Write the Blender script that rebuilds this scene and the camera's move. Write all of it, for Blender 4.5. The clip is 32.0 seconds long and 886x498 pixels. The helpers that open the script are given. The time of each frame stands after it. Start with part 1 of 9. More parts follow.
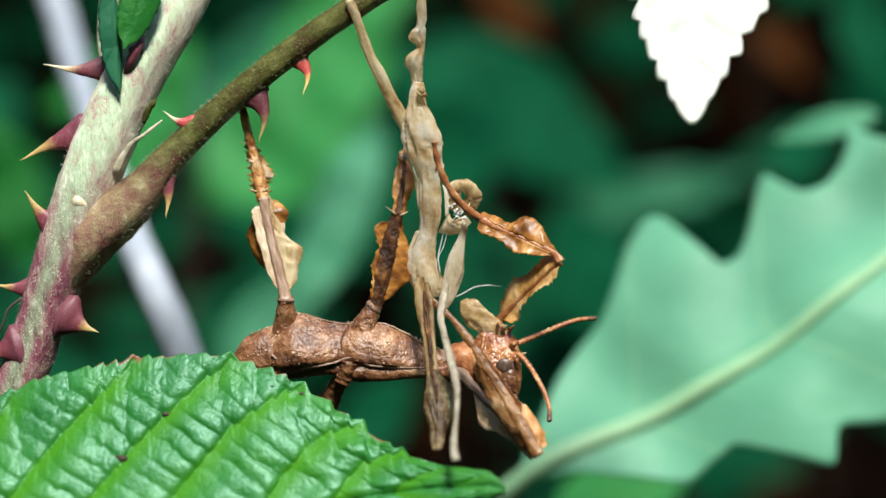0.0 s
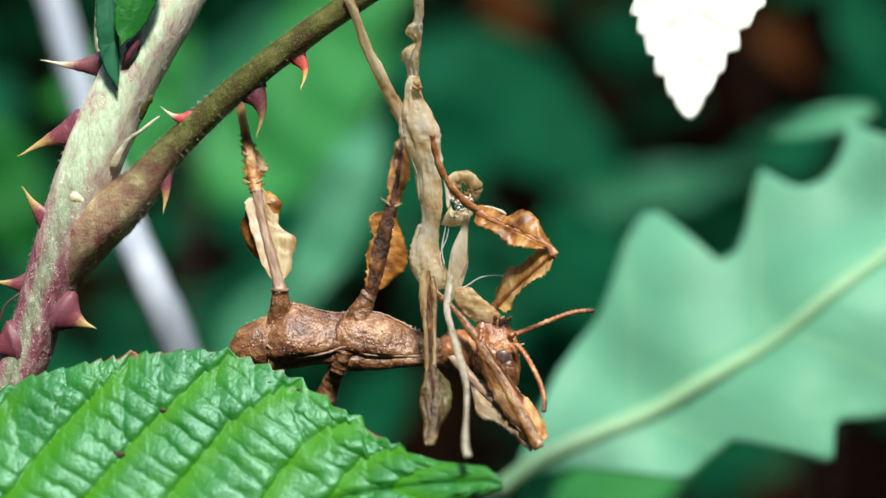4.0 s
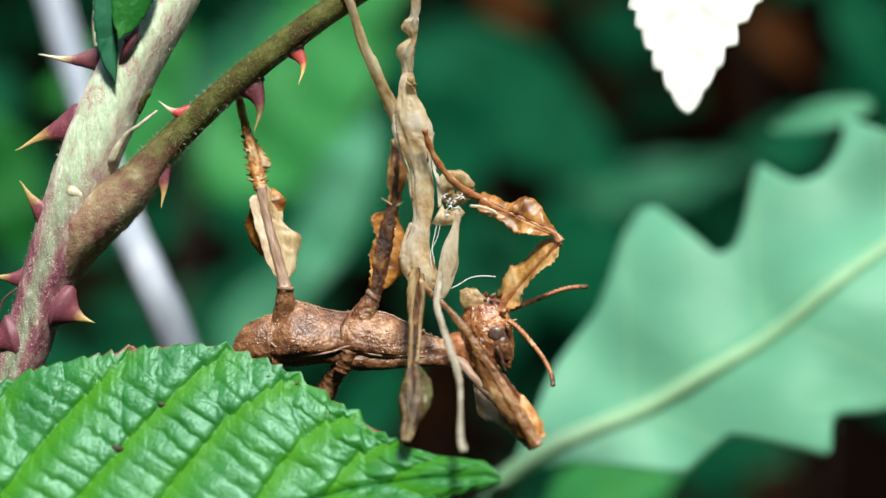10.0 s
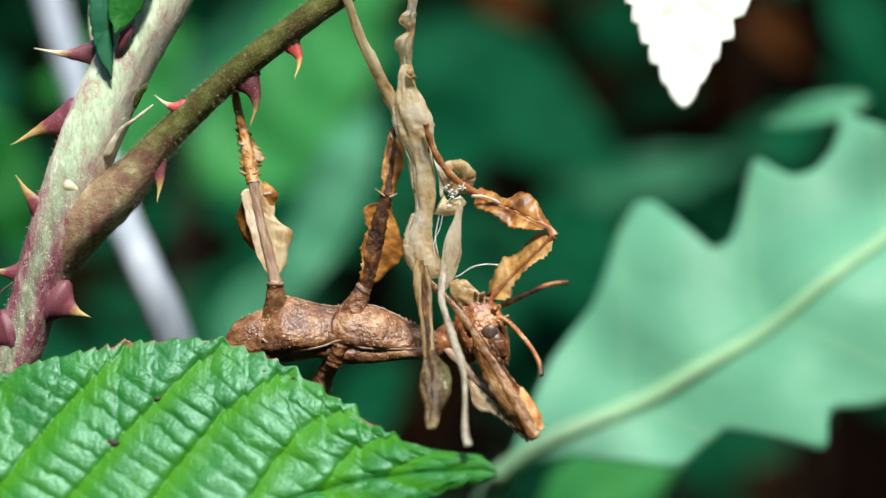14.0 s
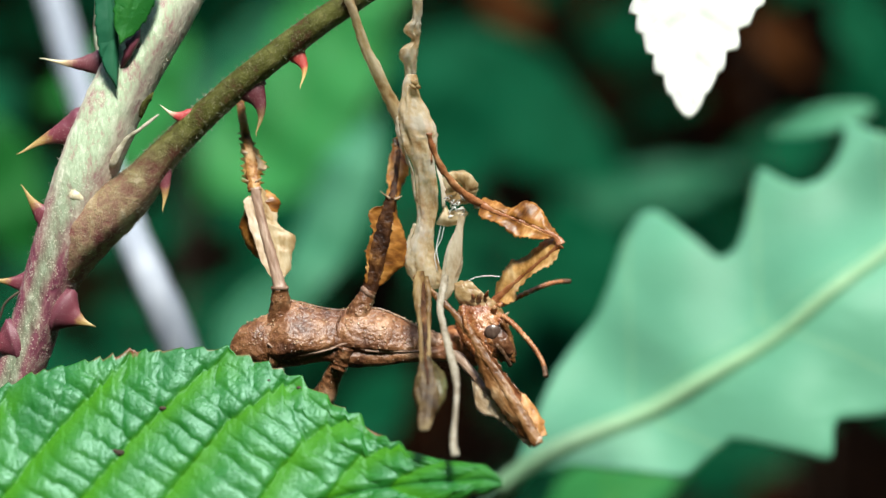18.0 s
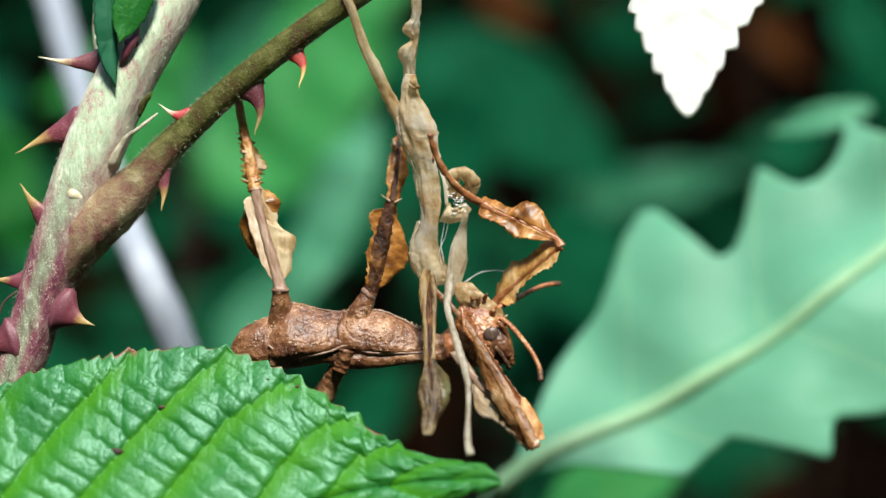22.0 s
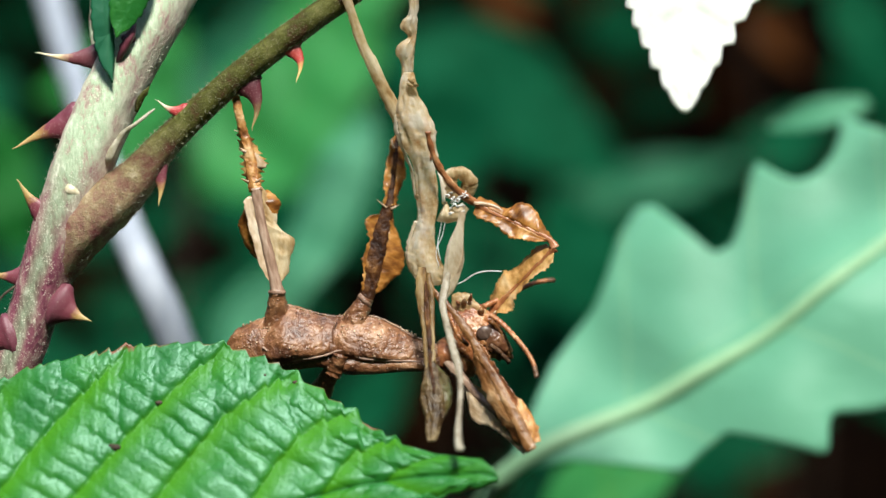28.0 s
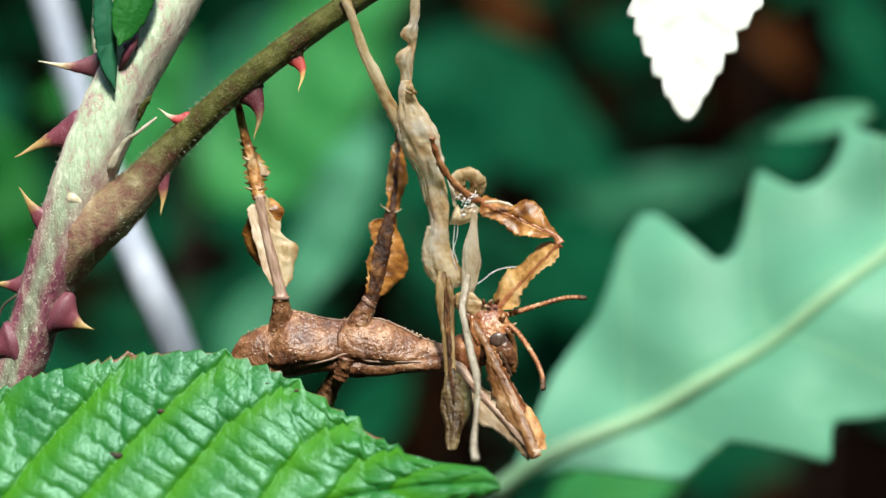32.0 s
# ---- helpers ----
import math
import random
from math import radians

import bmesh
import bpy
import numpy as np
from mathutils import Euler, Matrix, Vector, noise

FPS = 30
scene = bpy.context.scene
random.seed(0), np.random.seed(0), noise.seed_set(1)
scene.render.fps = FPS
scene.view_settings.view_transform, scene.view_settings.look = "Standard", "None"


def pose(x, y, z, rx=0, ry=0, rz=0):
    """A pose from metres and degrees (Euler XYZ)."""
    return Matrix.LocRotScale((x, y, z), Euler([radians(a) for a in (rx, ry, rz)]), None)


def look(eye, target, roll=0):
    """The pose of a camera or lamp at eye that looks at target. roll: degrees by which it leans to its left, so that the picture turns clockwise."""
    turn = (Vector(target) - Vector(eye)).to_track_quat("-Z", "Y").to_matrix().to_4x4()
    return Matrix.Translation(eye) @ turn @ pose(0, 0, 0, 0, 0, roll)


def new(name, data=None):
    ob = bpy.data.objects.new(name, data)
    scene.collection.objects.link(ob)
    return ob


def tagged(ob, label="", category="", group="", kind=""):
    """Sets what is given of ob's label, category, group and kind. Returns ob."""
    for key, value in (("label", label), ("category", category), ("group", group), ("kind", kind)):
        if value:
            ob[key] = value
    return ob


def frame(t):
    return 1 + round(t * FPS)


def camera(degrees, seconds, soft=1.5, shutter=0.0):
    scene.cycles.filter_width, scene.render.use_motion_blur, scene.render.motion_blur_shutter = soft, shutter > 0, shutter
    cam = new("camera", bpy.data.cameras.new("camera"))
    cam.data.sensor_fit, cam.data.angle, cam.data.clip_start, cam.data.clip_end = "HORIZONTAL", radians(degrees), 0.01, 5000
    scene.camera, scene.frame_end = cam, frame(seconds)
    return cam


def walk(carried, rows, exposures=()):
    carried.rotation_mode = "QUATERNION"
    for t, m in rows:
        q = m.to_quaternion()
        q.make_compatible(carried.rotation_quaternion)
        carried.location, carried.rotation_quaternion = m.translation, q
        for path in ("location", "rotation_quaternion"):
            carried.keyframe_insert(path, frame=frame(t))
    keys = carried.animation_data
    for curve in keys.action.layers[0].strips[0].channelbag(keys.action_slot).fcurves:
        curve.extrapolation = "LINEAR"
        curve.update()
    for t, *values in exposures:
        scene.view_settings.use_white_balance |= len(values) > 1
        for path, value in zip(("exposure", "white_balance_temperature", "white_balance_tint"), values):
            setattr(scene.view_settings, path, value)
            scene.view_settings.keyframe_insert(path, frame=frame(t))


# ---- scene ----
cam = camera(32, 32.0)
cam.data.dof.use_dof = True
cam.data.dof.focus_distance = 0.1545
cam.data.dof.aperture_fstop = 9.3
walk(cam, [
    (0, pose(0, -0.155, 0.9, 90.289, 0, 0.121)), (0.5, pose(0, -0.155, 0.9, 90.321, 0, 0.096)), (1, pose(0, -0.155, 0.9, 90.325, 0, 0.088)),
    (1.5, pose(0, -0.155, 0.9, 90.353, 0, 0.113)), (2, pose(0, -0.155, 0.9, 90.321, 0, 0.129)), (2.5, pose(0, -0.155, 0.9, 90.225, 0, 0.060)),
    (3, pose(0, -0.155, 0.9, 90.192, 0, 0.080)), (3.5, pose(0, -0.155, 0.9, 90.160, 0, 0.029)), (5.5, pose(0, -0.155, 0.9, 90.076, 0, 0.032)),
    (6, pose(0, -0.155, 0.9, 90.000, 0, 0.000)), (6.5, pose(0, -0.155, 0.9, 89.904, 0, -0.000)), (7, pose(0, -0.155, 0.9, 89.904, 0, 0.029)),
    (7.5, pose(0, -0.155, 0.9, 89.892, 0, 0.004)), (8, pose(0, -0.155, 0.9, 89.900, 0, -0.028)), (8.5, pose(0, -0.155, 0.9, 89.920, 0, 0.012)),
    (9, pose(0, -0.155, 0.9, 89.936, 0, 0.029)), (9.5, pose(0, -0.155, 0.9, 89.996, 0, 0.016)), (10, pose(0, -0.155, 0.9, 89.928, 0, -0.040)),
    (10.5, pose(0, -0.155, 0.9, 89.807, 0, -0.152)), (11, pose(0, -0.155, 0.9, 89.775, 0, -0.120)), (11.5, pose(0, -0.155, 0.9, 89.847, 0, -0.120)),
    (12, pose(0, -0.155, 0.9, 89.851, 0, -0.128)), (12.5, pose(0, -0.155, 0.9, 89.767, 0, -0.103)), (13, pose(0, -0.155, 0.9, 89.743, 0, -0.140)),
    (13.5, pose(0, -0.155, 0.9, 89.707, 0, -0.148)), (14, pose(0, -0.155, 0.9, 89.719, 0, -0.184)), (14.5, pose(0, -0.155, 0.9, 89.767, 0, -0.156)),
    (16.5, pose(0, -0.155, 0.9, 90.256, 0, -0.036)), (17, pose(0, -0.155, 0.9, 90.180, 0, -0.020)), (17.5, pose(0, -0.155, 0.9, 90.156, 0, 0.025)),
    (18, pose(0, -0.155, 0.9, 90.072, 0, 0.004)), (18.5, pose(0, -0.155, 0.9, 90.036, 0, -0.024)), (19, pose(0, -0.155, 0.9, 90.004, 0, -0.004)),
    (19.5, pose(0, -0.155, 0.9, 90.032, 0, -0.000)), (20, pose(0, -0.155, 0.9, 90.060, 0, 0.016)), (20.5, pose(0, -0.155, 0.9, 90.096, 0, -0.032)),
    (21, pose(0, -0.155, 0.9, 90.064, 0, -0.064)), (21.5, pose(0, -0.155, 0.9, 90.032, 0, -0.036)), (22, pose(0, -0.155, 0.9, 90.032, 0, -0.036)),
    (22.5, pose(0, -0.155, 0.9, 90.048, 0, -0.020)), (23, pose(0, -0.155, 0.9, 90.000, 0, -0.060)), (23.5, pose(0, -0.155, 0.9, 89.968, 0, -0.072)),
    (24, pose(0, -0.155, 0.9, 89.968, 0, -0.072)), (24.5, pose(0, -0.155, 0.9, 89.976, 0, -0.072)), (25, pose(0, -0.155, 0.9, 89.936, 0, -0.087)),
    (25.5, pose(0, -0.155, 0.9, 89.940, 0, -0.120)), (27.5, pose(0, -0.155, 0.9, 89.807, 0, -0.104)), (28, pose(0, -0.155, 0.9, 89.868, 0, -0.140)),
    (28.5, pose(0, -0.155, 0.9, 89.972, 0, -0.100)), (29, pose(0, -0.155, 0.9, 90.008, 0, -0.091)), (29.5, pose(0, -0.155, 0.9, 90.068, 0, -0.095)),
    (30, pose(0, -0.155, 0.9, 90.120, 0, -0.064)), (30.5, pose(0, -0.155, 0.9, 90.136, 0, -0.064)), (31, pose(0, -0.155, 0.9, 90.128, 0, -0.064)),
    (31.5, pose(0, -0.155, 0.9, 90.144, 0, -0.048)), (32, pose(0, -0.155, 0.9, 90.180, 0, -0.064)),])
EYE_Z, STAND = 0.9, 0.155  # height of the lens over the ground, its distance to the insect
UNIT = 2 * STAND * math.tan(radians(16)) / 1568  # one elevation unit in metres (about 1/18 mm)

# ---- light ----
world = bpy.data.worlds.new("sky")
scene.world = world
world.use_nodes = True
wn = world.node_tree.nodes
sky = wn.new("ShaderNodeTexSky")
sky.sky_type = "NISHITA"
sky.sun_disc = False
SUN_DIR = Vector((0.14, -0.61, 0.78)).normalized()
sky.sun_elevation = math.asin(SUN_DIR.z)
sky.sun_rotation = math.atan2(SUN_DIR.x, SUN_DIR.y)
world.node_tree.links.new(sky.outputs["Color"], wn["Background"].inputs["Color"])
wn["Background"].inputs["Strength"].default_value = 0.15
sun_data = bpy.data.lights.new("sun", "SUN")
sun_data.energy = 4.0
sun_data.angle = radians(12)
sun_data.color = (1.0, 0.99, 0.9)
sun = new("sun", sun_data)
sun.matrix_basis = look(SUN_DIR * 5, (0, 0, 0))
scene.view_settings.exposure = 0.85


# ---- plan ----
def E(u, v, d=0.0):
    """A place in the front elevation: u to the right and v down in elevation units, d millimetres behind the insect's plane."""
    k = 1 + d / (STAND * 1000)
    return Vector(((u - 784) * UNIT * k, d / 1000, EYE_Z + (441 - v) * UNIT * k))


def lerp_table(table, x):
    for (x0, y0), (x1, y1) in zip(table, table[1:]):
        if x <= x1:
            return y0 + (y1 - y0) * (x - x0) / max(x1 - x0, 1e-9)
    return table[-1][1]


def smooth_path(pts, n):
    """Catmull-Rom through tuples of numbers, n steps to each span."""
    pts = [tuple(p) for p in pts]
    full = [tuple(2 * a - b for a, b in zip(pts[0], pts[1]))] + pts + [tuple(2 * a - b for a, b in zip(pts[-1], pts[-2]))]
    out = []
    for i in range(1, len(full) - 2):
        for j in range(n):
            t = j / n
            out.append(tuple(0.5 * (2 * b + (c - a) * t + (2 * a - 5 * b + 4 * c - d) * t * t + (3 * b - a - 3 * c + d) * t ** 3)
                             for a, b, c, d in zip(full[i - 1], full[i], full[i + 1], full[i + 2])))
    out.append(pts[-1])
    return out


# ---- materials ----
def node_mat(name):
    m = bpy.data.materials.new(name)
    m.use_nodes = True
    return m, m.node_tree.nodes, m.node_tree.links, m.node_tree.nodes["Principled BSDF"]


def ramp_of(nodes, stops):
    r = nodes.new("ShaderNodeValToRGB")
    e = r.color_ramp.elements
    while len(e) < len(stops):
        e.new(0.5)
    for el, (p, c) in zip(e, stops):
        el.position, el.color = p, (*c, 1)
    return r


def surface(name, stops, scale, rough=0.6, bump=0.3, grain=4.0, thinness=0.0, thin_colour=None, stretch=(1, 1, 1), rough_vary=0.15, coat=0.0, depth=0.0002, opacity=1.0, gloss=0.4, grit=0.35):
    """Mottled natural surface: colour by coarse noise, grain and relief by fine noise; thinness: share of light let pass."""
    m, n, l, b = node_mat(name)
    tc = n.new("ShaderNodeTexCoord")
    mp = n.new("ShaderNodeMapping")
    mp.inputs["Scale"].default_value = stretch
    l.new(tc.outputs["Object"], mp.inputs["Vector"])
    coarse = n.new("ShaderNodeTexNoise")
    coarse.inputs["Scale"].default_value = scale
    coarse.inputs["Detail"].default_value = 5
    coarse.inputs["Roughness"].default_value = 0.6
    fine = n.new("ShaderNodeTexNoise")
    fine.inputs["Scale"].default_value = scale * grain
    fine.inputs["Detail"].default_value = 4
    for t in (coarse, fine):
        l.new(mp.outputs["Vector"], t.inputs["Vector"])
    blend = n.new("ShaderNodeMath")
    blend.operation = "MULTIPLY_ADD"
    blend.inputs[1].default_value = 0.35
    l.new(fine.outputs["Fac"], blend.inputs[0])
    half = n.new("ShaderNodeMath")
    half.operation = "MULTIPLY_ADD"
    half.inputs[1].default_value, half.inputs[2].default_value = 1.25, -0.3
    l.new(coarse.outputs["Fac"], half.inputs[0])
    l.new(half.outputs[0], blend.inputs[2])
    r = ramp_of(n, stops)
    l.new(blend.outputs[0], r.inputs["Fac"])
    l.new(r.outputs["Color"], b.inputs["Base Color"])
    rv = n.new("ShaderNodeMath")
    rv.operation = "MULTIPLY_ADD"
    rv.inputs[1].default_value, rv.inputs[2].default_value = rough_vary * 2, rough - rough_vary
    l.new(fine.outputs["Fac"], rv.inputs[0])
    l.new(rv.outputs[0], b.inputs["Roughness"])
    bp = n.new("ShaderNodeBump")
    bp.inputs["Strength"].default_value = bump
    bp.inputs["Distance"].default_value = depth
    hg = n.new("ShaderNodeMath")
    hg.operation = "MULTIPLY_ADD"
    hg.inputs[1].default_value = grit
    l.new(fine.outputs["Fac"], hg.inputs[0])
    l.new(half.outputs[0], hg.inputs[2])
    l.new(hg.outputs[0], bp.inputs["Height"])
    l.new(bp.outputs["Normal"], b.inputs["Normal"])
    b.inputs["Coat Weight"].default_value = coat
    b.inputs["Specular IOR Level"].default_value = gloss
    out = n["Material Output"]
    last = b.outputs["BSDF"]
    if thinness:
        tr = n.new("ShaderNodeBsdfTranslucent")
        mixc = n.new("ShaderNodeMix")
        mixc.data_type = "RGBA"
        mixc.blend_type = "MULTIPLY"
        mixc.inputs[0].default_value = 1.0
        l.new(r.outputs["Color"], mixc.inputs[6])
        mixc.inputs[7].default_value = (*(thin_colour or (1, 1, 1)), 1)
        l.new(mixc.outputs[2], tr.inputs["Color"])
        mx = n.new("ShaderNodeMixShader")
        mx.inputs["Fac"].default_value = thinness
        l.new(last, mx.inputs[1])
        l.new(tr.outputs[0], mx.inputs[2])
        last = mx.outputs[0]
    if opacity < 1:
        tp = n.new("ShaderNodeBsdfTransparent")
        mx2 = n.new("ShaderNodeMixShader")
        mx2.inputs["Fac"].default_value = opacity
        l.new(tp.outputs[0], mx2.inputs[1])
        l.new(last, mx2.inputs[2])
        last = mx2.outputs[0]
    l.new(last, out.inputs["Surface"])
    return m


def leaf_surface(name, blade, vein, spacing, slope, rough=0.38, thinness=0.3, thin=(1.6, 1.7, 0.6), cell=700, vein_width=0.12, relief=0.5, mid_width=0.0006, gloss=0.25, crease=4.0, fan=0.0):
    """Leaf blade with paler ribs along the side veins and a net of fine veins in relief. spacing in metres, slope: lean of the side veins."""
    m, n, l, b = node_mat(name)
    tc = n.new("ShaderNodeTexCoord")
    sep = n.new("ShaderNodeSeparateXYZ")
    l.new(tc.outputs["Object"], sep.inputs[0])

    def op(kind, a, c=None, k=None):
        x = n.new("ShaderNodeMath")
        x.operation = kind
        for i, v in enumerate((a, c, k)):
            if v is None:
                continue
            if isinstance(v, (int, float)):
                x.inputs[i].default_value = v
            else:
                l.new(v, x.inputs[i])
        return x.outputs[0]
    ay = op("ABSOLUTE", sep.outputs["Y"])
    lat = op("DIVIDE", op("SUBTRACT", sep.outputs["X"], op("MULTIPLY", ay, op("MULTIPLY_ADD", sep.outputs["X"], fan, slope))), spacing)
    wob = n.new("ShaderNodeTexNoise")
    wob.inputs["Scale"].default_value = 0.4 / spacing
    l.new(tc.outputs["Object"], wob.inputs["Vector"])
    lat = op("ADD", lat, op("MULTIPLY", op("SUBTRACT", wob.outputs["Fac"], 0.5), 0.12))
    rib = op("SUBTRACT", 1.0, op("SMOOTH_MIN", op("DIVIDE", op("FRACT", lat), vein_width), 1.0, 0.3))
    mid = op("SUBTRACT", 1.0, op("SMOOTH_MIN", op("DIVIDE", ay, mid_width), 1.0, 0.2))
    ribs = op("MAXIMUM", rib, mid)
    no = n.new("ShaderNodeTexNoise")
    no.inputs["Scale"].default_value = cell * 0.25
    no.inputs["Detail"].default_value = 5
    l.new(tc.outputs["Object"], no.inputs["Vector"])
    r = ramp_of(n, [(0.3, blade[0]), (0.52, blade[1]), (0.75, blade[2])])
    l.new(no.outputs["Fac"], r.inputs["Fac"])
    mx = n.new("ShaderNodeMix")
    mx.data_type = "RGBA"
    l.new(op("MULTIPLY", ribs, 0.8), mx.inputs[0])
    l.new(r.outputs["Color"], mx.inputs[6])
    mx.inputs[7].default_value = (*vein, 1)
    l.new(mx.outputs[2], b.inputs["Base Color"])
    vo = n.new("ShaderNodeTexVoronoi")
    vo.feature = "DISTANCE_TO_EDGE"
    vo.inputs["Scale"].default_value = cell
    turn = n.new("ShaderNodeVectorRotate")
    turn.rotation_type = "Z_AXIS"
    turn.inputs["Angle"].default_value = -math.atan2(1, slope + fan * 0.03)
    l.new(tc.outputs["Object"], turn.inputs["Vector"])
    squeeze = n.new("ShaderNodeMapping")
    squeeze.inputs["Scale"].default_value = (1.25, 0.65, 1)
    l.new(turn.outputs[0], squeeze.inputs["Vector"])
    l.new(squeeze.outputs[0], vo.inputs["Vector"])
    net = op("SMOOTH_MIN", op("MULTIPLY", vo.outputs["Distance"], crease), 1.0, 0.3)
    fine = n.new("ShaderNodeTexNoise")
    fine.inputs["Scale"].default_value = cell * 5
    l.new(tc.outputs["Object"], fine.inputs["Vector"])
    hgt = op("ADD", net, op("MULTIPLY", fine.outputs["Fac"], 0.35))
    bp = n.new("ShaderNodeBump")
    bp.inputs["Strength"].default_value = relief
    bp.inputs["Distance"].default_value = 0.0003
    l.new(hgt, bp.inputs["Height"])
    l.new(bp.outputs["Normal"], b.inputs["Normal"])
    l.new(op("MULTIPLY_ADD", fine.outputs["Fac"], 0.2, rough - 0.1), b.inputs["Roughness"])
    b.inputs["Specular IOR Level"].default_value = gloss
    tr = n.new("ShaderNodeBsdfTranslucent")
    mc = n.new("ShaderNodeMix")
    mc.data_type = "RGBA"
    mc.blend_type = "MULTIPLY"
    mc.inputs[0].default_value = 1
    l.new(mx.outputs[2], mc.inputs[6])
    mc.inputs[7].default_value = (*thin, 1)
    l.new(mc.outputs[2], tr.inputs["Color"])
    ms = n.new("ShaderNodeMixShader")
    ms.inputs["Fac"].default_value = thinness
    l.new(b.outputs["BSDF"], ms.inputs[1])
    l.new(tr.outputs[0], ms.inputs[2])
    l.new(ms.outputs[0], n["Material Output"].inputs["Surface"])
    return m


def specks(m, scale, size, colour, amount=1.0, relief=0.25):
    """Scatters small pale raised specks over a material."""
    n, l = m.node_tree.nodes, m.node_tree.links
    b = n["Principled BSDF"]
    tc = n.new("ShaderNodeTexCoord")
    vo = n.new("ShaderNodeTexVoronoi")
    vo.inputs["Scale"].default_value = scale
    l.new(tc.outputs["Object"], vo.inputs["Vector"])
    no = n.new("ShaderNodeTexNoise")
    no.inputs["Scale"].default_value = scale * 0.3
    l.new(tc.outputs["Object"], no.inputs["Vector"])
    lim = n.new("ShaderNodeMath")
    lim.operation = "MULTIPLY_ADD"
    lim.inputs[1].default_value, lim.inputs[2].default_value = size * 3.2, -size * 0.6
    l.new(no.outputs["Fac"], lim.inputs[0])
    dif = n.new("ShaderNodeMath")
    dif.operation = "SUBTRACT"
    l.new(lim.outputs[0], dif.inputs[0])
    l.new(vo.outputs["Distance"], dif.inputs[1])
    mr = n.new("ShaderNodeMapRange")
    mr.inputs["From Min"].default_value, mr.inputs["From Max"].default_value = -0.04, 0.12
    mr.inputs["To Max"].default_value = amount
    l.new(dif.outputs[0], mr.inputs["Value"])
    mx = n.new("ShaderNodeMix")
    mx.data_type = "RGBA"
    l.new(mr.outputs["Result"], mx.inputs[0])
    l.new(b.inputs["Base Color"].links[0].from_socket, mx.inputs[6])
    mx.inputs[7].default_value = (*colour, 1)
    l.new(mx.outputs[2], b.inputs["Base Color"])
    bp = n.new("ShaderNodeBump")
    bp.inputs["Strength"].default_value = relief
    bp.inputs["Distance"].default_value = 0.0002
    l.new(mr.outputs["Result"], bp.inputs["Height"])
    if b.inputs["Normal"].links:
        l.new(b.inputs["Normal"].links[0].from_socket, bp.inputs["Normal"])
    l.new(bp.outputs["Normal"], b.inputs["Normal"])
    return m


def cane_surface(name, z_low, z_high):
    """Bramble bark: green stripe between purple-flushed flanks below the joint, pale green above, with cream specks."""
    m = surface(name, [(0.26, (0.36, 0.228, 0.216)), (0.38, (0.444, 0.42, 0.312)), (0.48, (0.408, 0.528, 0.348)), (0.62, (0.504, 0.624, 0.432)), (0.8, (0.756, 0.816, 0.66))], 850, 0.42, 0.4, 4, stretch=(1, 1, 0.4), depth=0.0003, gloss=0.5, grit=0.6)
    n, l = m.node_tree.nodes, m.node_tree.links
    b = n["Principled BSDF"]
    upper = b.inputs["Base Color"].links[0].from_node
    fac = upper.inputs["Fac"].links[0].from_socket
    lower = ramp_of(n, [(0.25, (0.15, 0.035, 0.065)), (0.45, (0.24, 0.075, 0.11)), (0.6, (0.31, 0.16, 0.16)), (0.8, (0.46, 0.38, 0.31))])
    stripe = ramp_of(n, [(0.25, (0.14, 0.13, 0.09)), (0.45, (0.22, 0.26, 0.17)), (0.65, (0.3, 0.36, 0.25)), (0.85, (0.5, 0.53, 0.42))])
    flush = ramp_of(n, [(0.25, (0.44, 0.242, 0.242)), (0.42, (0.572, 0.462, 0.385)), (0.62, (0.704, 0.638, 0.517)), (0.85, (0.88, 0.836, 0.715))])
    for r in (lower, stripe, flush):
        l.new(fac, r.inputs["Fac"])
    at = n.new("ShaderNodeAttribute")
    at.attribute_name = "flank"
    tc = n.new("ShaderNodeTexCoord")
    sep = n.new("ShaderNodeSeparateXYZ")
    l.new(tc.outputs["Object"], sep.inputs[0])
    no = n.new("ShaderNodeTexNoise")
    no.inputs["Scale"].default_value = 260
    no.inputs["Detail"].default_value = 4
    l.new(tc.outputs["Object"], no.inputs["Vector"])

    def grade(src, gain, lo, hi):
        a = n.new("ShaderNodeMath")
        a.operation = "MULTIPLY_ADD"
        a.inputs[1].default_value = gain
        l.new(no.outputs["Fac"], a.inputs[0])
        l.new(src, a.inputs[2])
        g = n.new("ShaderNodeMapRange")
        g.interpolation_type = "SMOOTHSTEP"
        g.inputs["From Min"].default_value, g.inputs["From Max"].default_value = lo + gain / 2, hi + gain / 2
        l.new(a.outputs[0], g.inputs["Value"])
        return g.outputs["Result"]

    def mixed(f, c0, c1):
        x = n.new("ShaderNodeMix")
        x.data_type = "RGBA"
        l.new(f, x.inputs[0])
        l.new(c0, x.inputs[6])
        l.new(c1, x.inputs[7])
        return x.outputs[2]
    low = mixed(grade(at.outputs["Fac"], 0.3, -0.05, 0.25), stripe.outputs["Color"], lower.outputs["Color"])
    top = mixed(grade(at.outputs["Fac"], 0.8, 0.1, 0.8), upper.outputs["Color"], flush.outputs["Color"])
    l.new(mixed(grade(sep.outputs["Z"], 0.010, z_low, z_high), low, top), b.inputs["Base Color"])
    return specks(specks(m, 4200, 0.26, (0.72, 0.68, 0.55), 0.6), 2300, 0.15, (0.68, 0.62, 0.5), 0.3)


M_CANE = cane_surface("cane_bark", 0.899, 0.911)


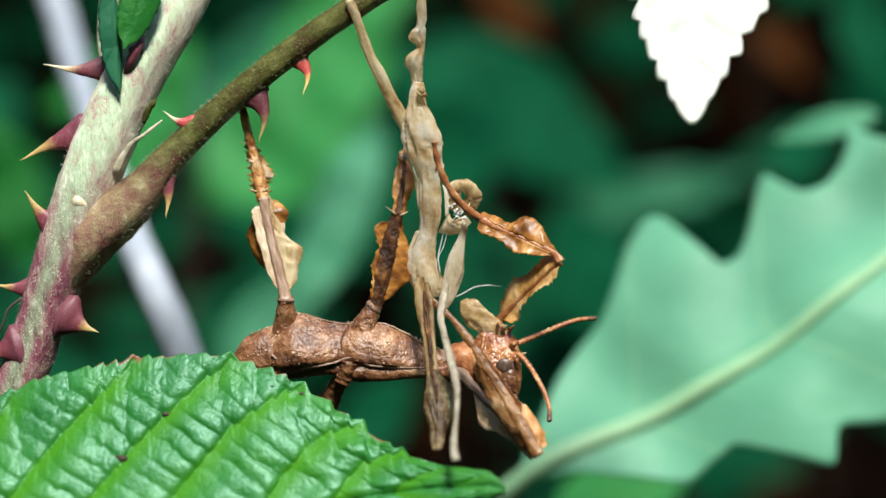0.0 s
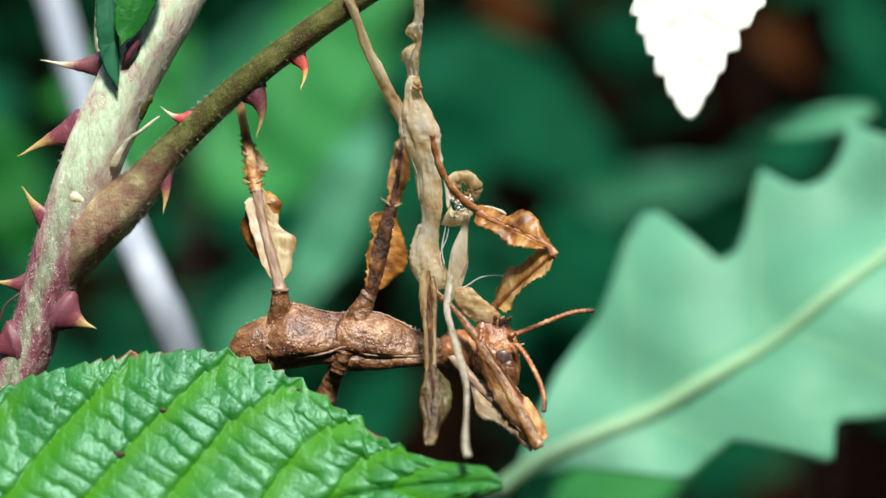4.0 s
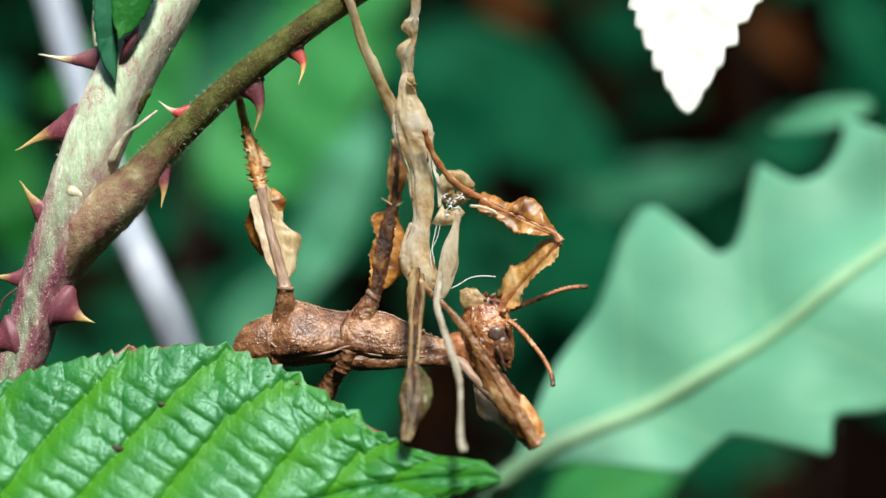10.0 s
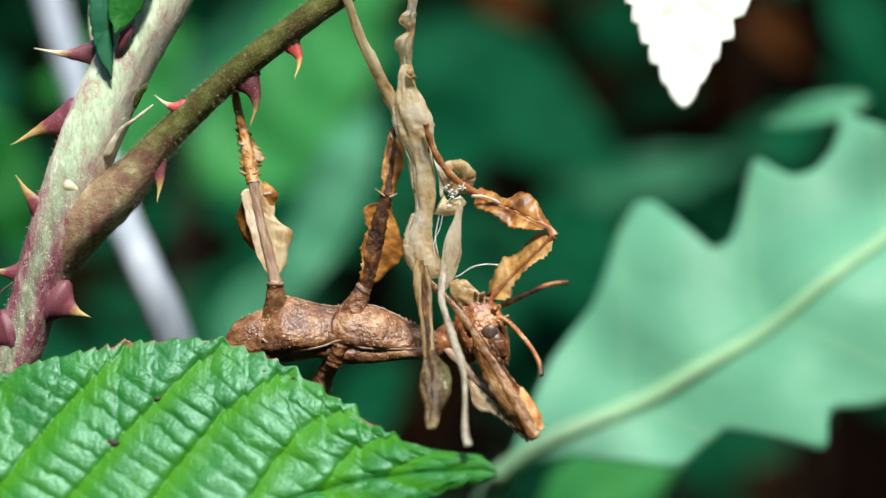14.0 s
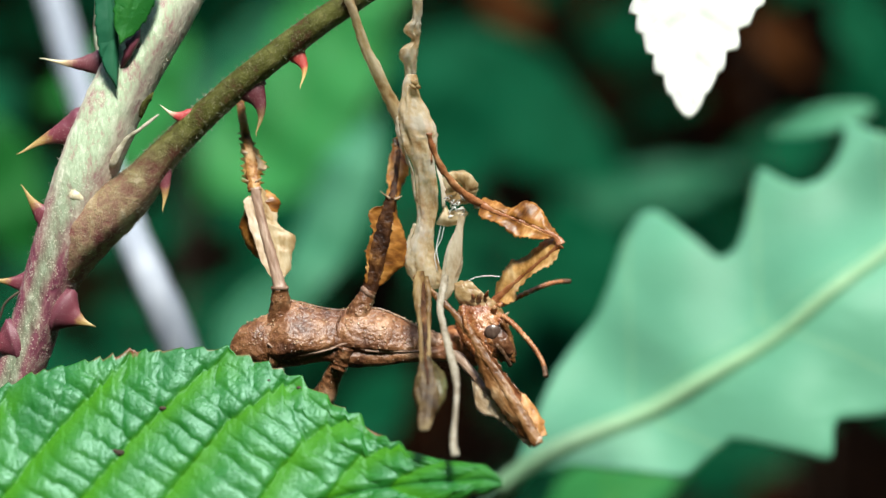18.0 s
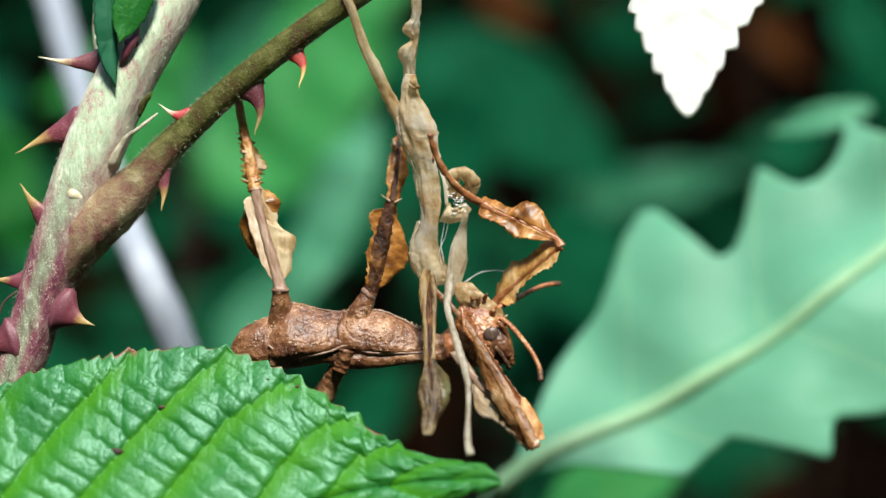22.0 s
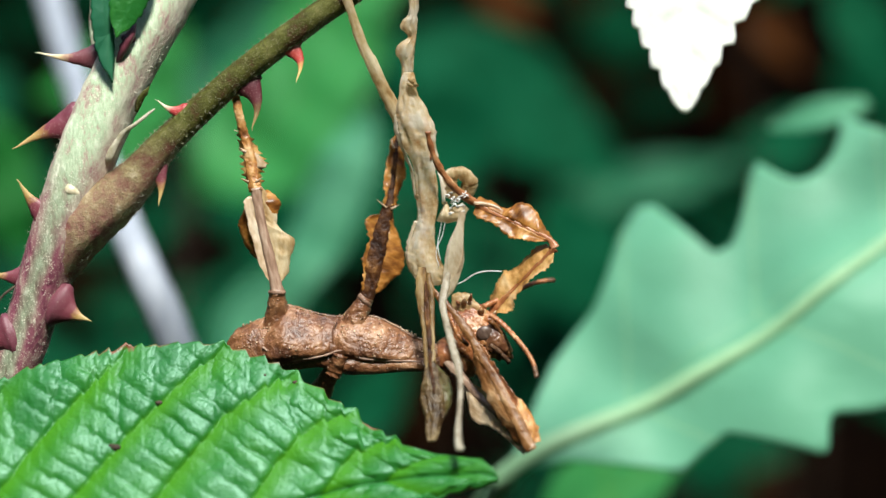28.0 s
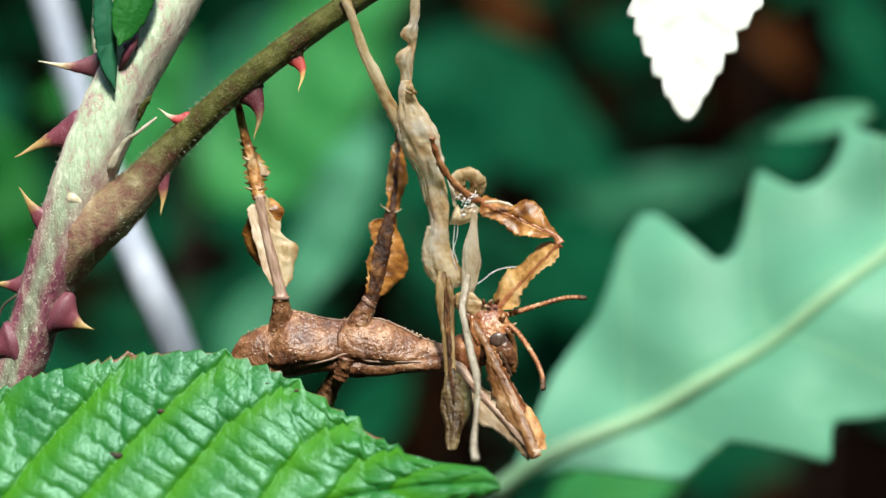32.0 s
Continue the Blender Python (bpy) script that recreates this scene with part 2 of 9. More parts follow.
def shoot_surface(name, z_low, z_high):
    """Olive shoot that fades into tan and pink bark towards its joint."""
    m = surface(name, [(0.3, (0.07, 0.035, 0.016)), (0.42, (0.055, 0.055, 0.012)), (0.6, (0.09, 0.095, 0.022)), (0.8, (0.16, 0.15, 0.055))], 420, 0.6, 0.8, 14, depth=0.0003, gloss=0.12)
    n, l = m.node_tree.nodes, m.node_tree.links
    b = n["Principled BSDF"]
    upper = b.inputs["Base Color"].links[0].from_node
    low = ramp_of(n, [(0.34, (0.2, 0.065, 0.065)), (0.46, (0.27, 0.15, 0.11)), (0.6, (0.33, 0.24, 0.14)), (0.8, (0.58, 0.48, 0.36))])
    l.new(upper.inputs["Fac"].links[0].from_socket, low.inputs["Fac"])
    tc = n.new("ShaderNodeTexCoord")
    sep = n.new("ShaderNodeSeparateXYZ")
    l.new(tc.outputs["Object"], sep.inputs[0])
    g = n.new("ShaderNodeMapRange")
    g.interpolation_type = "SMOOTHSTEP"
    g.inputs["From Min"].default_value, g.inputs["From Max"].default_value = z_low, z_high
    l.new(sep.outputs["Z"], g.inputs["Value"])
    x = n.new("ShaderNodeMix")
    x.data_type = "RGBA"
    l.new(g.outputs["Result"], x.inputs[0])
    l.new(low.outputs["Color"], x.inputs[6])
    l.new(upper.outputs["Color"], x.inputs[7])
    l.new(x.outputs[2], b.inputs["Base Color"])
    return specks(specks(m, 5200, 0.24, (0.36, 0.34, 0.2), 0.4), 2600, 0.15, (0.5, 0.45, 0.32), 0.35)


M_SHOOT = shoot_surface("shoot_bark", 0.902, 0.913)


def thorn_surface(name, foot, waist, horn, tip):
    """Prickle skin: purple or red foot that fades along its length into a horn-coloured tip, with pale specks."""
    m, n, l, b = node_mat(name)
    tc = n.new("ShaderNodeTexCoord")
    sep = n.new("ShaderNodeSeparateXYZ")
    l.new(tc.outputs["Object"], sep.inputs[0])
    no = n.new("ShaderNodeTexNoise")
    no.inputs["Scale"].default_value = 9
    no.inputs["Detail"].default_value = 5
    l.new(tc.outputs["Object"], no.inputs["Vector"])
    ad = n.new("ShaderNodeMath")
    ad.operation = "MULTIPLY_ADD"
    ad.inputs[1].default_value = 0.3
    l.new(no.outputs["Fac"], ad.inputs[0])
    l.new(sep.outputs["X"], ad.inputs[2])
    r = ramp_of(n, [(0.1, foot), (0.55, waist), (0.74, horn), (1.0, tip)])
    l.new(ad.outputs[0], r.inputs["Fac"])
    sp = n.new("ShaderNodeTexNoise")
    sp.inputs["Scale"].default_value = 38
    l.new(tc.outputs["Object"], sp.inputs["Vector"])
    sr = ramp_of(n, [(0.6, (0, 0, 0)), (0.72, (1, 1, 1))])
    l.new(sp.outputs["Fac"], sr.inputs["Fac"])
    mx = n.new("ShaderNodeMix")
    mx.data_type = "RGBA"
    sc = n.new("ShaderNodeMath")
    sc.operation = "MULTIPLY"
    sc.inputs[1].default_value = 0.45
    l.new(sr.outputs["Color"], sc.inputs[0])
    l.new(sc.outputs[0], mx.inputs[0])
    l.new(r.outputs["Color"], mx.inputs[6])
    mx.inputs[7].default_value = (0.5, 0.42, 0.36, 1)
    l.new(mx.outputs[2], b.inputs["Base Color"])
    bp = n.new("ShaderNodeBump")
    bp.inputs["Strength"].default_value = 0.5
    bp.inputs["Distance"].default_value = 0.0001
    l.new(sp.outputs["Fac"], bp.inputs["Height"])
    l.new(bp.outputs["Normal"], b.inputs["Normal"])
    b.inputs["Roughness"].default_value = 0.42
    return m


M_THORN = thorn_surface("thorn_purple", (0.15, 0.04, 0.06), (0.17, 0.035, 0.05), (0.36, 0.22, 0.07), (0.5, 0.36, 0.14))
M_THORN_PALE = thorn_surface("thorn_purple_pale", (0.14, 0.045, 0.06), (0.17, 0.045, 0.055), (0.66, 0.5, 0.28), (0.82, 0.74, 0.5))
M_THORN_DARK = thorn_surface("thorn_dark", (0.09, 0.018, 0.03), (0.10, 0.018, 0.025), (0.16, 0.10, 0.035), (0.32, 0.24, 0.09))
M_THORN_RED = thorn_surface("thorn_red", (0.30, 0.035, 0.03), (0.45, 0.05, 0.04), (0.66, 0.4, 0.12), (0.7, 0.5, 0.2))
M_THORN_RED_PALE = thorn_surface("thorn_red_pale", (0.32, 0.03, 0.035), (0.5, 0.06, 0.06), (0.8, 0.68, 0.46), (0.85, 0.78, 0.58))
M_BUD = surface("cream_bud", [(0.3, (0.6, 0.5, 0.32)), (0.7, (0.82, 0.76, 0.58))], 700, 0.4, 0.4, 5)
M_DRY = surface("dry_stipule", [(0.3, (0.3, 0.27, 0.18)), (0.7, (0.6, 0.56, 0.45))], 700, 0.6, 0.4, 5)
M_HAIR = surface("plant_hair", [(0.3, (0.12, 0.13, 0.06)), (0.7, (0.3, 0.31, 0.2))], 900, 0.5, 0.0, 3)
M_HAIR_PALE = surface("pale_plant_hair", [(0.3, (0.45, 0.43, 0.34)), (0.7, (0.72, 0.7, 0.6))], 900, 0.5, 0.0, 3)
M_TIBIA = surface("amber_brown_limb", [(0.32, (0.14, 0.045, 0.013)), (0.45, (0.36, 0.145, 0.04)), (0.58, (0.58, 0.29, 0.09)), (0.8, (0.86, 0.62, 0.34))], 420, 0.36, 0.8, 5, depth=0.0006, gloss=0.5, thinness=0.25, thin_colour=(1.3, 1.1, 0.75))


def quilt_surface(name, blade, groove, rust):
    """Glossy quilted leaf skin: mottled blade, yellow-green bands with their lack of sheen painted in, darker sunken
    veins, rusty patches at the rim and a pebbled relief.
    """
    m, n, l, b = node_mat(name)
    tc = n.new("ShaderNodeTexCoord")

    def tex(kind, scale, detail=4):
        x = n.new(kind)
        x.inputs["Scale"].default_value = scale
        if kind == "ShaderNodeTexNoise":
            x.inputs["Detail"].default_value = detail
        l.new(tc.outputs["Object"], x.inputs["Vector"])
        return x

    def op(kind, a, c, k=None):
        x = n.new("ShaderNodeMath")
        x.operation = kind
        for i, v in enumerate((a, c, k)):
            if isinstance(v, (int, float)):
                x.inputs[i].default_value = v
            elif v is not None:
                l.new(v, x.inputs[i])
        return x.outputs[0]

    def mixed(f, c0, colour):
        x = n.new("ShaderNodeMix")
        x.data_type = "RGBA"
        l.new(f, x.inputs[0])
        l.new(c0, x.inputs[6])
        x.inputs[7].default_value = (*colour, 1)
        return x.outputs[2]

    def attr(word):
        x = n.new("ShaderNodeAttribute")
        x.attribute_name = word
        return x.outputs["Fac"]
    wide, grain = tex("ShaderNodeTexNoise", 130, 5), tex("ShaderNodeTexNoise", 2600, 3)
    r = ramp_of(n, [(0.3, blade[0]), (0.5, blade[1]), (0.72, blade[2])])
    l.new(op("MULTIPLY_ADD", grain.outputs["Fac"], 0.25, op("SUBTRACT", wide.outputs["Fac"], 0.12)), r.inputs["Fac"])
    # yellow-green band beside each vein; the flank's missing sky sheen is painted in too
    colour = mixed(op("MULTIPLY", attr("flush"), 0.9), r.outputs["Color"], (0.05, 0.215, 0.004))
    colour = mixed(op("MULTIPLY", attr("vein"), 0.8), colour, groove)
    patch = n.new("ShaderNodeMapRange")
    patch.inputs["From Min"].default_value, patch.inputs["From Max"].default_value = 1.5, 1.75
    l.new(op("MULTIPLY_ADD", tex("ShaderNodeTexNoise", 420).outputs["Fac"], 1.1, attr("rim")), patch.inputs["Value"])
    colour = mixed(patch.outputs["Result"], colour, rust)
    l.new(colour, b.inputs["Base Color"])
    peb = tex("ShaderNodeTexVoronoi", 2300)
    peb.feature = "SMOOTH_F1"
    bp = n.new("ShaderNodeBump")
    bp.inputs["Strength"].default_value, bp.inputs["Distance"].default_value = 0.5, 0.00008
    net = tex("ShaderNodeTexVoronoi", 1250)
    net.feature = "DISTANCE_TO_EDGE"
    mesh_of_veins = op("MULTIPLY", op("MINIMUM", net.outputs["Distance"], 0.2), 1.6)
    l.new(op("ADD", mesh_of_veins, op("MULTIPLY_ADD", grain.outputs["Fac"], 0.5, op("MULTIPLY", peb.outputs["Distance"], -0.8))), bp.inputs["Height"])
    l.new(bp.outputs["Normal"], b.inputs["Normal"])
    l.new(op("MULTIPLY_ADD", grain.outputs["Fac"], 0.2, 0.36), b.inputs["Roughness"])
    # gloss lowered on the bands, as on flanks turned from the sky
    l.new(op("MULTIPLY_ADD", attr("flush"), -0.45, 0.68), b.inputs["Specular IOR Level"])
    # highlights tinted blue-green in place of the sky's reflection
    b.inputs["Specular Tint"].default_value = (0.64, 1.0, 0.9, 1)
    b.inputs["Sheen Weight"].default_value, b.inputs["Sheen Roughness"].default_value = 0.03, 0.4
    tr = n.new("ShaderNodeBsdfTranslucent")
    mc = n.new("ShaderNodeMix")
    mc.data_type, mc.blend_type = "RGBA", "MULTIPLY"
    mc.inputs[0].default_value = 1
    l.new(colour, mc.inputs[6])
    mc.inputs[7].default_value = (1.5, 1.5, 0.5, 1)
    l.new(mc.outputs[2], tr.inputs["Color"])
    ms = n.new("ShaderNodeMixShader")
    ms.inputs["Fac"].default_value = 0.15
    l.new(b.outputs["BSDF"], ms.inputs[1])
    l.new(tr.outputs[0], ms.inputs[2])
    l.new(ms.outputs[0], n["Material Output"].inputs["Surface"])
    return m


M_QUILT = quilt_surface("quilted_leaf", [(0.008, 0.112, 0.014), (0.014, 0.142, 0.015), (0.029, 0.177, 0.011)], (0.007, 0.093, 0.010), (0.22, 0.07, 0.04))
# near-white stops carry the sun's glare on the hanging leaf
M_LEAF_PALE = leaf_surface("glare_white_leaf_underside", [(0.6, 0.65, 0.58), (0.74, 0.76, 0.71), (0.82, 0.83, 0.79)], (0.83, 0.84, 0.78), 0.005, 0.7, 0.6, 0.2, thin=(1, 1, 0.8), cell=600, relief=0.15)
M_LOBED = leaf_surface("lobed_leaf", [(0.12, 0.36, 0.225), (0.138, 0.395, 0.25), (0.155, 0.425, 0.275)], (0.32, 0.56, 0.3), 0.02, 0.6, 0.5, 0.3, thin=(1, 1.1, 0.85), cell=250, vein_width=0.02, relief=0.15, mid_width=0.0001)
M_MIDRIB = surface("leaf_midrib", [(0.3, (0.25, 0.47, 0.26)), (0.7, (0.33, 0.56, 0.32))], 120, 0.5, 0.3, 6, thinness=0.2)
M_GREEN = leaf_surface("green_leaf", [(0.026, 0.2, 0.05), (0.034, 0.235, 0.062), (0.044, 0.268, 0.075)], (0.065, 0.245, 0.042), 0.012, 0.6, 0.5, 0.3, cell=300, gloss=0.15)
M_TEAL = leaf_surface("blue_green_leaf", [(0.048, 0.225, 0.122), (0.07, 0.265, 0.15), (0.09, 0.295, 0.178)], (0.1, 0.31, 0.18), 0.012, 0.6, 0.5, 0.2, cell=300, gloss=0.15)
# next three: darker greens with the shade of the undergrowth put into the colour
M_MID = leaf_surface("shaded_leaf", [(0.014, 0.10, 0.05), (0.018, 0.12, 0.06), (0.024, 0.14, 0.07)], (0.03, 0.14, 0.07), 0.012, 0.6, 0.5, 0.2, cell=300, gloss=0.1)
M_GREEN_SHADED = leaf_surface("shaded_green_leaf", [(0.008, 0.11, 0.018), (0.012, 0.14, 0.024), (0.016, 0.16, 0.03)], (0.02, 0.15, 0.025), 0.012, 0.6, 0.5, 0.25, cell=300, gloss=0.1)
M_DEEP = leaf_surface("deep_shade_leaf", [(0.0015, 0.05, 0.021), (0.0025, 0.065, 0.028), (0.004, 0.08, 0.036)], (0.005, 0.08, 0.034), 0.012, 0.6, 0.6, 0.2, thin=(1, 1.3, 0.8), cell=300, gloss=0.03)
M_PALE_STEM = surface("grey_stem", [(0.3, (0.18, 0.2, 0.25)), (0.5, (0.28, 0.31, 0.36)), (0.7, (0.4, 0.43, 0.48))], 90, 0.5, 0.4, 6, stretch=(1, 1, 0.3))
M_WOOD = surface("brown_twig", [(0.3, (0.03, 0.02, 0.014)), (0.7, (0.09, 0.06, 0.04))], 200, 0.8, 0.4, 6)
# near-black stops hold the shade of the hedge gaps; the rust is litter
M_SOIL = surface("shaded_earth_and_litter", [(0.35, (0.004, 0.0022, 0.0018)), (0.58, (0.008, 0.0045, 0.003)), (0.75, (0.06, 0.018, 0.005))], 9, 0.95, 0.8, 5, depth=0.01, gloss=0.0)
M_DEAD_LEAF = leaf_surface("rusty_dead_leaf", [(0.035, 0.011, 0.002), (0.055, 0.017, 0.003), (0.075, 0.025, 0.004)], (0.08, 0.03, 0.006), 0.012, 0.6, 0.6, 0.3, thin=(1.2, 1, 0.7), cell=300, gloss=0.05)
M_BODY = specks(surface("insect_cuticle", [(0.32, (0.08, 0.029, 0.013)), (0.46, (0.155, 0.061, 0.024)), (0.6, (0.25, 0.115, 0.05)), (0.8, (0.48, 0.29, 0.17))], 340, 0.4, 0.9, 6, depth=0.0006, gloss=0.65, grit=0.36), 1900, 0.18, (0.66, 0.46, 0.29), 0.75, 1.0)
M_DARK = surface("insect_dark_cuticle", [(0.3, (0.03, 0.014, 0.008)), (0.55, (0.10, 0.05, 0.025)), (0.8, (0.26, 0.16, 0.09))], 500, 0.45, 1.0, 5, depth=0.0004, gloss=0.5)
M_SHAFT = surface("limb_shaft", [(0.3, (0.13, 0.07, 0.045)), (0.5, (0.25, 0.15, 0.10)), (0.7, (0.42, 0.3, 0.22)), (0.85, (0.6, 0.48, 0.36))], 500, 0.42, 0.8, 4, stretch=(0.22, 1, 1), depth=0.0003, gloss=0.5)
M_SHAFT_DARK = surface("limb_shaft_dark", [(0.3, (0.015, 0.005, 0.002)), (0.52, (0.05, 0.017, 0.005)), (0.7, (0.125, 0.05, 0.014)), (0.85, (0.34, 0.16, 0.045))], 420, 0.5, 0.9, 4, stretch=(0.8, 1, 1), depth=0.0004, gloss=0.2, thinness=0.3, thin_colour=(1.4, 1, 0.6))
M_AMBER = surface("amber_flange", [(0.3, (0.1, 0.033, 0.007)), (0.43, (0.28, 0.105, 0.021)), (0.56, (0.53, 0.245, 0.052)), (0.75, (0.84, 0.55, 0.21))], 320, 0.34, 0.3, 5, thinness=0.5, thin_colour=(1.3, 1.1, 0.75), depth=0.0003, gloss=0.45, stretch=(1.4, 1, 0.55))
M_HONEY = surface("honey_flange", [(0.3, (0.24, 0.105, 0.026)), (0.43, (0.5, 0.27, 0.075)), (0.56, (0.72, 0.47, 0.18)), (0.75, (0.9, 0.72, 0.42))], 320, 0.34, 0.3, 5, thinness=0.45, thin_colour=(1.25, 1.1, 0.75), depth=0.0003, gloss=0.45, stretch=(1.4, 1, 0.55))
M_CREAM = surface("cream_flange", [(0.3, (0.22, 0.115, 0.055)), (0.45, (0.48, 0.33, 0.19)), (0.62, (0.7, 0.56, 0.4)), (0.82, (0.86, 0.77, 0.62))], 420, 0.34, 0.7, 5, thinness=0.35, thin_colour=(1.1, 1.0, 0.7), depth=0.0002, gloss=0.5, stretch=(0.5, 1, 1))
M_RUST = surface("rusty_limb", [(0.28, (0.135, 0.0405, 0.0162)), (0.5, (0.297, 0.108, 0.0405)), (0.68, (0.414, 0.189, 0.081)), (0.85, (0.558, 0.342, 0.18))], 480, 0.36, 0.8, 5, depth=0.0003, gloss=0.5)
M_HEAD = specks(surface("head_cuticle", [(0.3, (0.102, 0.0255, 0.0102)), (0.46, (0.2295, 0.0765, 0.0255)), (0.6, (0.357, 0.153, 0.05525)), (0.8, (0.561, 0.357, 0.1955))], 330, 0.28, 1.0, 6, depth=0.0005, gloss=0.7, grit=0.4), 2400, 0.17, (0.7, 0.5, 0.3), 0.5, 0.6)
M_TAN = surface("tan_limb", [(0.3, (0.07, 0.024, 0.008)), (0.45, (0.16, 0.065, 0.02)), (0.6, (0.3, 0.15, 0.058)), (0.82, (0.56, 0.38, 0.21))], 420, 0.36, 1.0, 5, depth=0.0004, gloss=0.35, stretch=(0.6, 1, 1), thinness=0.15)
M_SKIN = surface("shed_cuticle", [(0.3, (0.53, 0.3, 0.12)), (0.42, (0.78, 0.57, 0.33)), (0.54, (0.9, 0.75, 0.53)), (0.7, (0.95, 0.87, 0.74))], 420, 0.24, 0.6, 5, thinness=0.36, thin_colour=(1.1, 1.0, 0.8), depth=0.0004, stretch=(0.9, 1, 1), gloss=0.9, opacity=0.66)
M_SKIN_TAN = surface("shed_cuticle_tan", [(0.3, (0.1, 0.046, 0.012)), (0.45, (0.25, 0.145, 0.05)), (0.6, (0.4, 0.28, 0.12)), (0.8, (0.6, 0.47, 0.27))], 300, 0.42, 1.0, 5, thinness=0.4, thin_colour=(1.1, 1.03, 0.75), depth=0.0005, stretch=(0.5, 1, 1), gloss=0.35, opacity=0.8)
M_SKIN_GREEN = surface("shed_flap", [(0.32, (0.07, 0.045, 0.013)), (0.48, (0.14, 0.11, 0.04)), (0.62, (0.17, 0.18, 0.075)), (0.85, (0.34, 0.3, 0.16))], 380, 0.32, 0.9, 5, thinness=0.35, depth=0.0004, gloss=0.6, opacity=0.82)
M_SKIN_PALE = surface("pale_membrane", [(0.3, (0.58, 0.43, 0.27)), (0.48, (0.82, 0.71, 0.54)), (0.75, (0.94, 0.88, 0.78))], 330, 0.26, 0.8, 5, thinness=0.35, thin_colour=(1.05, 1.0, 0.9), depth=0.0004, stretch=(0.6, 1, 1), gloss=0.8, opacity=0.74)
M_SKIN_BROWN = surface("brown_shed_cuticle", [(0.3, (0.05, 0.025, 0.008)), (0.46, (0.13, 0.077, 0.028)), (0.62, (0.24, 0.165, 0.07)), (0.85, (0.5, 0.4, 0.22))], 520, 0.36, 1.0, 5, thinness=0.35, depth=0.0004, gloss=0.5, opacity=0.86)
M_SKIN_GREY = surface("grey_shed_cuticle", [(0.32, (0.24, 0.19, 0.12)), (0.48, (0.43, 0.37, 0.27)), (0.75, (0.65, 0.6, 0.49))], 460, 0.34, 0.8, 5, thinness=0.42, depth=0.0004, gloss=0.6, opacity=0.84)
M_SILK = surface("silk", [(0.3, (0.8, 0.8, 0.8)), (0.7, (0.9, 0.9, 0.9))], 500, 0.3, 0.0, 4)
M_SKIN_DULL = surface("dull_shed_cuticle", [(0.32, (0.38, 0.22, 0.08)), (0.46, (0.64, 0.46, 0.24)), (0.7, (0.9, 0.78, 0.55))], 460, 0.34, 0.8, 5, thinness=0.42, depth=0.0004, stretch=(0.5, 1, 1), gloss=0.6, opacity=0.8)
M_FACE = surface("shadowed_face_cuticle", [(0.3, (0.035, 0.012, 0.007)), (0.5, (0.1, 0.038, 0.016)), (0.75, (0.27, 0.13, 0.06))], 420, 0.35, 0.9, 6, depth=0.0004, gloss=0.6)
M_EYE = surface("eye", [(0.3, (0.045, 0.024, 0.018)), (0.5, (0.085, 0.052, 0.038)), (0.7, (0.15, 0.105, 0.08))], 1500, 0.36, 0.3, 3, coat=0.2, depth=0.00005, stretch=(1, 1, 0.35))


# ---- mesh helpers ----
def part(name, bm, material, parent=None, label="", smooth=True):
    me = bpy.data.meshes.new(name)
    bmesh.ops.recalc_face_normals(bm, faces=bm.faces[:])
    for f in bm.faces:
        f.smooth = smooth
    bm.to_mesh(me)
    bm.free()
    me.materials.append(material)
    ob = new(name, me)
    if parent is not None:
        ob.parent = parent
    if label:
        ob["label"] = label
    return ob


def tube(bm, pts, radii, sides=12, shape=None, flat=1.0, rough=0.0, seed=0, caps=True, flank=False):
    """Swept tube through Vectors. shape(i, angle) scales the radius, flat squeezes it in depth, rough adds lumps."""
    n = len(pts)
    layer = bm.verts.layers.float.new("flank") if flank else None
    ring_list = []
    side = None
    for i, p in enumerate(pts):
        tan = (pts[min(i + 1, n - 1)] - pts[max(i - 1, 0)]).normalized()
        if side is None:
            ref = Vector((0, 1, 0)) if abs(tan.y) < 0.9 else Vector((1, 0, 0))
            side = (ref - tan * ref.dot(tan)).normalized()
        else:
            side = (side - tan * side.dot(tan)).normalized()
        up = tan.cross(side)
        ring = []
        for k in range(sides):
            a = 2 * math.pi * k / sides
            r = radii[i] * (shape(i, a) if shape else 1)
            if rough:
                q = Vector((math.cos(a) * 1.3, math.sin(a) * 1.3, i * 0.35 + seed * 7.1))
                r *= 1 + rough * noise.noise(q * 1.7) + rough * 0.5 * noise.noise(q * 4.1)
            ring.append(bm.verts.new(p + side * (math.cos(a) * r * flat) + up * (math.sin(a) * r)))
            if flank:
                ring[-1][layer] = 0.5 - 0.5 * math.cos(2 * a)
        ring_list.append(ring)
    for r0, r1 in zip(ring_list, ring_list[1:]):
        for k in range(sides):
            bm.faces.new((r0[k], r0[(k + 1) % sides], r1[(k + 1) % sides], r1[k]))
    if caps:
        bm.faces.new(ring_list[0])
        bm.faces.new(ring_list[-1][::-1])
    return ring_list


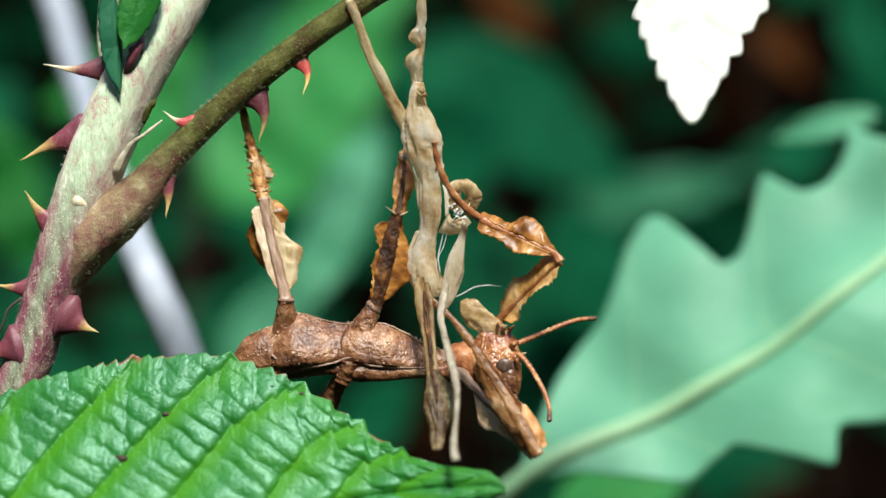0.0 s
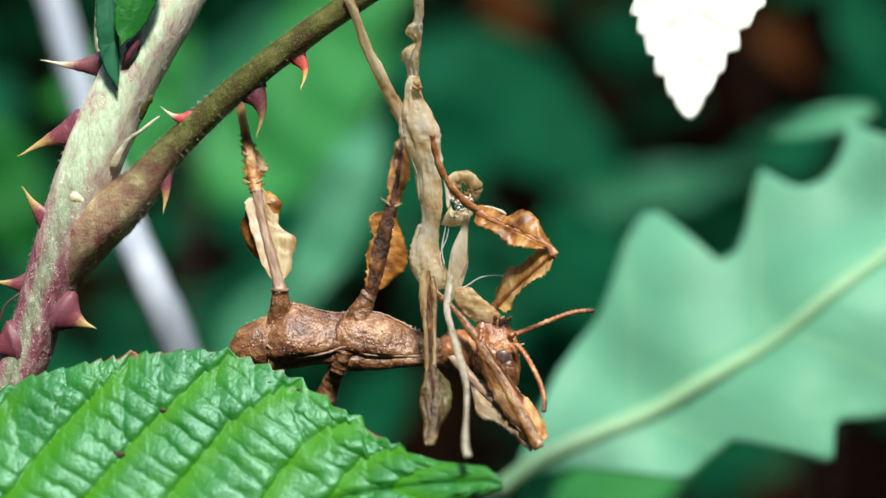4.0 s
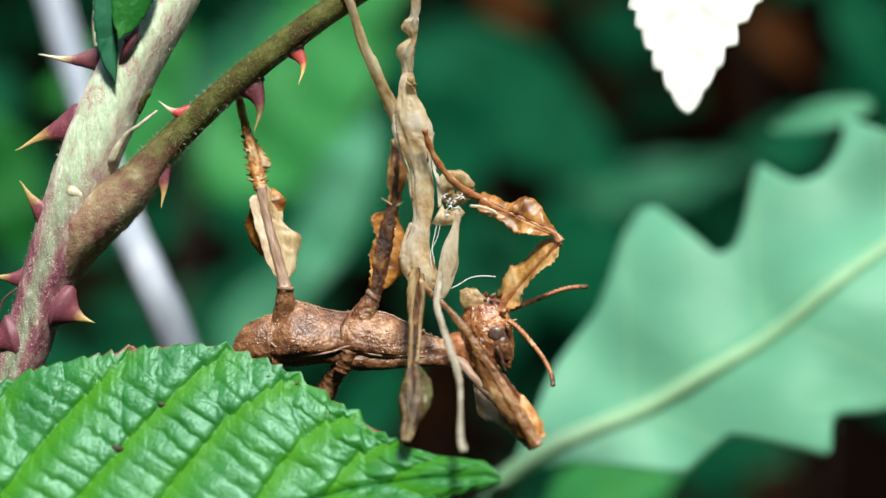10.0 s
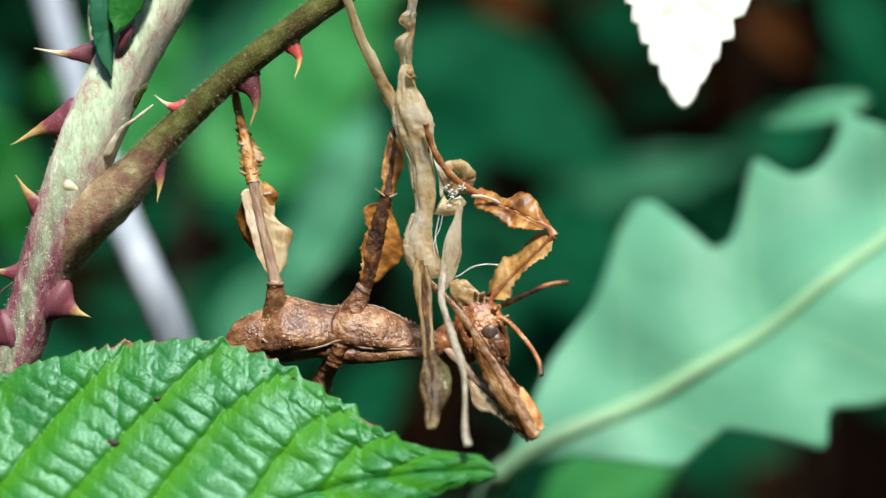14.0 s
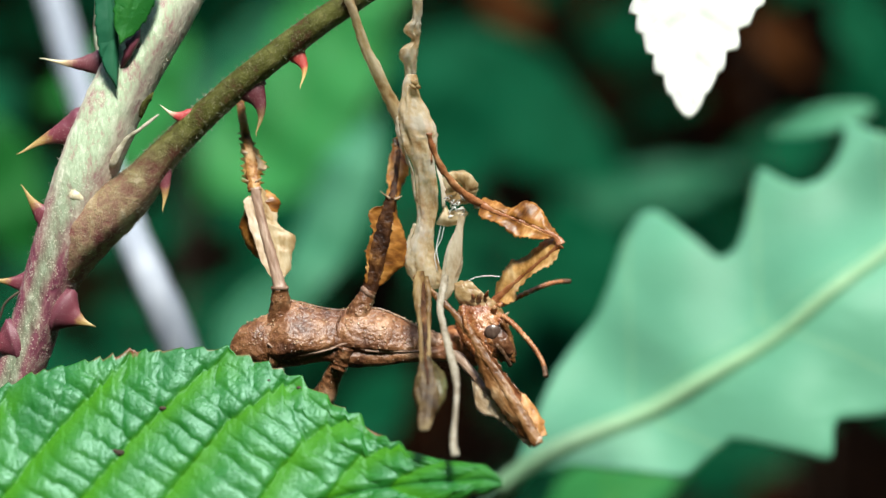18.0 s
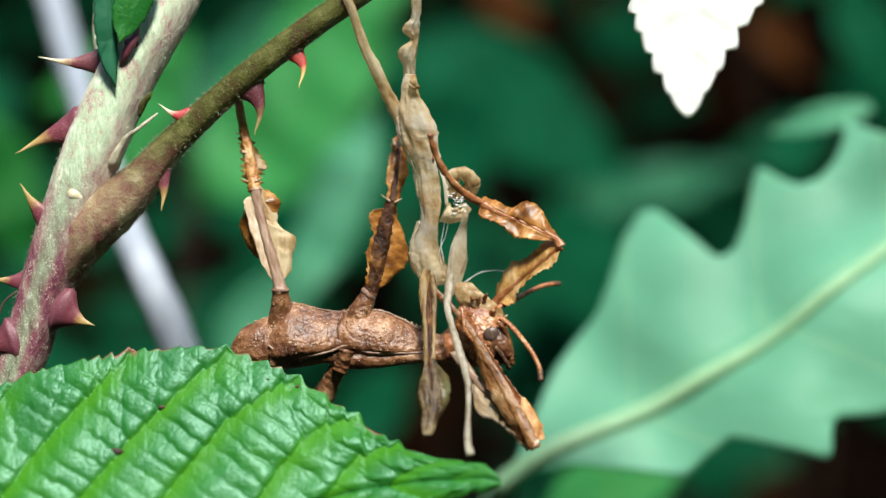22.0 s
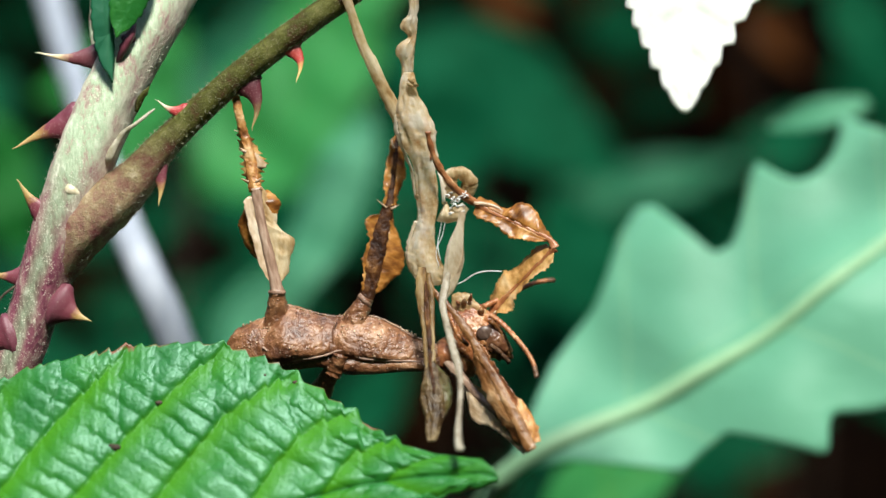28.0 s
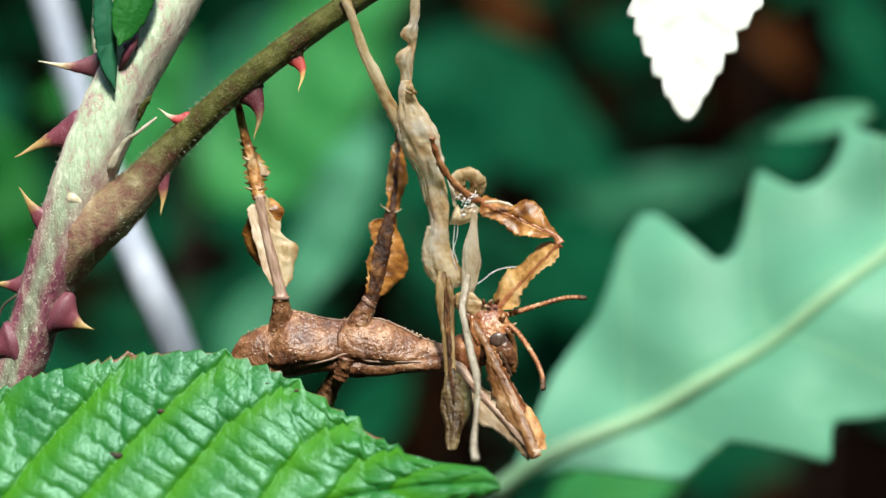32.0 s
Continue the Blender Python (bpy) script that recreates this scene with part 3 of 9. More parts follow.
def sheet_solid(bm, grid, normals, thick):
    """Closed thin sheet from a grid of Vectors, thickened along the normals."""
    top = [[bm.verts.new(p + q * thick / 2) for p, q in zip(a, b)] for a, b in zip(grid, normals)]
    low = [[bm.verts.new(p - q * thick / 2) for p, q in zip(a, b)] for a, b in zip(grid, normals)]
    h, w = len(grid), len(grid[0])
    for i in range(h - 1):
        for j in range(w - 1):
            bm.faces.new((top[i][j], top[i + 1][j], top[i + 1][j + 1], top[i][j + 1]))
            bm.faces.new((low[i][j], low[i][j + 1], low[i + 1][j + 1], low[i + 1][j]))
    for i in range(h - 1):
        for j in (0, w - 1):
            bm.faces.new((top[i][j], top[i + 1][j], low[i + 1][j], low[i][j]))
    for j in range(w - 1):
        for i in (0, h - 1):
            bm.faces.new((top[i][j], top[i][j + 1], low[i][j + 1], low[i][j]))


def leaf_blade(name, base, tip, side_dir, upper, lower, material, parent, teeth=0, tooth=0.1, ns=60, nw=12, spacing=0.0088, slope=0.75,
               pucker=0.0, fold=0.1, droop=0.0, wave=0.0, thick=0.00025, label="", seed=0, step=5, fan=0.0):
    """A leaf from base to tip; upper and lower: tables of (share of length, half width in metres) on each side of the midrib."""
    axis = tip - base
    length = axis.length
    x = axis.normalized()
    y = (side_dir - x * side_dir.dot(x)).normalized()
    z = x.cross(y)
    rng = random.Random(seed)
    jit = [rng.uniform(0.25, 1.5) for _ in range(400)]
    grid, norms = [], []
    if teeth:
        ns = teeth * step
    for i in range(ns + 1):
        s = i / ns
        row, nr = [], []
        for j in range(-nw, nw + 1):
            w = j / nw
            hw = lerp_table(upper if w >= 0 else lower, s)
            edge = 1.0
            shift = 0.0
            if teeth:
                f = (i % step) / step
                k = jit[(i // step) * 2 + (1 if w >= 0 else 0)]
                edge = 1 + tooth * k * (f * (1 - 0.5 * f ** 6) * 1.15 - 0.45) * abs(w) ** 6 * min(1, 30 * hw / length)
                if teeth > 20:
                    big = (s * length - (slope + fan * s * length) * hw) / spacing
                    edge += tooth * 0.7 * (0.5 - abs(big - math.floor(big) - 0.5) * 1.6) * abs(w) ** 8
                shift = tooth * 0.25 * k * f * abs(w) ** 6 * hw
            yy = w * hw * edge
            xx = s * length + shift
            lat = (xx - (slope + fan * xx) * abs(yy)) / spacing
            fr = lat - math.floor(lat)
            q = max(0.0, math.sin(math.pi * fr ** 1.25)) ** 0.7
            zz = fold * abs(yy) - droop * length * s * s
            lean = slope + fan * 0.03
            rung = (lean * xx + abs(yy)) / math.hypot(1, lean) / (spacing * 0.25) + 3.7 * math.sin(math.floor(lat) * 2.3) + 0.5 * noise.noise(Vector((xx * 150, yy * 150, seed + 5)))
            rung += 0.9 * noise.noise(Vector((xx * 260, yy * 260, seed + 9)))
            cell = abs(math.sin(math.pi * rung)) ** 0.4 * (0.72 + 0.28 * min(1.0, abs(fr - 0.6 - 0.2 * noise.noise(Vector((xx * 220, yy * 220, seed + 4)))) * 5) ** 0.6)
            zz += pucker * q * (0.8 + 0.2 * min(1.0, cell)) * min(1.0, abs(w) * 5) * (1 - 0.5 * abs(w) ** 4)
            zz += pucker * 0.12 * noise.noise(Vector((xx * 500, yy * 500, seed)))
            zz += wave * noise.noise(Vector((xx * 70, yy * 70, seed * 3.3)))
            row.append(Vector((xx, yy, zz)))
            nr.append(Vector((0, 0, 1)))
        grid.append(row)
        norms.append(nr)
    bm = bmesh.new()
    sheet_solid(bm, grid, norms, thick)
    ob = part(name, bm, material, parent, label)
    m = Matrix((x, y, z)).transposed().to_4x4()
    m.translation = base
    ob.matrix_basis = m
    return ob


def scaled(table, k):
    return [(s, w * k) for s, w in table]


def blade_shape(width, belly=0.42):
    return [(0, 0.0004), (belly * 0.3, width * 0.55), (belly * 0.65, width * 0.9), (belly, width), (belly + 0.2, width * 0.88), (belly + 0.36, width * 0.55), (0.93, width * 0.2), (1, 0.0003)]


# ---- ground and bank ----
def ground():
    xs = [-60, -20, -8, -4] + [i * 0.25 - 3 for i in range(25)] + [4, 8, 20, 60]
    ys = [-60, -20, -6, -2, -1] + [i * 0.1 - 0.5 for i in range(32)] + [3, 4, 6, 10, 20, 60]
    bm = bmesh.new()
    rows = []
    for y in ys:
        t = min(1, max(0, (y - 0.75) / 1.0))
        h = 2.3 * t * t * (3 - 2 * t)
        rows.append([bm.verts.new((x, y, h + 0.05 * noise.noise(Vector((x * 2, y * 2, 1))) * (1 if abs(x) < 4 else 0))) for x in xs])
    for a, b in zip(rows, rows[1:]):
        for i in range(len(xs) - 1):
            bm.faces.new((a[i], a[i + 1], b[i + 1], b[i]))
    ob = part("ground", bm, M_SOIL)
    return tagged(ob, "earth hedge bank in painted shade, strewn with rusty dead leaves", "ground", kind="structure")


ground()


def hedge_mass():
    """Far foliage of the hedge, out of focus: many small leaves, too many to count."""
    rng = random.Random(5)
    # openings in the hedge, where the bank shows, its shade painted near black (elevation units)
    openings = [(318, 410, 60, 70), (380, 85, 45, 40), (960, 20, 200, 80), (1320, 110, 160, 150), (790, 720, 150, 100), (950, 310, 60, 70), (1440, 860, 280, 110), (185, 520, 60, 90), (1240, 270, 120, 60), (60, 140, 60, 60)]
    bm = bmesh.new()
    for _ in range(9500):
        y = rng.uniform(0.42, 1.0)
        x = rng.uniform(-0.75, 0.75)
        # the upper leaves stand out of view, added to shade the bank
        z = rng.uniform(0.15, 2.2)
        if noise.noise(Vector((x * 5, y * 5, z * 5))) < -0.05:
            continue
        k = UNIT * (1 + y / STAND)
        u, v = 784 + x / k, 441 - (z - EYE_Z) / k
        if any(((u - a) / ra) ** 2 + ((v - b) / rb) ** 2 < 1 for a, b, ra, rb in openings):
            continue
        c = Vector((x, y, z))
        a = Vector((rng.uniform(-1, 1), rng.uniform(-1, 0.3), rng.uniform(-0.9, 0.3))).normalized()
        b = a.cross(Vector((rng.uniform(-1, 1), -1.2, rng.uniform(0.2, 1)))).normalized()
        up = a.cross(b)
        ln, wd = rng.uniform(0.03, 0.055), rng.uniform(0.012, 0.02)
        v = [bm.verts.new(c), bm.verts.new(c + a * ln * 0.4 + b * wd + up * 0.003), bm.verts.new(c + a * ln * 0.8 + b * wd * 0.5), bm.verts.new(c + a * ln - up * 0.004),
             bm.verts.new(c + a * ln * 0.8 - b * wd * 0.5), bm.verts.new(c + a * ln * 0.4 - b * wd + up * 0.003)]
        bm.faces.new(v[:4])
        bm.faces.new((v[0], v[3], v[4], v[5]))
    return tagged(part("hedge_foliage", bm, M_DEEP), "dense foliage of the hedge behind, deep shade painted into its green", "foliage", kind="stuff")


hedge_mass()


def sky_block_ring():
    """Dark leafy ring added all round, out of view, to keep low sky out of light and reflections."""
    bm = bmesh.new()
    rows = []
    for j in range(9):
        row = []
        for i in range(96):
            a = 2 * math.pi * i / 96
            n1 = noise.noise(Vector((math.cos(a) * 6, math.sin(a) * 6, j * 0.8)))
            r = 5.2 + 0.7 * n1 - 0.12 * j * j / 8
            h = [0, 0.7, 1.4, 2.1, 2.8, 3.4, 3.9, 4.3, 4.5][j] * (1 + 0.16 * noise.noise(Vector((math.cos(a) * 3, math.sin(a) * 3, 7))))
            row.append(bm.verts.new((r * math.cos(a), r * math.sin(a), h - 0.1)))
        rows.append(row)
    for a, b in zip(rows, rows[1:]):
        for i in range(96):
            bm.faces.new((a[i], a[(i + 1) % 96], b[(i + 1) % 96], b[i]))
    return tagged(part("backdrop", bm, M_DEEP), "added unseen dark ring that blocks low sky light", "trees", kind="structure")


sky_block_ring()


def thing(name, label, category, at=(0, 0, 0), group=""):
    ob = new(name)
    ob.location = at
    ob.empty_display_size = 0.01
    return tagged(ob, label, category, group)


# ---- bramble cane with side shoot, thorns and the near leaf ----
def thorn(parent, base, tip, width, material, bend=0.0, depth=-1.5):
    """Hooked prickle on a broad foot, in a space of unit length along x. base and tip in elevation units."""
    b, t = E(*base, depth), E(*tip, depth - 0.7)
    length = (t - b).length
    w = width * UNIT / length
    pts, rad = [], []
    for i in range(30):
        s = -0.42 + 0.05 * i
        pts.append(Vector((s, 0, bend * math.sin(math.pi * min(1, max(0, s) * 1.05)) - 0.15 * bend * s)))
        rad.append(w * (0.5 * math.sqrt(max(0.0, 1 - (s / 0.42) ** 2)) if s < 0 else 0.37 * (1 - s) ** 2.6 + 0.13 * (1 - s) ** 0.9 if s < 1 else 0) + 0.006)
    bm = bmesh.new()
    tube(bm, pts, rad, 16, flat=0.5, rough=0.14, seed=base[0])
    ob = part("thorn", bm, material, parent)
    x = (t - b).normalized()
    y = Vector((0, 1, 0))
    y = (y - x * y.dot(x)).normalized()
    m = Matrix((x, y, x.cross(y))).transposed().to_4x4() @ Matrix.Scale(length, 4)
    m.translation = b
    ob.matrix_basis = m
    return ob


# the near leaf: midrib, upper rim and lower half width in the elevation, side veins as (foot, end, bow)
LEAF_RIB = [(-330, 1120), (-100, 1072), (100, 1020), (262, 972), (430, 924), (560, 884), (600, 872), (650, 862), (700, 853), (760, 847), (860, 842), (890, 850)]
LEAF_RIM = [(-330, 1112), (-250, 900), (-160, 770), (-60, 708), (0, 684), (45, 662), (100, 644), (190, 629), (250, 617), (345, 611), (400, 618), (450, 634), (500, 653), (540, 676), (580, 704), (630, 734), (664, 763), (714, 789), (780, 806), (860, 816), (880, 832), (890, 848)]
LEAF_LOWER = [(-330, 8), (-200, 190), (0, 270), (250, 270), (500, 190), (700, 72), (800, 30), (870, 18), (890, 2)]
LEAF_VEINS = [(-330, -120, 1.0), (-262, 24, 1.1), (-150, 237, 1.2), (0, 412, 1.0), (212, 535, 1.0), (432, 640, 1.0), (575, 714, 1.0), (690, 800, 1.0), (800, 886, 1.0)]


def near_leaf(plant, own):
    """Quilted bramble leaf: side veins with branches and cross veins sunk between swollen cells, saw teeth at the rim."""
    rng = random.Random(21)
    nu, nw = 480, 130
    us = np.linspace(-330, 889, nu + 1)
    rib = np.interp(us, *zip(*LEAF_RIB))
    rim = np.interp(us, *zip(*LEAF_RIM))
    # saw teeth that lean to the tip, a larger one where each side vein ends
    at = -300.0
    while at < 700:
        step = rng.uniform(20, 44)
        high = rng.uniform(5, 13) * (1.3 if at > 380 else 1)
        f = (us - at) / step
        rim -= np.where((f >= 0) & (f < 1), high * np.clip(f, 0, 1) ** 1.3 * np.clip((1 - f) * 7, 0, 1), 0)
        at += step
    for foot, end, bow in LEAF_VEINS[2:7]:
        f = (us - end + 26) / 30
        rim -= np.where((f >= 0) & (f < 1), (9 if end < 500 else 12) * np.clip(f, 0, 1) * np.clip((1 - f) * 6, 0, 1), 0)
    low = np.interp(us, *zip(*LEAF_LOWER)) + 4 * np.abs(np.sin(us * 0.09))
    ws = np.linspace(-1, 1, 2 * nw + 1)
    U = np.repeat(us[:, None], 2 * nw + 1, 1)
    W = np.repeat(ws[None, :], nu + 1, 0)
    V = np.where(W >= 0, rib[:, None] + (rim - rib)[:, None] * W, rib[:, None] - low[:, None] * W)
    A = np.abs(W)
    wob = np.array([[noise.noise(Vector((u * 0.012, w * 5, 3))) for w in ws] for u in us])
    fine = np.array([[noise.noise(Vector((u * 0.05, w * 18, 8))) for w in ws] for u in us])
    lines = [a + (b - a) * A ** p + 7 * wob for a, b, p in LEAF_VEINS]
    H = np.zeros_like(U)
    vein = np.zeros_like(U)
    flush = np.zeros_like(U)

    def crease(dx, depth, left, right, tint):
        H[:] = H - depth * np.where(dx < 0, np.exp(np.minimum(dx, 0) / left), np.exp(-np.maximum(dx, 0) / right))
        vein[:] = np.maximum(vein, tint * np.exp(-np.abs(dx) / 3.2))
    for k, line in enumerate(lines):
        fade = np.clip((1.05 - A) * 6, 0.3, 1) * np.clip((900 - U) / 200, 0.15, 1)
        crease(U - line, 7.5 * fade, 13, 50, 0.12)
        # band on one side only: the flank turned away from the sheen
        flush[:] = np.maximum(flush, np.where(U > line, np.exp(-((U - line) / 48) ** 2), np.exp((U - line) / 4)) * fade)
    for k in range(len(lines) - 1):
        gap = np.maximum(lines[k + 1] - lines[k], 8)
        fr = (U - lines[k]) / gap
        inside = (fr >= 0) & (fr < 1)
        # branches of the right-hand vein that climb to the rim
        for w0, lean in ((rng.uniform(.5, .58), rng.uniform(2.2, 2.8)), (rng.uniform(.66, .74), rng.uniform(1.8, 2.3)), (rng.uniform(.82, .88), rng.uniform(1.4, 2))):
            dx = (fr - 1 + (A - w0) * lean + 0.05 * fine) * gap
            on = inside & (A > w0 - 0.02)
            keep_h, keep_v = H.copy(), vein.copy()
            crease(dx, 3.2, 5, 20, 0.5)
            H[:], vein[:] = np.where(on, H, keep_h), np.where(on, vein, keep_v)
        # cross veins between the side veins
        T = (np.where(W >= 0, -V, V - 2 * rib[:, None]) + rng.uniform(.6, .8) * U) / 44 + 0.25 * wob + 0.12 * fine + rng.uniform(0, 1)
        cell = np.floor(T)
        push = np.sin(cell * 12.9898 + k * 4.1) * 0.22
        t = T - cell + push * np.sin(np.pi * (T - cell))
        near = np.minimum(t, 1 - t) * 36
        soft = np.clip(fr * 2.2, 0.25, 1) * np.clip((1 - A) * 10, 0.3, 1) * np.clip((880 - U) / 260, 0.1, 1) * (0.7 + 0.3 * np.sin(cell * 5.3 + k))
        H += np.where(inside, soft * (3.0 * np.sin(np.pi * np.clip(t, 0, 1)) ** 0.6 - 1.3 * np.exp(-near / 2.4)), 0)
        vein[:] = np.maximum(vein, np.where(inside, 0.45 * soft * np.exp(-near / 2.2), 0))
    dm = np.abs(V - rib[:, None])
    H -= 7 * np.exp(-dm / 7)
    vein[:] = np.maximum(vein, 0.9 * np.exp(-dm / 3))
    H += 6 * wob * np.clip((880 - U) / 300, 0, 1) + 0.5 * fine - 8 * A ** 6
    D = -2.6 - 0.42 * (V - 615) * UNIT * 1000 - 0.012 * np.maximum(U - 650, 0)
    K = 1 + D / (STAND * 1000)
    P = np.stack([(U - 784) * UNIT * K, D / 1000, EYE_Z + (441 - V) * UNIT * K], -1)
    out = np.array(Vector((0.03, -0.9, 0.42)).normalized())
    top = (P + out * (H * UNIT)[..., None]).reshape(-1, 3)
    back = top - out * 0.00022
    home = np.array(plant.location)
    rows, cols = nu + 1, 2 * nw + 1
    ids = np.arange(rows * cols).reshape(rows, cols)
    quad = np.stack([ids[:-1, :-1], ids[1:, :-1], ids[1:, 1:], ids[:-1, 1:]], -1).reshape(-1, 4)
    n = rows * cols
    faces = [quad, quad[:, ::-1] + n]
    for edge in (ids[0, :], ids[-1, ::-1], ids[::-1, 0], ids[:, -1]):
        faces.append(np.stack([edge[:-1], edge[1:], edge[1:] + n, edge[:-1] + n], -1))
    me = bpy.data.meshes.new("leaf")
    me.from_pydata((np.concatenate([top, back]) - home).tolist(), [], np.concatenate(faces).tolist())
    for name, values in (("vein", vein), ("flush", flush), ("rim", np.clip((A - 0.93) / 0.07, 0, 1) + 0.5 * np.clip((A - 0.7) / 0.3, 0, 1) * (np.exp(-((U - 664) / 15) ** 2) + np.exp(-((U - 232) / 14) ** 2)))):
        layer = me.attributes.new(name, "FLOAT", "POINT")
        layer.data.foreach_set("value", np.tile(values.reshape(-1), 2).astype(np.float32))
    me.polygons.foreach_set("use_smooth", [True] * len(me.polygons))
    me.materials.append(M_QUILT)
    me.update()
    blade = new("leaf", me)
    blade.parent = plant
    blade["label"] = "glossy quilted serrated bramble leaf"
    for u, v, r in ((212, 796, 7), (203, 793, 4), (286, 716, 5), (476, 668, 2.5), (528, 678, 4)):
        i = int(round((u + 330) / 1219 * nu))
        j = int(np.argmin(np.abs(V[i] - v)))
        bm = bmesh.new()
        bmesh.ops.create_icosphere(bm, subdivisions=2, radius=UNIT * r, matrix=Matrix.Translation(Vector(top[i * cols + j] - home)) @ Matrix.Diagonal((1.3, 0.6, 0.8, 1)))
        part("leaf_speck", bm, M_WOOD, blade, "brown speck")
    pts = smooth_path([(-322, 1118, -14.6, 11), (-400, 1140, -12, 13), (-420, 1240, -4, 15), (-240, 1440, 7, 18)], 8)
    bm = bmesh.new()
    tube(bm, [E(u, v, d) for u, v, d, r in pts], [r * UNIT for u, v, d, r in pts], 10, rough=0.05)
    own(part("leaf_stalk", bm, M_CANE, plant))


def bramble():
    plant = thing("bramble_plant", "thorny bramble cane with purple prickles and serrated green leaf", "bramble", E(-40, 900, 2) * 1)
    inv = Vector(plant.location)

    def own(ob):
        ob.location = ob.location - inv
        return ob
    # main cane, down to the soil and up out of view
    pts = smooth_path([(-2100, 16300, 40, 60), (-900, 6000, 20, 58), (-260, 1500, 8, 50), (-40, 860, 3, 44), (38, 640, 1.5, 42), (78, 520, 1, 44), (118, 400, 0.5, 50), (168, 260, 0.5, 52),
                       (226, 130, 1, 51), (296, 10, 2, 49), (360, -120, 4, 44), (430, -420, 6, 36), (470, -700, 5, 32), (480, -1000, 4, 26)], 10)
    cane = pts
    bm = bmesh.new()
    tube(bm, [E(u, v, d) for u, v, d, r in pts], [r * UNIT for u, v, d, r in pts], 20, shape=lambda i, a: 1 + 0.05 * math.cos(5 * a + 0.5), rough=0.04, flank=True)
    own(part("cane", bm, M_CANE, plant, "pale green and purple ridged cane"))
    # side shoot
    pts = smooth_path([(52, 590, 2.2, 22), (82, 520, 1.8, 34), (112, 462, 1.2, 45), (150, 410, 0.5, 50), (202, 364, 0.1, 46), (245, 325, 0, 37), (300, 260, 0, 27), (400, 165, 0, 23.5), (520, 69, 0, 23), (640, -15, 0, 22), (790, -120, 1, 27), (900, -300, 2, 24), (930, -600, 0, 18)], 10)
    bm = bmesh.new()
    tube(bm, [E(u, v, d) for u, v, d, r in pts], [r * UNIT for u, v, d, r in pts], 18, shape=lambda i, a: 1 + 0.04 * math.cos(5 * a), rough=0.04, seed=3)
    own(part("side_shoot", bm, M_SHOOT, plant, "dark olive hairy side shoot"))
    # fine hairs along both stems
    rng = random.Random(11)
    for stem, count, nx, ny, long, coat in ((pts[10:100], 13000, 0.62, 0.78, 4.5, M_HAIR), (pts[10:70], 4500, 0.62, 0.78, 3.2, M_HAIR_PALE), (cane[36:100], 9000, 0.9, 0.42, 3.0, M_HAIR_PALE)):
        bm = bmesh.new()
        for _ in range(count):
            u, v, d, r = stem[rng.randrange(len(stem))]
            a = rng.uniform(0, 2 * math.pi)
            out = Vector((-nx * math.cos(a), math.sin(a), ny * math.cos(a)))
            p = E(u + rng.uniform(-4, 4), v + rng.uniform(-4, 4), d) + out * r * UNIT * 0.98
            q = p + (out + Vector((rng.uniform(-.5, .5), rng.uniform(-.3, .3), rng.uniform(-.5, .5)))) * UNIT * rng.uniform(0.4, 1.3) * long
            w = Vector((0.6, 0, 0.6)) * UNIT * 0.25
            vs = [bm.verts.new(p - w), bm.verts.new(p + w), bm.verts.new(q), bm.verts.new(p + Vector((0, UNIT * 0.8, 0)))]
            for f in ((0, 1, 2), (1, 3, 2), (3, 0, 2)):
                bm.faces.new([vs[k] for k in f])
        hairs = own(part("stem_hair", bm, coat, plant, "fine pale hairs", smooth=False))
        hairs["kind"] = "stuff"
    # prickles
    for base, tip, w, m, bend, d in [((174, 108), (73, 101), 46, M_THORN_PALE, 0.05, 0.3), ((140, 226), (32, 268), 76, M_THORN, -0.05, 0.3), ((96, 392), (38, 326), 72, M_THORN, 0.06, -0.9), ((50, 497), (-20, 490), 50, M_THORN, 0.03, 0.4),
                                     ((114, 548), (168, 575), 84, M_THORN, -0.04, 0.0), ((22, 600), (-40, 620), 80, M_THORN, 0.0, -0.2), ((190, 40), (172, -26), 40, M_THORN_DARK, 0.1, -0.5), ((236, 76), (246, 46), 30, M_THORN, 0.0, -1.3)]:
        own(thorn(plant, base, tip, w, m, bend, d))
    for base, tip, w, m, bend, d in [((334, 206), (283, 184), 36, M_THORN_RED_PALE, 0.10, -0.5), ((444, 154), (455, 236), 56, M_THORN_DARK, 0.16, 0.2), ((523, 92), (533, 152), 38, M_THORN_RED, 0.18, 0.1), ((281, 298), (289, 370), 56, M_THORN, 0.10, -0.2)]:
        own(thorn(plant, base, tip, w, m, bend, d))
    # dry stipule, bud scar and a shrivelled bract at the cane's top
    bm = bmesh.new()
    tube(bm, [E(*p) for p in smooth_path([(196, 292, -1), (222, 246, -1.5), (250, 224, -2), (281, 199, -2)], 5)], [UNIT * r for r in (8, 8, 7, 6, 5, 5, 4, 4, 3.5, 3.5, 3, 3, 3, 2.5, 2, 1)], 8, flat=0.5, rough=0.3)
    own(part("stipule", bm, M_DRY, plant, "dry pale stipule"))
    bm = bmesh.new()
    tube(bm, [E(*p) for p in smooth_path([(248, 205, -1), (254, 185, -1.5), (266, 168, -2), (271, 160, -2)], 4)], [UNIT * r for r in (3, 4, 5, 6, 6, 6, 5, 5, 4, 3, 2, 2, 1)], 8, flat=0.4, rough=0.3)
    own(part("bud_scale", bm, M_SHOOT, plant))
    bm = bmesh.new()
    tube(bm, [E(*p) for p in smooth_path([(118, 336, -2.0), (134, 343, -2.35), (153, 353, -2.1)], 4)], [UNIT * r for r in (2, 6, 9, 10, 9, 8, 6, 4, 2)], 8, rough=0.25, flat=0.4)
    own(part("bud", bm, M_BUD, plant, "cream bud"))
    k = UNIT
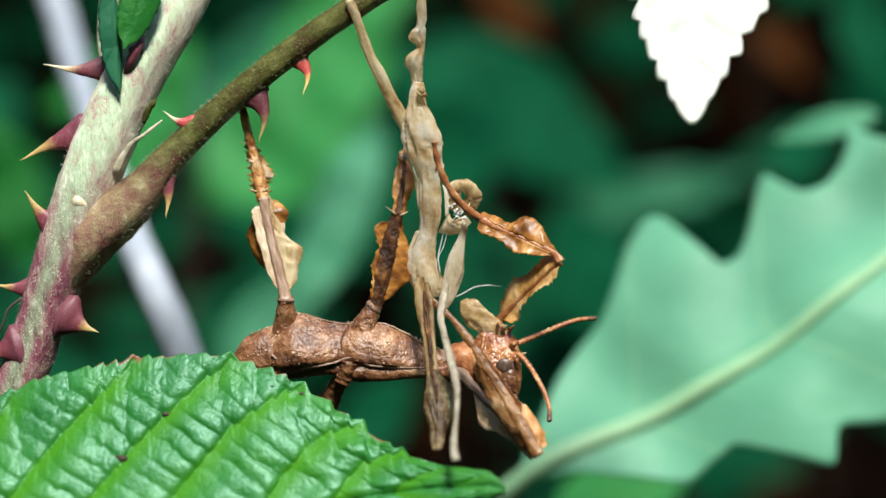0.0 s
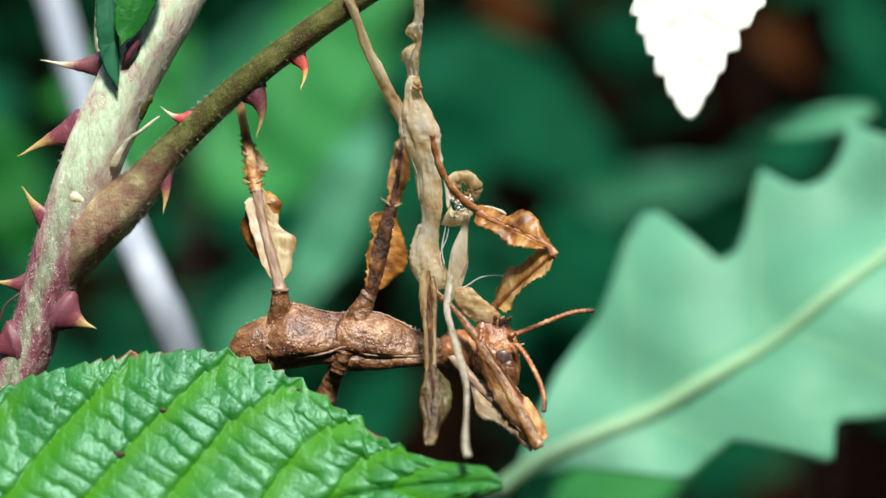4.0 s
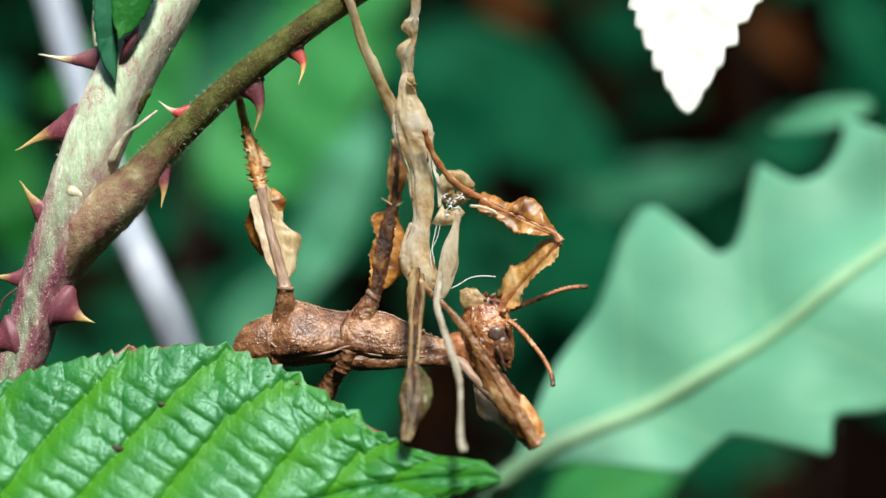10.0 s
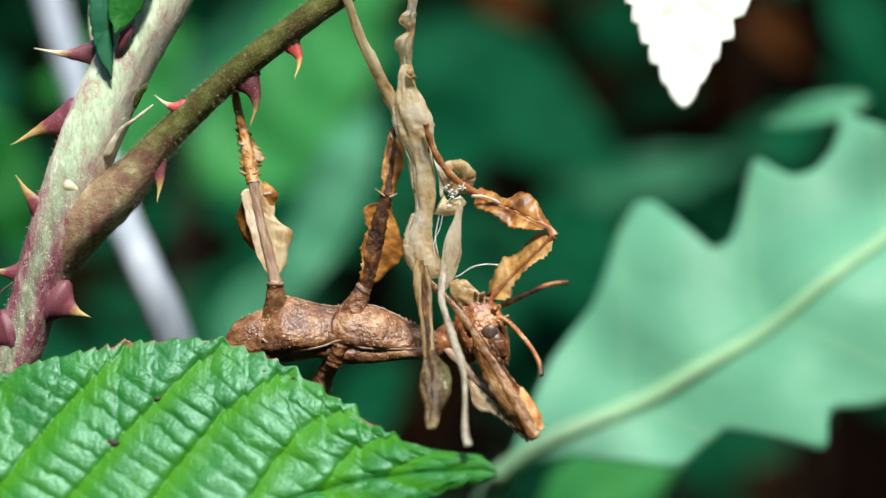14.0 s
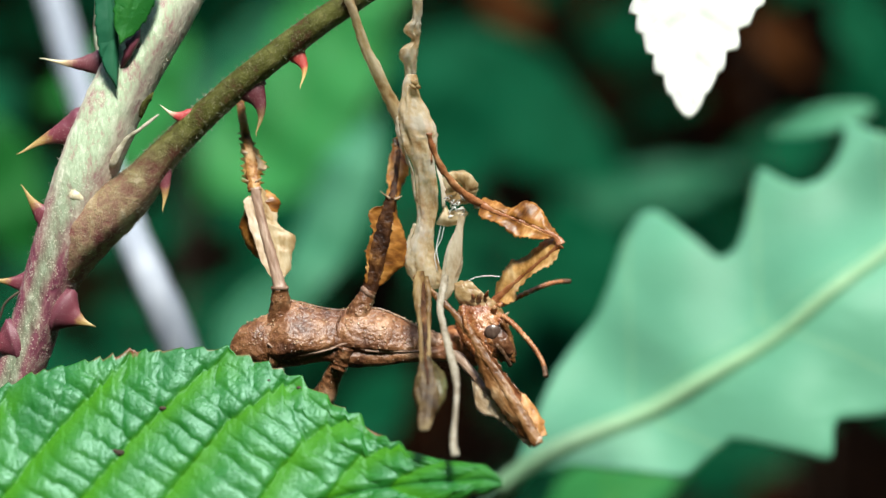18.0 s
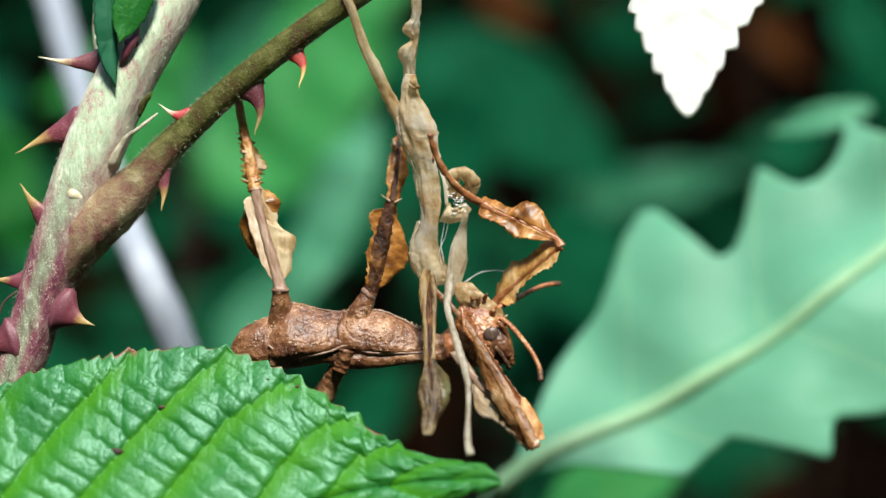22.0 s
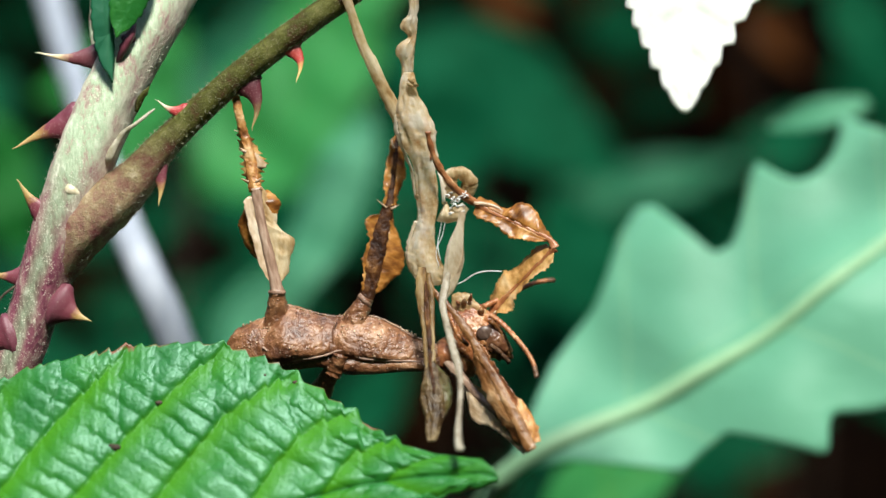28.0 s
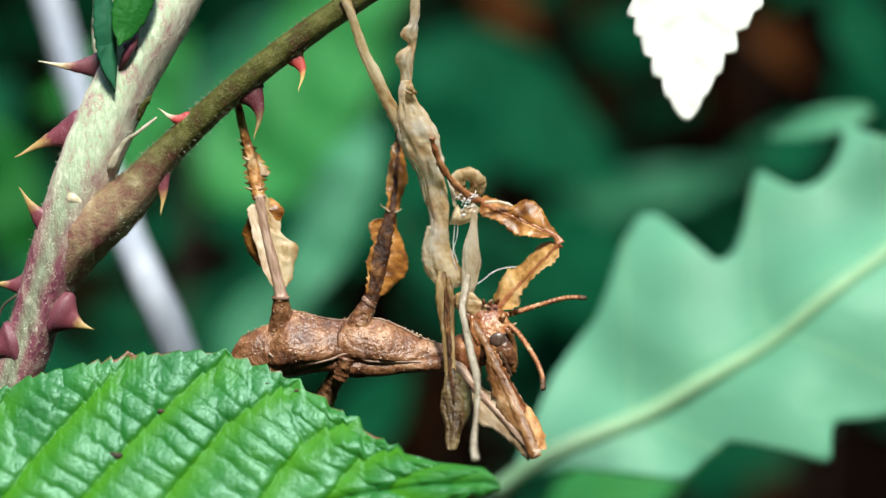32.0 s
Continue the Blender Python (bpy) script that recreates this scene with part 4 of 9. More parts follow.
    # the folded part takes a dark material that stands for its shaded side
    own(leaf_blade("young_leaf", E(186, -70, -2.2), E(205, 154, -2.9), Vector((0.75, 0.6, 0)), scaled(blade_shape(16, 0.5), k), scaled(blade_shape(24, 0.5), k), M_MID, plant, teeth=12, tooth=0.1, nw=8, fold=-0.5, pucker=0.0002, label="folded young leaf, darkened by painted shade"))
    own(leaf_blade("young_leaf", E(274, -110, -3.2), E(212, 76, -3.6), Vector((0.85, 0.2, 0.4)), scaled(blade_shape(34, 0.5), k), scaled(blade_shape(34, 0.5), k), M_QUILT, plant, teeth=12, tooth=0.1, nw=8, fold=-0.2, pucker=0.0002, label="bright green young leaf"))
    bm = bmesh.new()
    tube(bm, [E(*p) for p in smooth_path([(196, -60, 5.5), (186, 0, 5.2), (180, 60, 5), (182, 130, 4)], 5)], [UNIT * r for r in (16, 16, 17, 17, 18, 18, 18, 17, 17, 16, 15, 14, 12, 10, 8, 6)], 10, rough=0.12)
    own(part("petiole", bm, M_CANE, plant, "tan leaf petiole"))
    bm = bmesh.new()
    tube(bm, [E(*p) for p in smooth_path([(214, 118, -1.6), (226, 92, -2.2), (240, 66, -2.3), (247, 48, -1.8)], 5)], [UNIT * r for r in (2, 4, 5, 6, 7, 8, 8, 8, 8, 7, 7, 6, 5, 4, 3, 2)], 10, rough=0.2)
    own(part("bud", bm, M_THORN, plant, "purple bud"))
    bm = bmesh.new()
    tube(bm, [E(*p) for p in smooth_path([(-60, 640, 1), (-8, 575, -1), (8, 535, -1.2), (34, 513, -1)], 6)], [UNIT * 2.2] * 19, 7)
    own(part("tendril", bm, M_WOOD, plant, "thin dark tendril"))
    near_leaf(plant, own)
    return plant


bramble()


# ---- plants behind ----
def stalk(parent, inv, pts, material, name="stalk", label=""):
    path = smooth_path(pts, 8)
    bm = bmesh.new()
    tube(bm, [E(u, v, d) for u, v, d, r in path], [r * UNIT for u, v, d, r in path], 12, rough=0.06)
    ob = part(name, bm, material, parent, label)
    ob.location = ob.location - inv
    return ob


def pale_bramble():
    """A second bramble cane whose leaf underside has the sun's glare painted in as near white."""
    at = E(1500, -600, 110)
    plant = thing("bramble_plant", "bramble shoot with a hanging leaf, sun glare painted white", "bramble", at)
    k = UNIT * (1 - 8 / 155)
    up = [(0, 2), (.15, 80), (.35, 125), (.5, 120), (.62, 92), (.75, 60), (.87, 36), (.95, 20), (1, 4)]
    ob = leaf_blade("leaf", E(1240, -210, -3), E(1219, 206, -13), Vector((0.95, -0.25, 0.1)), scaled(up, k), scaled([(0, 2), (.15, 80), (.35, 120), (.5, 116), (.62, 100), (.75, 72), (.87, 42), (.95, 24), (1, 4)], k), M_LEAF_PALE, plant, teeth=11, tooth=0.2, seed=4, nw=12,
                    spacing=0.005, slope=0.7, pucker=0.0005, fold=-0.15, droop=0.0, label="leaf underside, sun glare painted white")
    ob.location = ob.location - at
    stalk(plant, at, [(1240, -210, -3, 8), (1330, -250, 0, 9), (1500, -240, 12, 10), (1800, -230, 24, 12), (2050, -300, 60, 14), (2100, -300, 130, 16)], M_SHOOT, "leaf_stalk")
    stalk(plant, at, [(900, -700, 130, 20), (1200, -680, 118, 24), (1500, -600, 110, 28), (2100, -300, 130, 32), (2400, 900, 190, 36), (2500, 3500, 220, 44), (2500, 7300, 230, 46)], M_CANE, "cane")
    return plant


pale_bramble()


def lobed_plant():
    at = E(860, 1200, 75)
    plant = thing("lobed_leaf_shrub", "shrub with a large pale green lobed leaf", "shrub", at)
    k = UNIT * (1 + 43 / 155) * 1.12
    L = 1100
    up = [(0, 4), (60, 18), (130, 68), (161, 94), (205, 125), (262, 150), (326, 170), (377, 202), (446, 258), (500, 284), (528, 272), (548, 185), (562, 128), (600, 130), (636, 155), (700, 210), (728, 228), (746, 180), (765, 158), (803, 154), (847, 167), (880, 188), (910, 220), (960, 120), (1050, 60), (1100, 2)]
    lo = [(0, 4), (60, 12), (134, 36), (220, 90), (288, 140), (340, 134), (393, 132), (450, 190), (500, 238), (515, 242), (545, 205), (563, 197), (620, 225), (680, 245), (760, 150), (900, 150), (1000, 80), (1100, 2)]
    base, tip = E(880, 865, 43), E(1803, 268, 43)
    side = (E(880 - 543, 865 - 840, 43) - base).normalized() * 0.9 + Vector((0, 0.5, 0))
    ob = leaf_blade("leaf", base, tip, side, [(s / L, w * k) for s, w in up], [(s / L, w * k) for s, w in lo], M_LOBED, plant, ns=110, nw=14, fold=-0.06, wave=0.003, droop=0.0, spacing=0.02, slope=0.6,
                    thick=0.0004, label="pale green deeply lobed leaf")
    ob.location = ob.location - at
    spine = []
    for n in range(61):
        xx = (tip - base).length * n / 60
        yy = -38 * k * math.sin(math.pi * n / 60) ** 2.5
        spine.append(Vector((xx, yy, 0.06 * yy + 0.003 * noise.noise(Vector((xx * 70, yy * 70, 0))) + 0.0003)))
    bm = bmesh.new()
    tube(bm, spine, [UNIT * 1.2 * (20 - 10 * n / 60) for n in range(61)], 10, rough=0.05)
    part("midrib", bm, M_MIDRIB, ob, "pale raised midrib")
    stalk(plant, at, [(905, 848, 43, 25), (858, 920, 50, 26), (850, 1080, 66, 22), (860, 1200, 75, 20)], M_MIDRIB, "leaf_stalk")
    stalk(plant, at, [(1240, 800, 95, 12), (1050, 1000, 90, 13), (860, 1200, 75, 17)], M_GREEN, "leaf_stalk")
    stalk(plant, at, [(860, 1200, 75, 22), (840, 1800, 80, 28), (760, 4000, 100, 40), (700, 9000, 100, 60), (700, 10200, 100, 43)], M_WOOD, "stem")
    k2 = UNIT * (1 + 95 / 155)
    ob = leaf_blade("leaf", E(960, 960, 95), E(1225, 800, 95), Vector((0, 0.25, 0.9)), scaled(blade_shape(90), k2), scaled(blade_shape(80), k2), M_GREEN, plant, nw=8, fold=0.1, label="mid green leaf")
    ob.location = ob.location - at
    ob = leaf_blade("leaf", E(1362, 232, 74), E(1552, 190, 70), Vector((-0.1, 0.3, 0.9)), scaled(blade_shape(26, 0.6), k), scaled(blade_shape(30, 0.5), k), M_TEAL, plant, nw=8, fold=0.3, wave=0.002, label="curled pale leaf")
    ob.location = ob.location - at
    return plant


lobed_plant()


def grey_stem():
    at = E(330, 900, 45)
    plant = thing("grey_stem", "smooth pale grey stem rising behind the bramble", "stem", at)
    stalk(plant, at, [(-60, -500, 150, 40), (78, -60, 120, 42), (138, 140, 92, 42), (218, 380, 58, 42), (270, 500, 47, 42), (326, 640, 45, 44), (400, 950, 45, 42), (700, 3000, 55, 52), (900, 12300, 60, 70)], M_PALE_STEM, "stem")
    return plant


grey_stem()


def shrub_leaf(plant, at, base, tip, d, width, material, node, lean=0.4, seed=0, label=""):
    k = UNIT * (1 + d / 155)
    b, t = E(*base, d), E(*tip, d)
    ax = (t - b).normalized()
    side = Vector((-ax.z, 0, ax.x))
    if side.z < 0:
        side = -side
    side = side + Vector((0, lean, 0))
    ob = leaf_blade("leaf", b, t, side, scaled(blade_shape(width), k), scaled(blade_shape(width), k), material, plant, teeth=14, tooth=0.1, nw=6, fold=0.12, wave=0.004, spacing=0.012, slope=0.6, pucker=0.0006, seed=seed, label=label)
    ob.location = ob.location - at
    stalk(plant, at, [(*base, d, 4), ((base[0] + node[0]) / 2, (base[1] + node[1]) / 2 - 40, (d + node[2]) / 2 + 8, 5), (*node, 6)], M_WOOD, "leaf_stalk")


def understory():
    spots = [
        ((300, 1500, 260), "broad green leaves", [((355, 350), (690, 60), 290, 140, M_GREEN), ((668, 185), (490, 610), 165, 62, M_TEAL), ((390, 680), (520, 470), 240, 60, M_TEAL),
                                                  ((-70, 180), (60, 470), 210, 80, M_GREEN_SHADED), ((330, 60), (60, 180), 260, 75, M_GREEN_SHADED), ((225, 330), (335, 40), 240, 62, M_GREEN), ((330, 240), (560, -10), 360, 78, M_MID), ((470, 130), (740, -70), 330, 85, M_GREEN), ((120, 650), (420, 700), 240, 60, M_DEEP)]),
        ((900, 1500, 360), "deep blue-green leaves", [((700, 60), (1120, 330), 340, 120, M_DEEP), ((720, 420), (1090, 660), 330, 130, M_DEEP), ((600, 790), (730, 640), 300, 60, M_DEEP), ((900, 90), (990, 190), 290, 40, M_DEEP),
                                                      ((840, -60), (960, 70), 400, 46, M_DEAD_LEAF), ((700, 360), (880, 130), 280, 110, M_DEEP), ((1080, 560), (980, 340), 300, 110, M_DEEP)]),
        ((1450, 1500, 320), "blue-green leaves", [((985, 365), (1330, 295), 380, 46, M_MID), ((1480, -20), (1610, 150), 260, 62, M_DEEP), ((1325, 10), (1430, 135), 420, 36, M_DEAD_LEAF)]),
    ]
    for i, (node, words, leaves) in enumerate(spots):
        at = E(*node)
        plant = thing("shrub", "leafy shrub with " + words + ", shade painted into the darker leaves", "shrub", at, "shrubs behind the bramble")
        u, v, d = node
        stalk(plant, at, [(u, v, d, 8), (u + 20, v + 800, d, 10), (u, 441 + (EYE_Z + 0.03) / (UNIT * (1 + d / 155)), d, 16)], M_WOOD, "stem")
        for j, (b, t, dd, w, m) in enumerate(leaves):
            shrub_leaf(plant, at, b, t, dd, w, m, node, seed=i * 20 + j)


understory()


# joints of the limbs
JOINT_PLAN = {  # joint, far end (elevation units), length and depth in mm
    "hind_femur": (493.0, 528.0, 454.1, 327.4, 11.845, 0.0),
    "hind_tibia": (454.1, 327.4, 425.8, 171.9, 10.049, 1.83),
    "mid_femur": (640.0, 540.0, 687.4, 363.2, 11.054, 1.0),
    "mid_tibia": (687.4, 363.2, 706.0, 235.3, 7.919, 4.43),
    "low_femur": (598.0, 632.0, 566.0, 722.0, 6.629, 0.0),
    "skin_body": (731.9, 142.4, 774.8, 476.2, 19.401, -1.0),
    "skin_stalk": (738.0, -40.0, 731.9, 150.4, 11.226, -1.0),
    "skin_strand": (622.0, 4.0, 716.0, 205.0, 12.909, -1.5),
    "skin_leg_a": (752.0, 492.0, 757.0, 772.0, 16.323, -1.0),
    "skin_leg_b": (797.0, 500.0, 820.8, 794.7, 17.957, -1.5),
    "fore_femur": (866.0, 548.0, 971.8, 452.2, 9.883, 2.0),
    "fore_tibia": (971.8, 452.2, 838.2, 366.4, 9.291, -3.92),
    "fore_tarsus": (838.2, 366.4, 766.0, 236.0, 9.015, -0.85),
    "lower_femur": (790.0, 628.0, 944.8, 785.5, 13.744, 1.0),
    "lower_tibia": (944.8, 785.5, 748.0, 492.0, 20.591, -6.29),
    "antenna_a": (900.0, 584.0, 1034.0, 531.0, 8.82, 1.0),
    "antenna_b": (904.0, 606.0, 961.0, 722.0, 8.188, 0.0),
}

# ---- the insect ----
def limb_frame(key):
    """Maps places of the elevation into the limb's own space: x along it from its joint, y in depth, z across."""
    u0, v0, u1, v1, length, d = JOINT_PLAN[key]
    a = math.hypot(u1 - u0, v1 - v0)
    du, dv = (u1 - u0) / a, (v1 - v0) / a
    k = UNIT * (1 + d / 155)

    def place(u, v, depth=0.0):
        s = ((u - u0) * du + (v - v0) * dv) / a
        w = (u - u0) * dv - (v - v0) * du
        return Vector((s * length / 1000, depth / 1000, w * k))
    return place


def shaft(name, key, stops, material, parent, label="", sides=12, rough=0.12, flat=0.6, n=7):
    """A limb's rounded segment through stops (u, v, depth, radius)."""
    f = limb_frame(key)
    path = smooth_path(stops, n)
    bm = bmesh.new()
    tube(bm, [f(u, v, d) for u, v, d, r in path], [max(r, 0.5) * UNIT for u, v, d, r in path], sides, rough=rough, flat=flat, seed=len(stops) + stops[0][0])
    return part(name, bm, material, parent, label)


def flange(name, key, inner, outer, material, parent, bow=0.6, teeth=1.6, label="", thick=0.00009, depth=0.0, seed=1, ease_at=0.07):
    """A thin leaf-like lobe of a limb between an inner line and an outer edge, ragged at its rim and bowed in depth."""
    f = limb_frame(key)
    a, b = smooth_path(inner, 7), smooth_path(outer, 7)
    m = min(len(a), len(b))
    rng = random.Random(seed)
    grid, norms = [], []
    for i in range(m):
        row, nr = [], []
        jag = rng.uniform(-1, 1) * teeth
        ease = min(1.0, (i + 0.5) / (ease_at * m), (m - 0.5 - i) / (ease_at * m)) ** 0.6
        for j in range(8):
            w = j / 7 * ease
            u = a[i][0] + (b[i][0] - a[i][0]) * w
            v = a[i][1] + (b[i][1] - a[i][1]) * w
            e = math.hypot(b[i][0] - a[i][0], b[i][1] - a[i][1]) or 1
            u += (b[i][0] - a[i][0]) / e * jag * w ** 4
            v += (b[i][1] - a[i][1]) / e * jag * w ** 4
            dep = depth + bow * w * w + 0.15 * noise.noise(Vector((i * 0.3, w * 2.0, seed)))
            row.append(f(u, v, dep))
            nr.append(Vector((0, 1, 0)))
        grid.append(row)
        norms.append(nr)
    bm = bmesh.new()
    sheet_solid(bm, grid, norms, thick)
    return part(name, bm, material, parent, label)


def spike(name, key, base, tip, r, material, parent, depth=-0.2):
    f = limb_frame(key)
    bm = bmesh.new()
    p, q = f(*base, depth), f(*tip, depth - 0.1)
    tube(bm, [p.lerp(q, t) for t in (0, 0.3, 0.6, 1)], [UNIT * r * k for k in (1, 0.7, 0.45, 0.12)], 7)
    return part(name, bm, material, parent)


insect = thing("stick_insect", "brown leaf-mimic stick insect hanging beneath the bramble shoot", "insect", E(600, 590, 2))
O_IN = E(600, 590, 2)


def loft(name, sections, material, parent, origin, depth=0.85, centre=2.0, sides=28, n=5, lump=0.05, label="", seed=0, ridge=0.0, keel=False):
    """Body form from (u, top, bottom) sections; rounded below, keeled along the flank."""
    path = smooth_path(sections, n)
    bm = bmesh.new()
    rings = []
    for i, (u, top, low) in enumerate(path):
        ring = []
        for k in range(sides):
            a = 2 * math.pi * k / sides
            ca, sa = math.cos(a), math.sin(a)
            hh = (low - top) / 2
            if keel:
                ca = math.copysign(abs(ca) ** (1.4 if sa > 0 else 0.5), ca)
                sa = sa * 0.98 - 0.18 * (1 - sa * sa)
                ca = ca * (1 + 0.22 * max(0.0, -sa) - 0.42 * max(0.0, sa) ** 1.5)
            r = 1 + lump * noise.noise(Vector((u * 0.045, sa * 2.2 + seed, ca * 2.2))) + lump * 0.8 * noise.noise(Vector((u * 0.12, sa * 5 + seed, ca * 5)))
            r += ridge * max(0, 1 - abs(sa + 0.55) * 6) if ca < 0 else 0
            v = (top + low) / 2 - sa * hh * r
            ring.append(bm.verts.new(E(u, v, centre) + Vector((0, ca * hh * UNIT * depth * r, 0)) - origin))
        rings.append(ring)
    for r0, r1 in zip(rings, rings[1:]):
        for k in range(sides):
            bm.faces.new((r0[k], r0[(k + 1) % sides], r1[(k + 1) % sides], r1[k]))
    bm.faces.new(rings[0])
    bm.faces.new(rings[-1][::-1])
    return part(name, bm, material, parent, label)


loft("abdomen", [(398, 612, 628), (405, 594, 640), (422, 573, 650), (446, 560, 655), (470, 556, 658), (492, 556, 650)], M_BODY, insect, O_IN, 0.95, 2.1, seed=4, lump=0.15, label="wrinkled curled abdomen")
loft("hind_thorax", [(462, 570, 626), (474, 556, 634), (488, 541, 637), (508, 528, 636), (540, 535, 632), (570, 545, 628), (596, 549, 622), (606, 552, 620)], M_BODY, insect, O_IN, 0.9, 1.35, seed=1, lump=0.07, ridge=0.10, keel=True)
loft("mid_thorax", [(592, 552, 622), (604, 546, 626), (626, 541, 630), (652, 545, 632), (680, 553, 634), (706, 566, 634), (734, 582, 634), (758, 592, 634), (776, 596, 636)], M_BODY, insect, O_IN, 0.9, 1.45, seed=2, lump=0.07, ridge=0.12, keel=True)
loft("belly", [(470, 612, 650), (520, 618, 646), (570, 612, 640), (610, 612, 652), (660, 620, 652), (720, 622, 647), (780, 620, 646)], M_BODY, insect, O_IN, 0.9, 0.25, seed=3, lump=0.08, label="dark underside")
loft("front_thorax", [(766, 600, 640), (782, 590, 646), (804, 584, 652), (826, 582, 656), (842, 590, 652)], M_RUST, insect, O_IN, 0.9, 2.0, seed=5, lump=0.16)


def keels():
    """Pale raised keels along the flank and granules on the back."""
    for path in ([(466, 604, -0.8), (484, 620, -0.95), (504, 629, -1.0), (540, 625, -0.95), (575, 619, -0.85), (598, 611, -0.75), (618, 613, -0.8), (645, 624, -0.8), (700, 627, -0.45), (764, 629, 0.0)],
                 [(506, 530, 1.1), (540, 539, 1.2), (575, 547, 1.2), (604, 550, 1.2), (660, 549, 1.2), (700, 565, 1.2), (730, 582, 1.2), (762, 595, 1.3)],
                 [(598, 549, 0.3), (594, 562, -0.25), (590, 577, -0.5), (592, 598, -0.5), (602, 616, -0.3)]):
        pts = smooth_path(path, 8)
        bm = bmesh.new()
        tube(bm, [E(u, v, d) - O_IN for u, v, d in pts], [UNIT * ((2.3 if path[0][0] < 500 else 1.7) + 1.2 * noise.noise(Vector((i * 0.9, 3, 1)))) for i in range(len(pts))], 7, rough=0.3)
        part("keel", bm, M_SHAFT if path[0][0] < 590 else M_BODY, insect, "pale raised keel" if path[0][0] < 590 else "raised seam")
    rng = random.Random(3)
    bm = bmesh.new()
    for _ in range(72):
        u = rng.uniform(430, 770)
        top = lerp_table([(440, 562), (480, 548), (508, 529), (570, 546), (650, 546), (706, 566), (765, 594)], u)
        v, d, out = top + 1, rng.uniform(0.0, 1.5), Vector((rng.uniform(-.3, .3), -0.2, 1))
        out.normalize()
        p = E(u, v, d) - O_IN
        h = UNIT * rng.uniform(1.6, 4.5)
        w = h * 0.55
        s1 = out.cross(Vector((1, 0.1, 0))).normalized()
        s2 = out.cross(s1)
        base = [bm.verts.new(p + (s1 * math.cos(a) + s2 * math.sin(a)) * w - out * h * 0.3) for a in (0, 1.26, 2.51, 3.77, 5.03)]
        apex = bm.verts.new(p + out * h * 0.8)
        for q in range(5):
            bm.faces.new((base[q], base[(q + 1) % 5], apex))
        bm.faces.new(base[::-1])
    g = part("granulation", bm, M_CREAM, insect, "tiny pale granules")
    g["kind"] = "stuff"


keels()

# coxae, fixed to the thorax
for name, path, rad, m in (("hind_coxa", [(490, 572, 1.3), (491, 548, 0.9), (491, 526, 0.4), (491, 506, 0)], (27, 21, 16.5, 14.5), M_BODY), ("mid_coxa", [(622, 574, 1.6), (631, 552, 1.3), (641, 532, 1.1), (648, 516, 1)], (27, 21.5, 16, 14), M_BODY),
                           ("low_coxa", [(604, 616, -0.6), (600, 630, -0.4), (595, 644, 0), (590, 656, 0)], (15, 14, 15, 13), M_BODY), ("fore_coxa", [(842, 572, 2), (856, 558, 2), (868, 546, 2)], (13, 11, 9), M_RUST)):
    pts = smooth_path([(*p, r) for p, r in zip(path, rad)], 5)
    bm = bmesh.new()
    tube(bm, [E(u, v, d) - O_IN for u, v, d, r in pts], [r * UNIT * (1.08 if i % 5 == 0 else 1) for i, (u, v, d, r) in enumerate(pts)], 14, rough=0.12, seed=rad[0])
    part(name, bm, m, insect)

for u, v, d, r, du in ((491, 508, 0, 15.2, 0), (646, 521, 1, 14.6, 3)):
    bm = bmesh.new()
    tube(bm, [E(u - du * k, v + 3.0 * k, d) - O_IN for k in (-1, -0.4, 0.4, 1)], [UNIT * r * k for k in (0.96, 1.05, 1.05, 0.96)], 18, rough=0.05)
    part("joint_ring", bm, M_SHAFT, insect, "pale joint ring")

# hind leg
hind_femur = shaft("hind_femur", "hind_femur", [(492, 512, 0, 15), (489, 495, 0, 11), (480, 455, 0, 10), (468, 405, 0, 9), (459, 360, 0, 9), (454, 327, 0, 10.5)], M_SHAFT, insect, "grey-brown leg shaft")
flange("flange", "hind_femur", [(494, 492), (486, 460), (479, 430), (472, 400), (466, 380), (462, 360), (458, 340), (456, 318)], [(508, 488), (512, 462), (516, 440), (523, 417), (502, 402), (490, 388), (489, 368), (468, 320)], M_SKIN_DULL, hind_femur, label="beige leaf-like flange", seed=2)
flange("flange", "hind_femur", [(462, 375), (460, 362), (458, 350), (457, 338)], [(486, 378), (495, 362), (494, 346), (470, 326)], M_AMBER, hind_femur, label="amber translucent lobe", depth=0.1, seed=3)
flange("flange", "hind_femur", [(487, 495), (476, 460), (464, 415), (455, 380), (450, 340)], [(476, 490), (460, 457), (446, 410), (438, 375), (431, 343)], M_CREAM, hind_femur, bow=-0.3, label="pale ridge", seed=4)
flange("flange", "hind_femur", [(460, 455), (452, 430), (446, 405), (441, 380), (436, 360)], [(455, 453), (436, 432), (423, 404), (420, 386), (429, 363)], M_AMBER, hind_femur, bow=0.9, depth=0.5, label="amber translucent lobe", seed=5)
hind_tibia = shaft("hind_tibia", "hind_tibia", [(454, 332, 0, 11.5), (449, 305, 0, 11), (446, 282, 0, 10.5), (441, 256, -0.2, 8.5), (435, 232, -0.5, 8), (430, 208, -0.9, 7.5), (427, 190, -1.2, 7.5), (424, 166, -1.3, 5)], M_TIBIA, insect, "amber-brown shin", rough=0.28, flat=0.45)
flange("flange", "hind_tibia", [(446, 322), (442, 300), (438, 275), (434, 250), (430, 220)], [(434, 318), (431, 298), (430, 272), (427, 246), (421, 216)], M_HONEY, hind_tibia, teeth=7, seed=27)
flange("flange", "hind_tibia", [(452, 320), (450, 300), (447, 280), (443, 262)], [(462, 316), (458, 300), (473, 288), (450, 262)], M_CREAM, hind_tibia, seed=6)
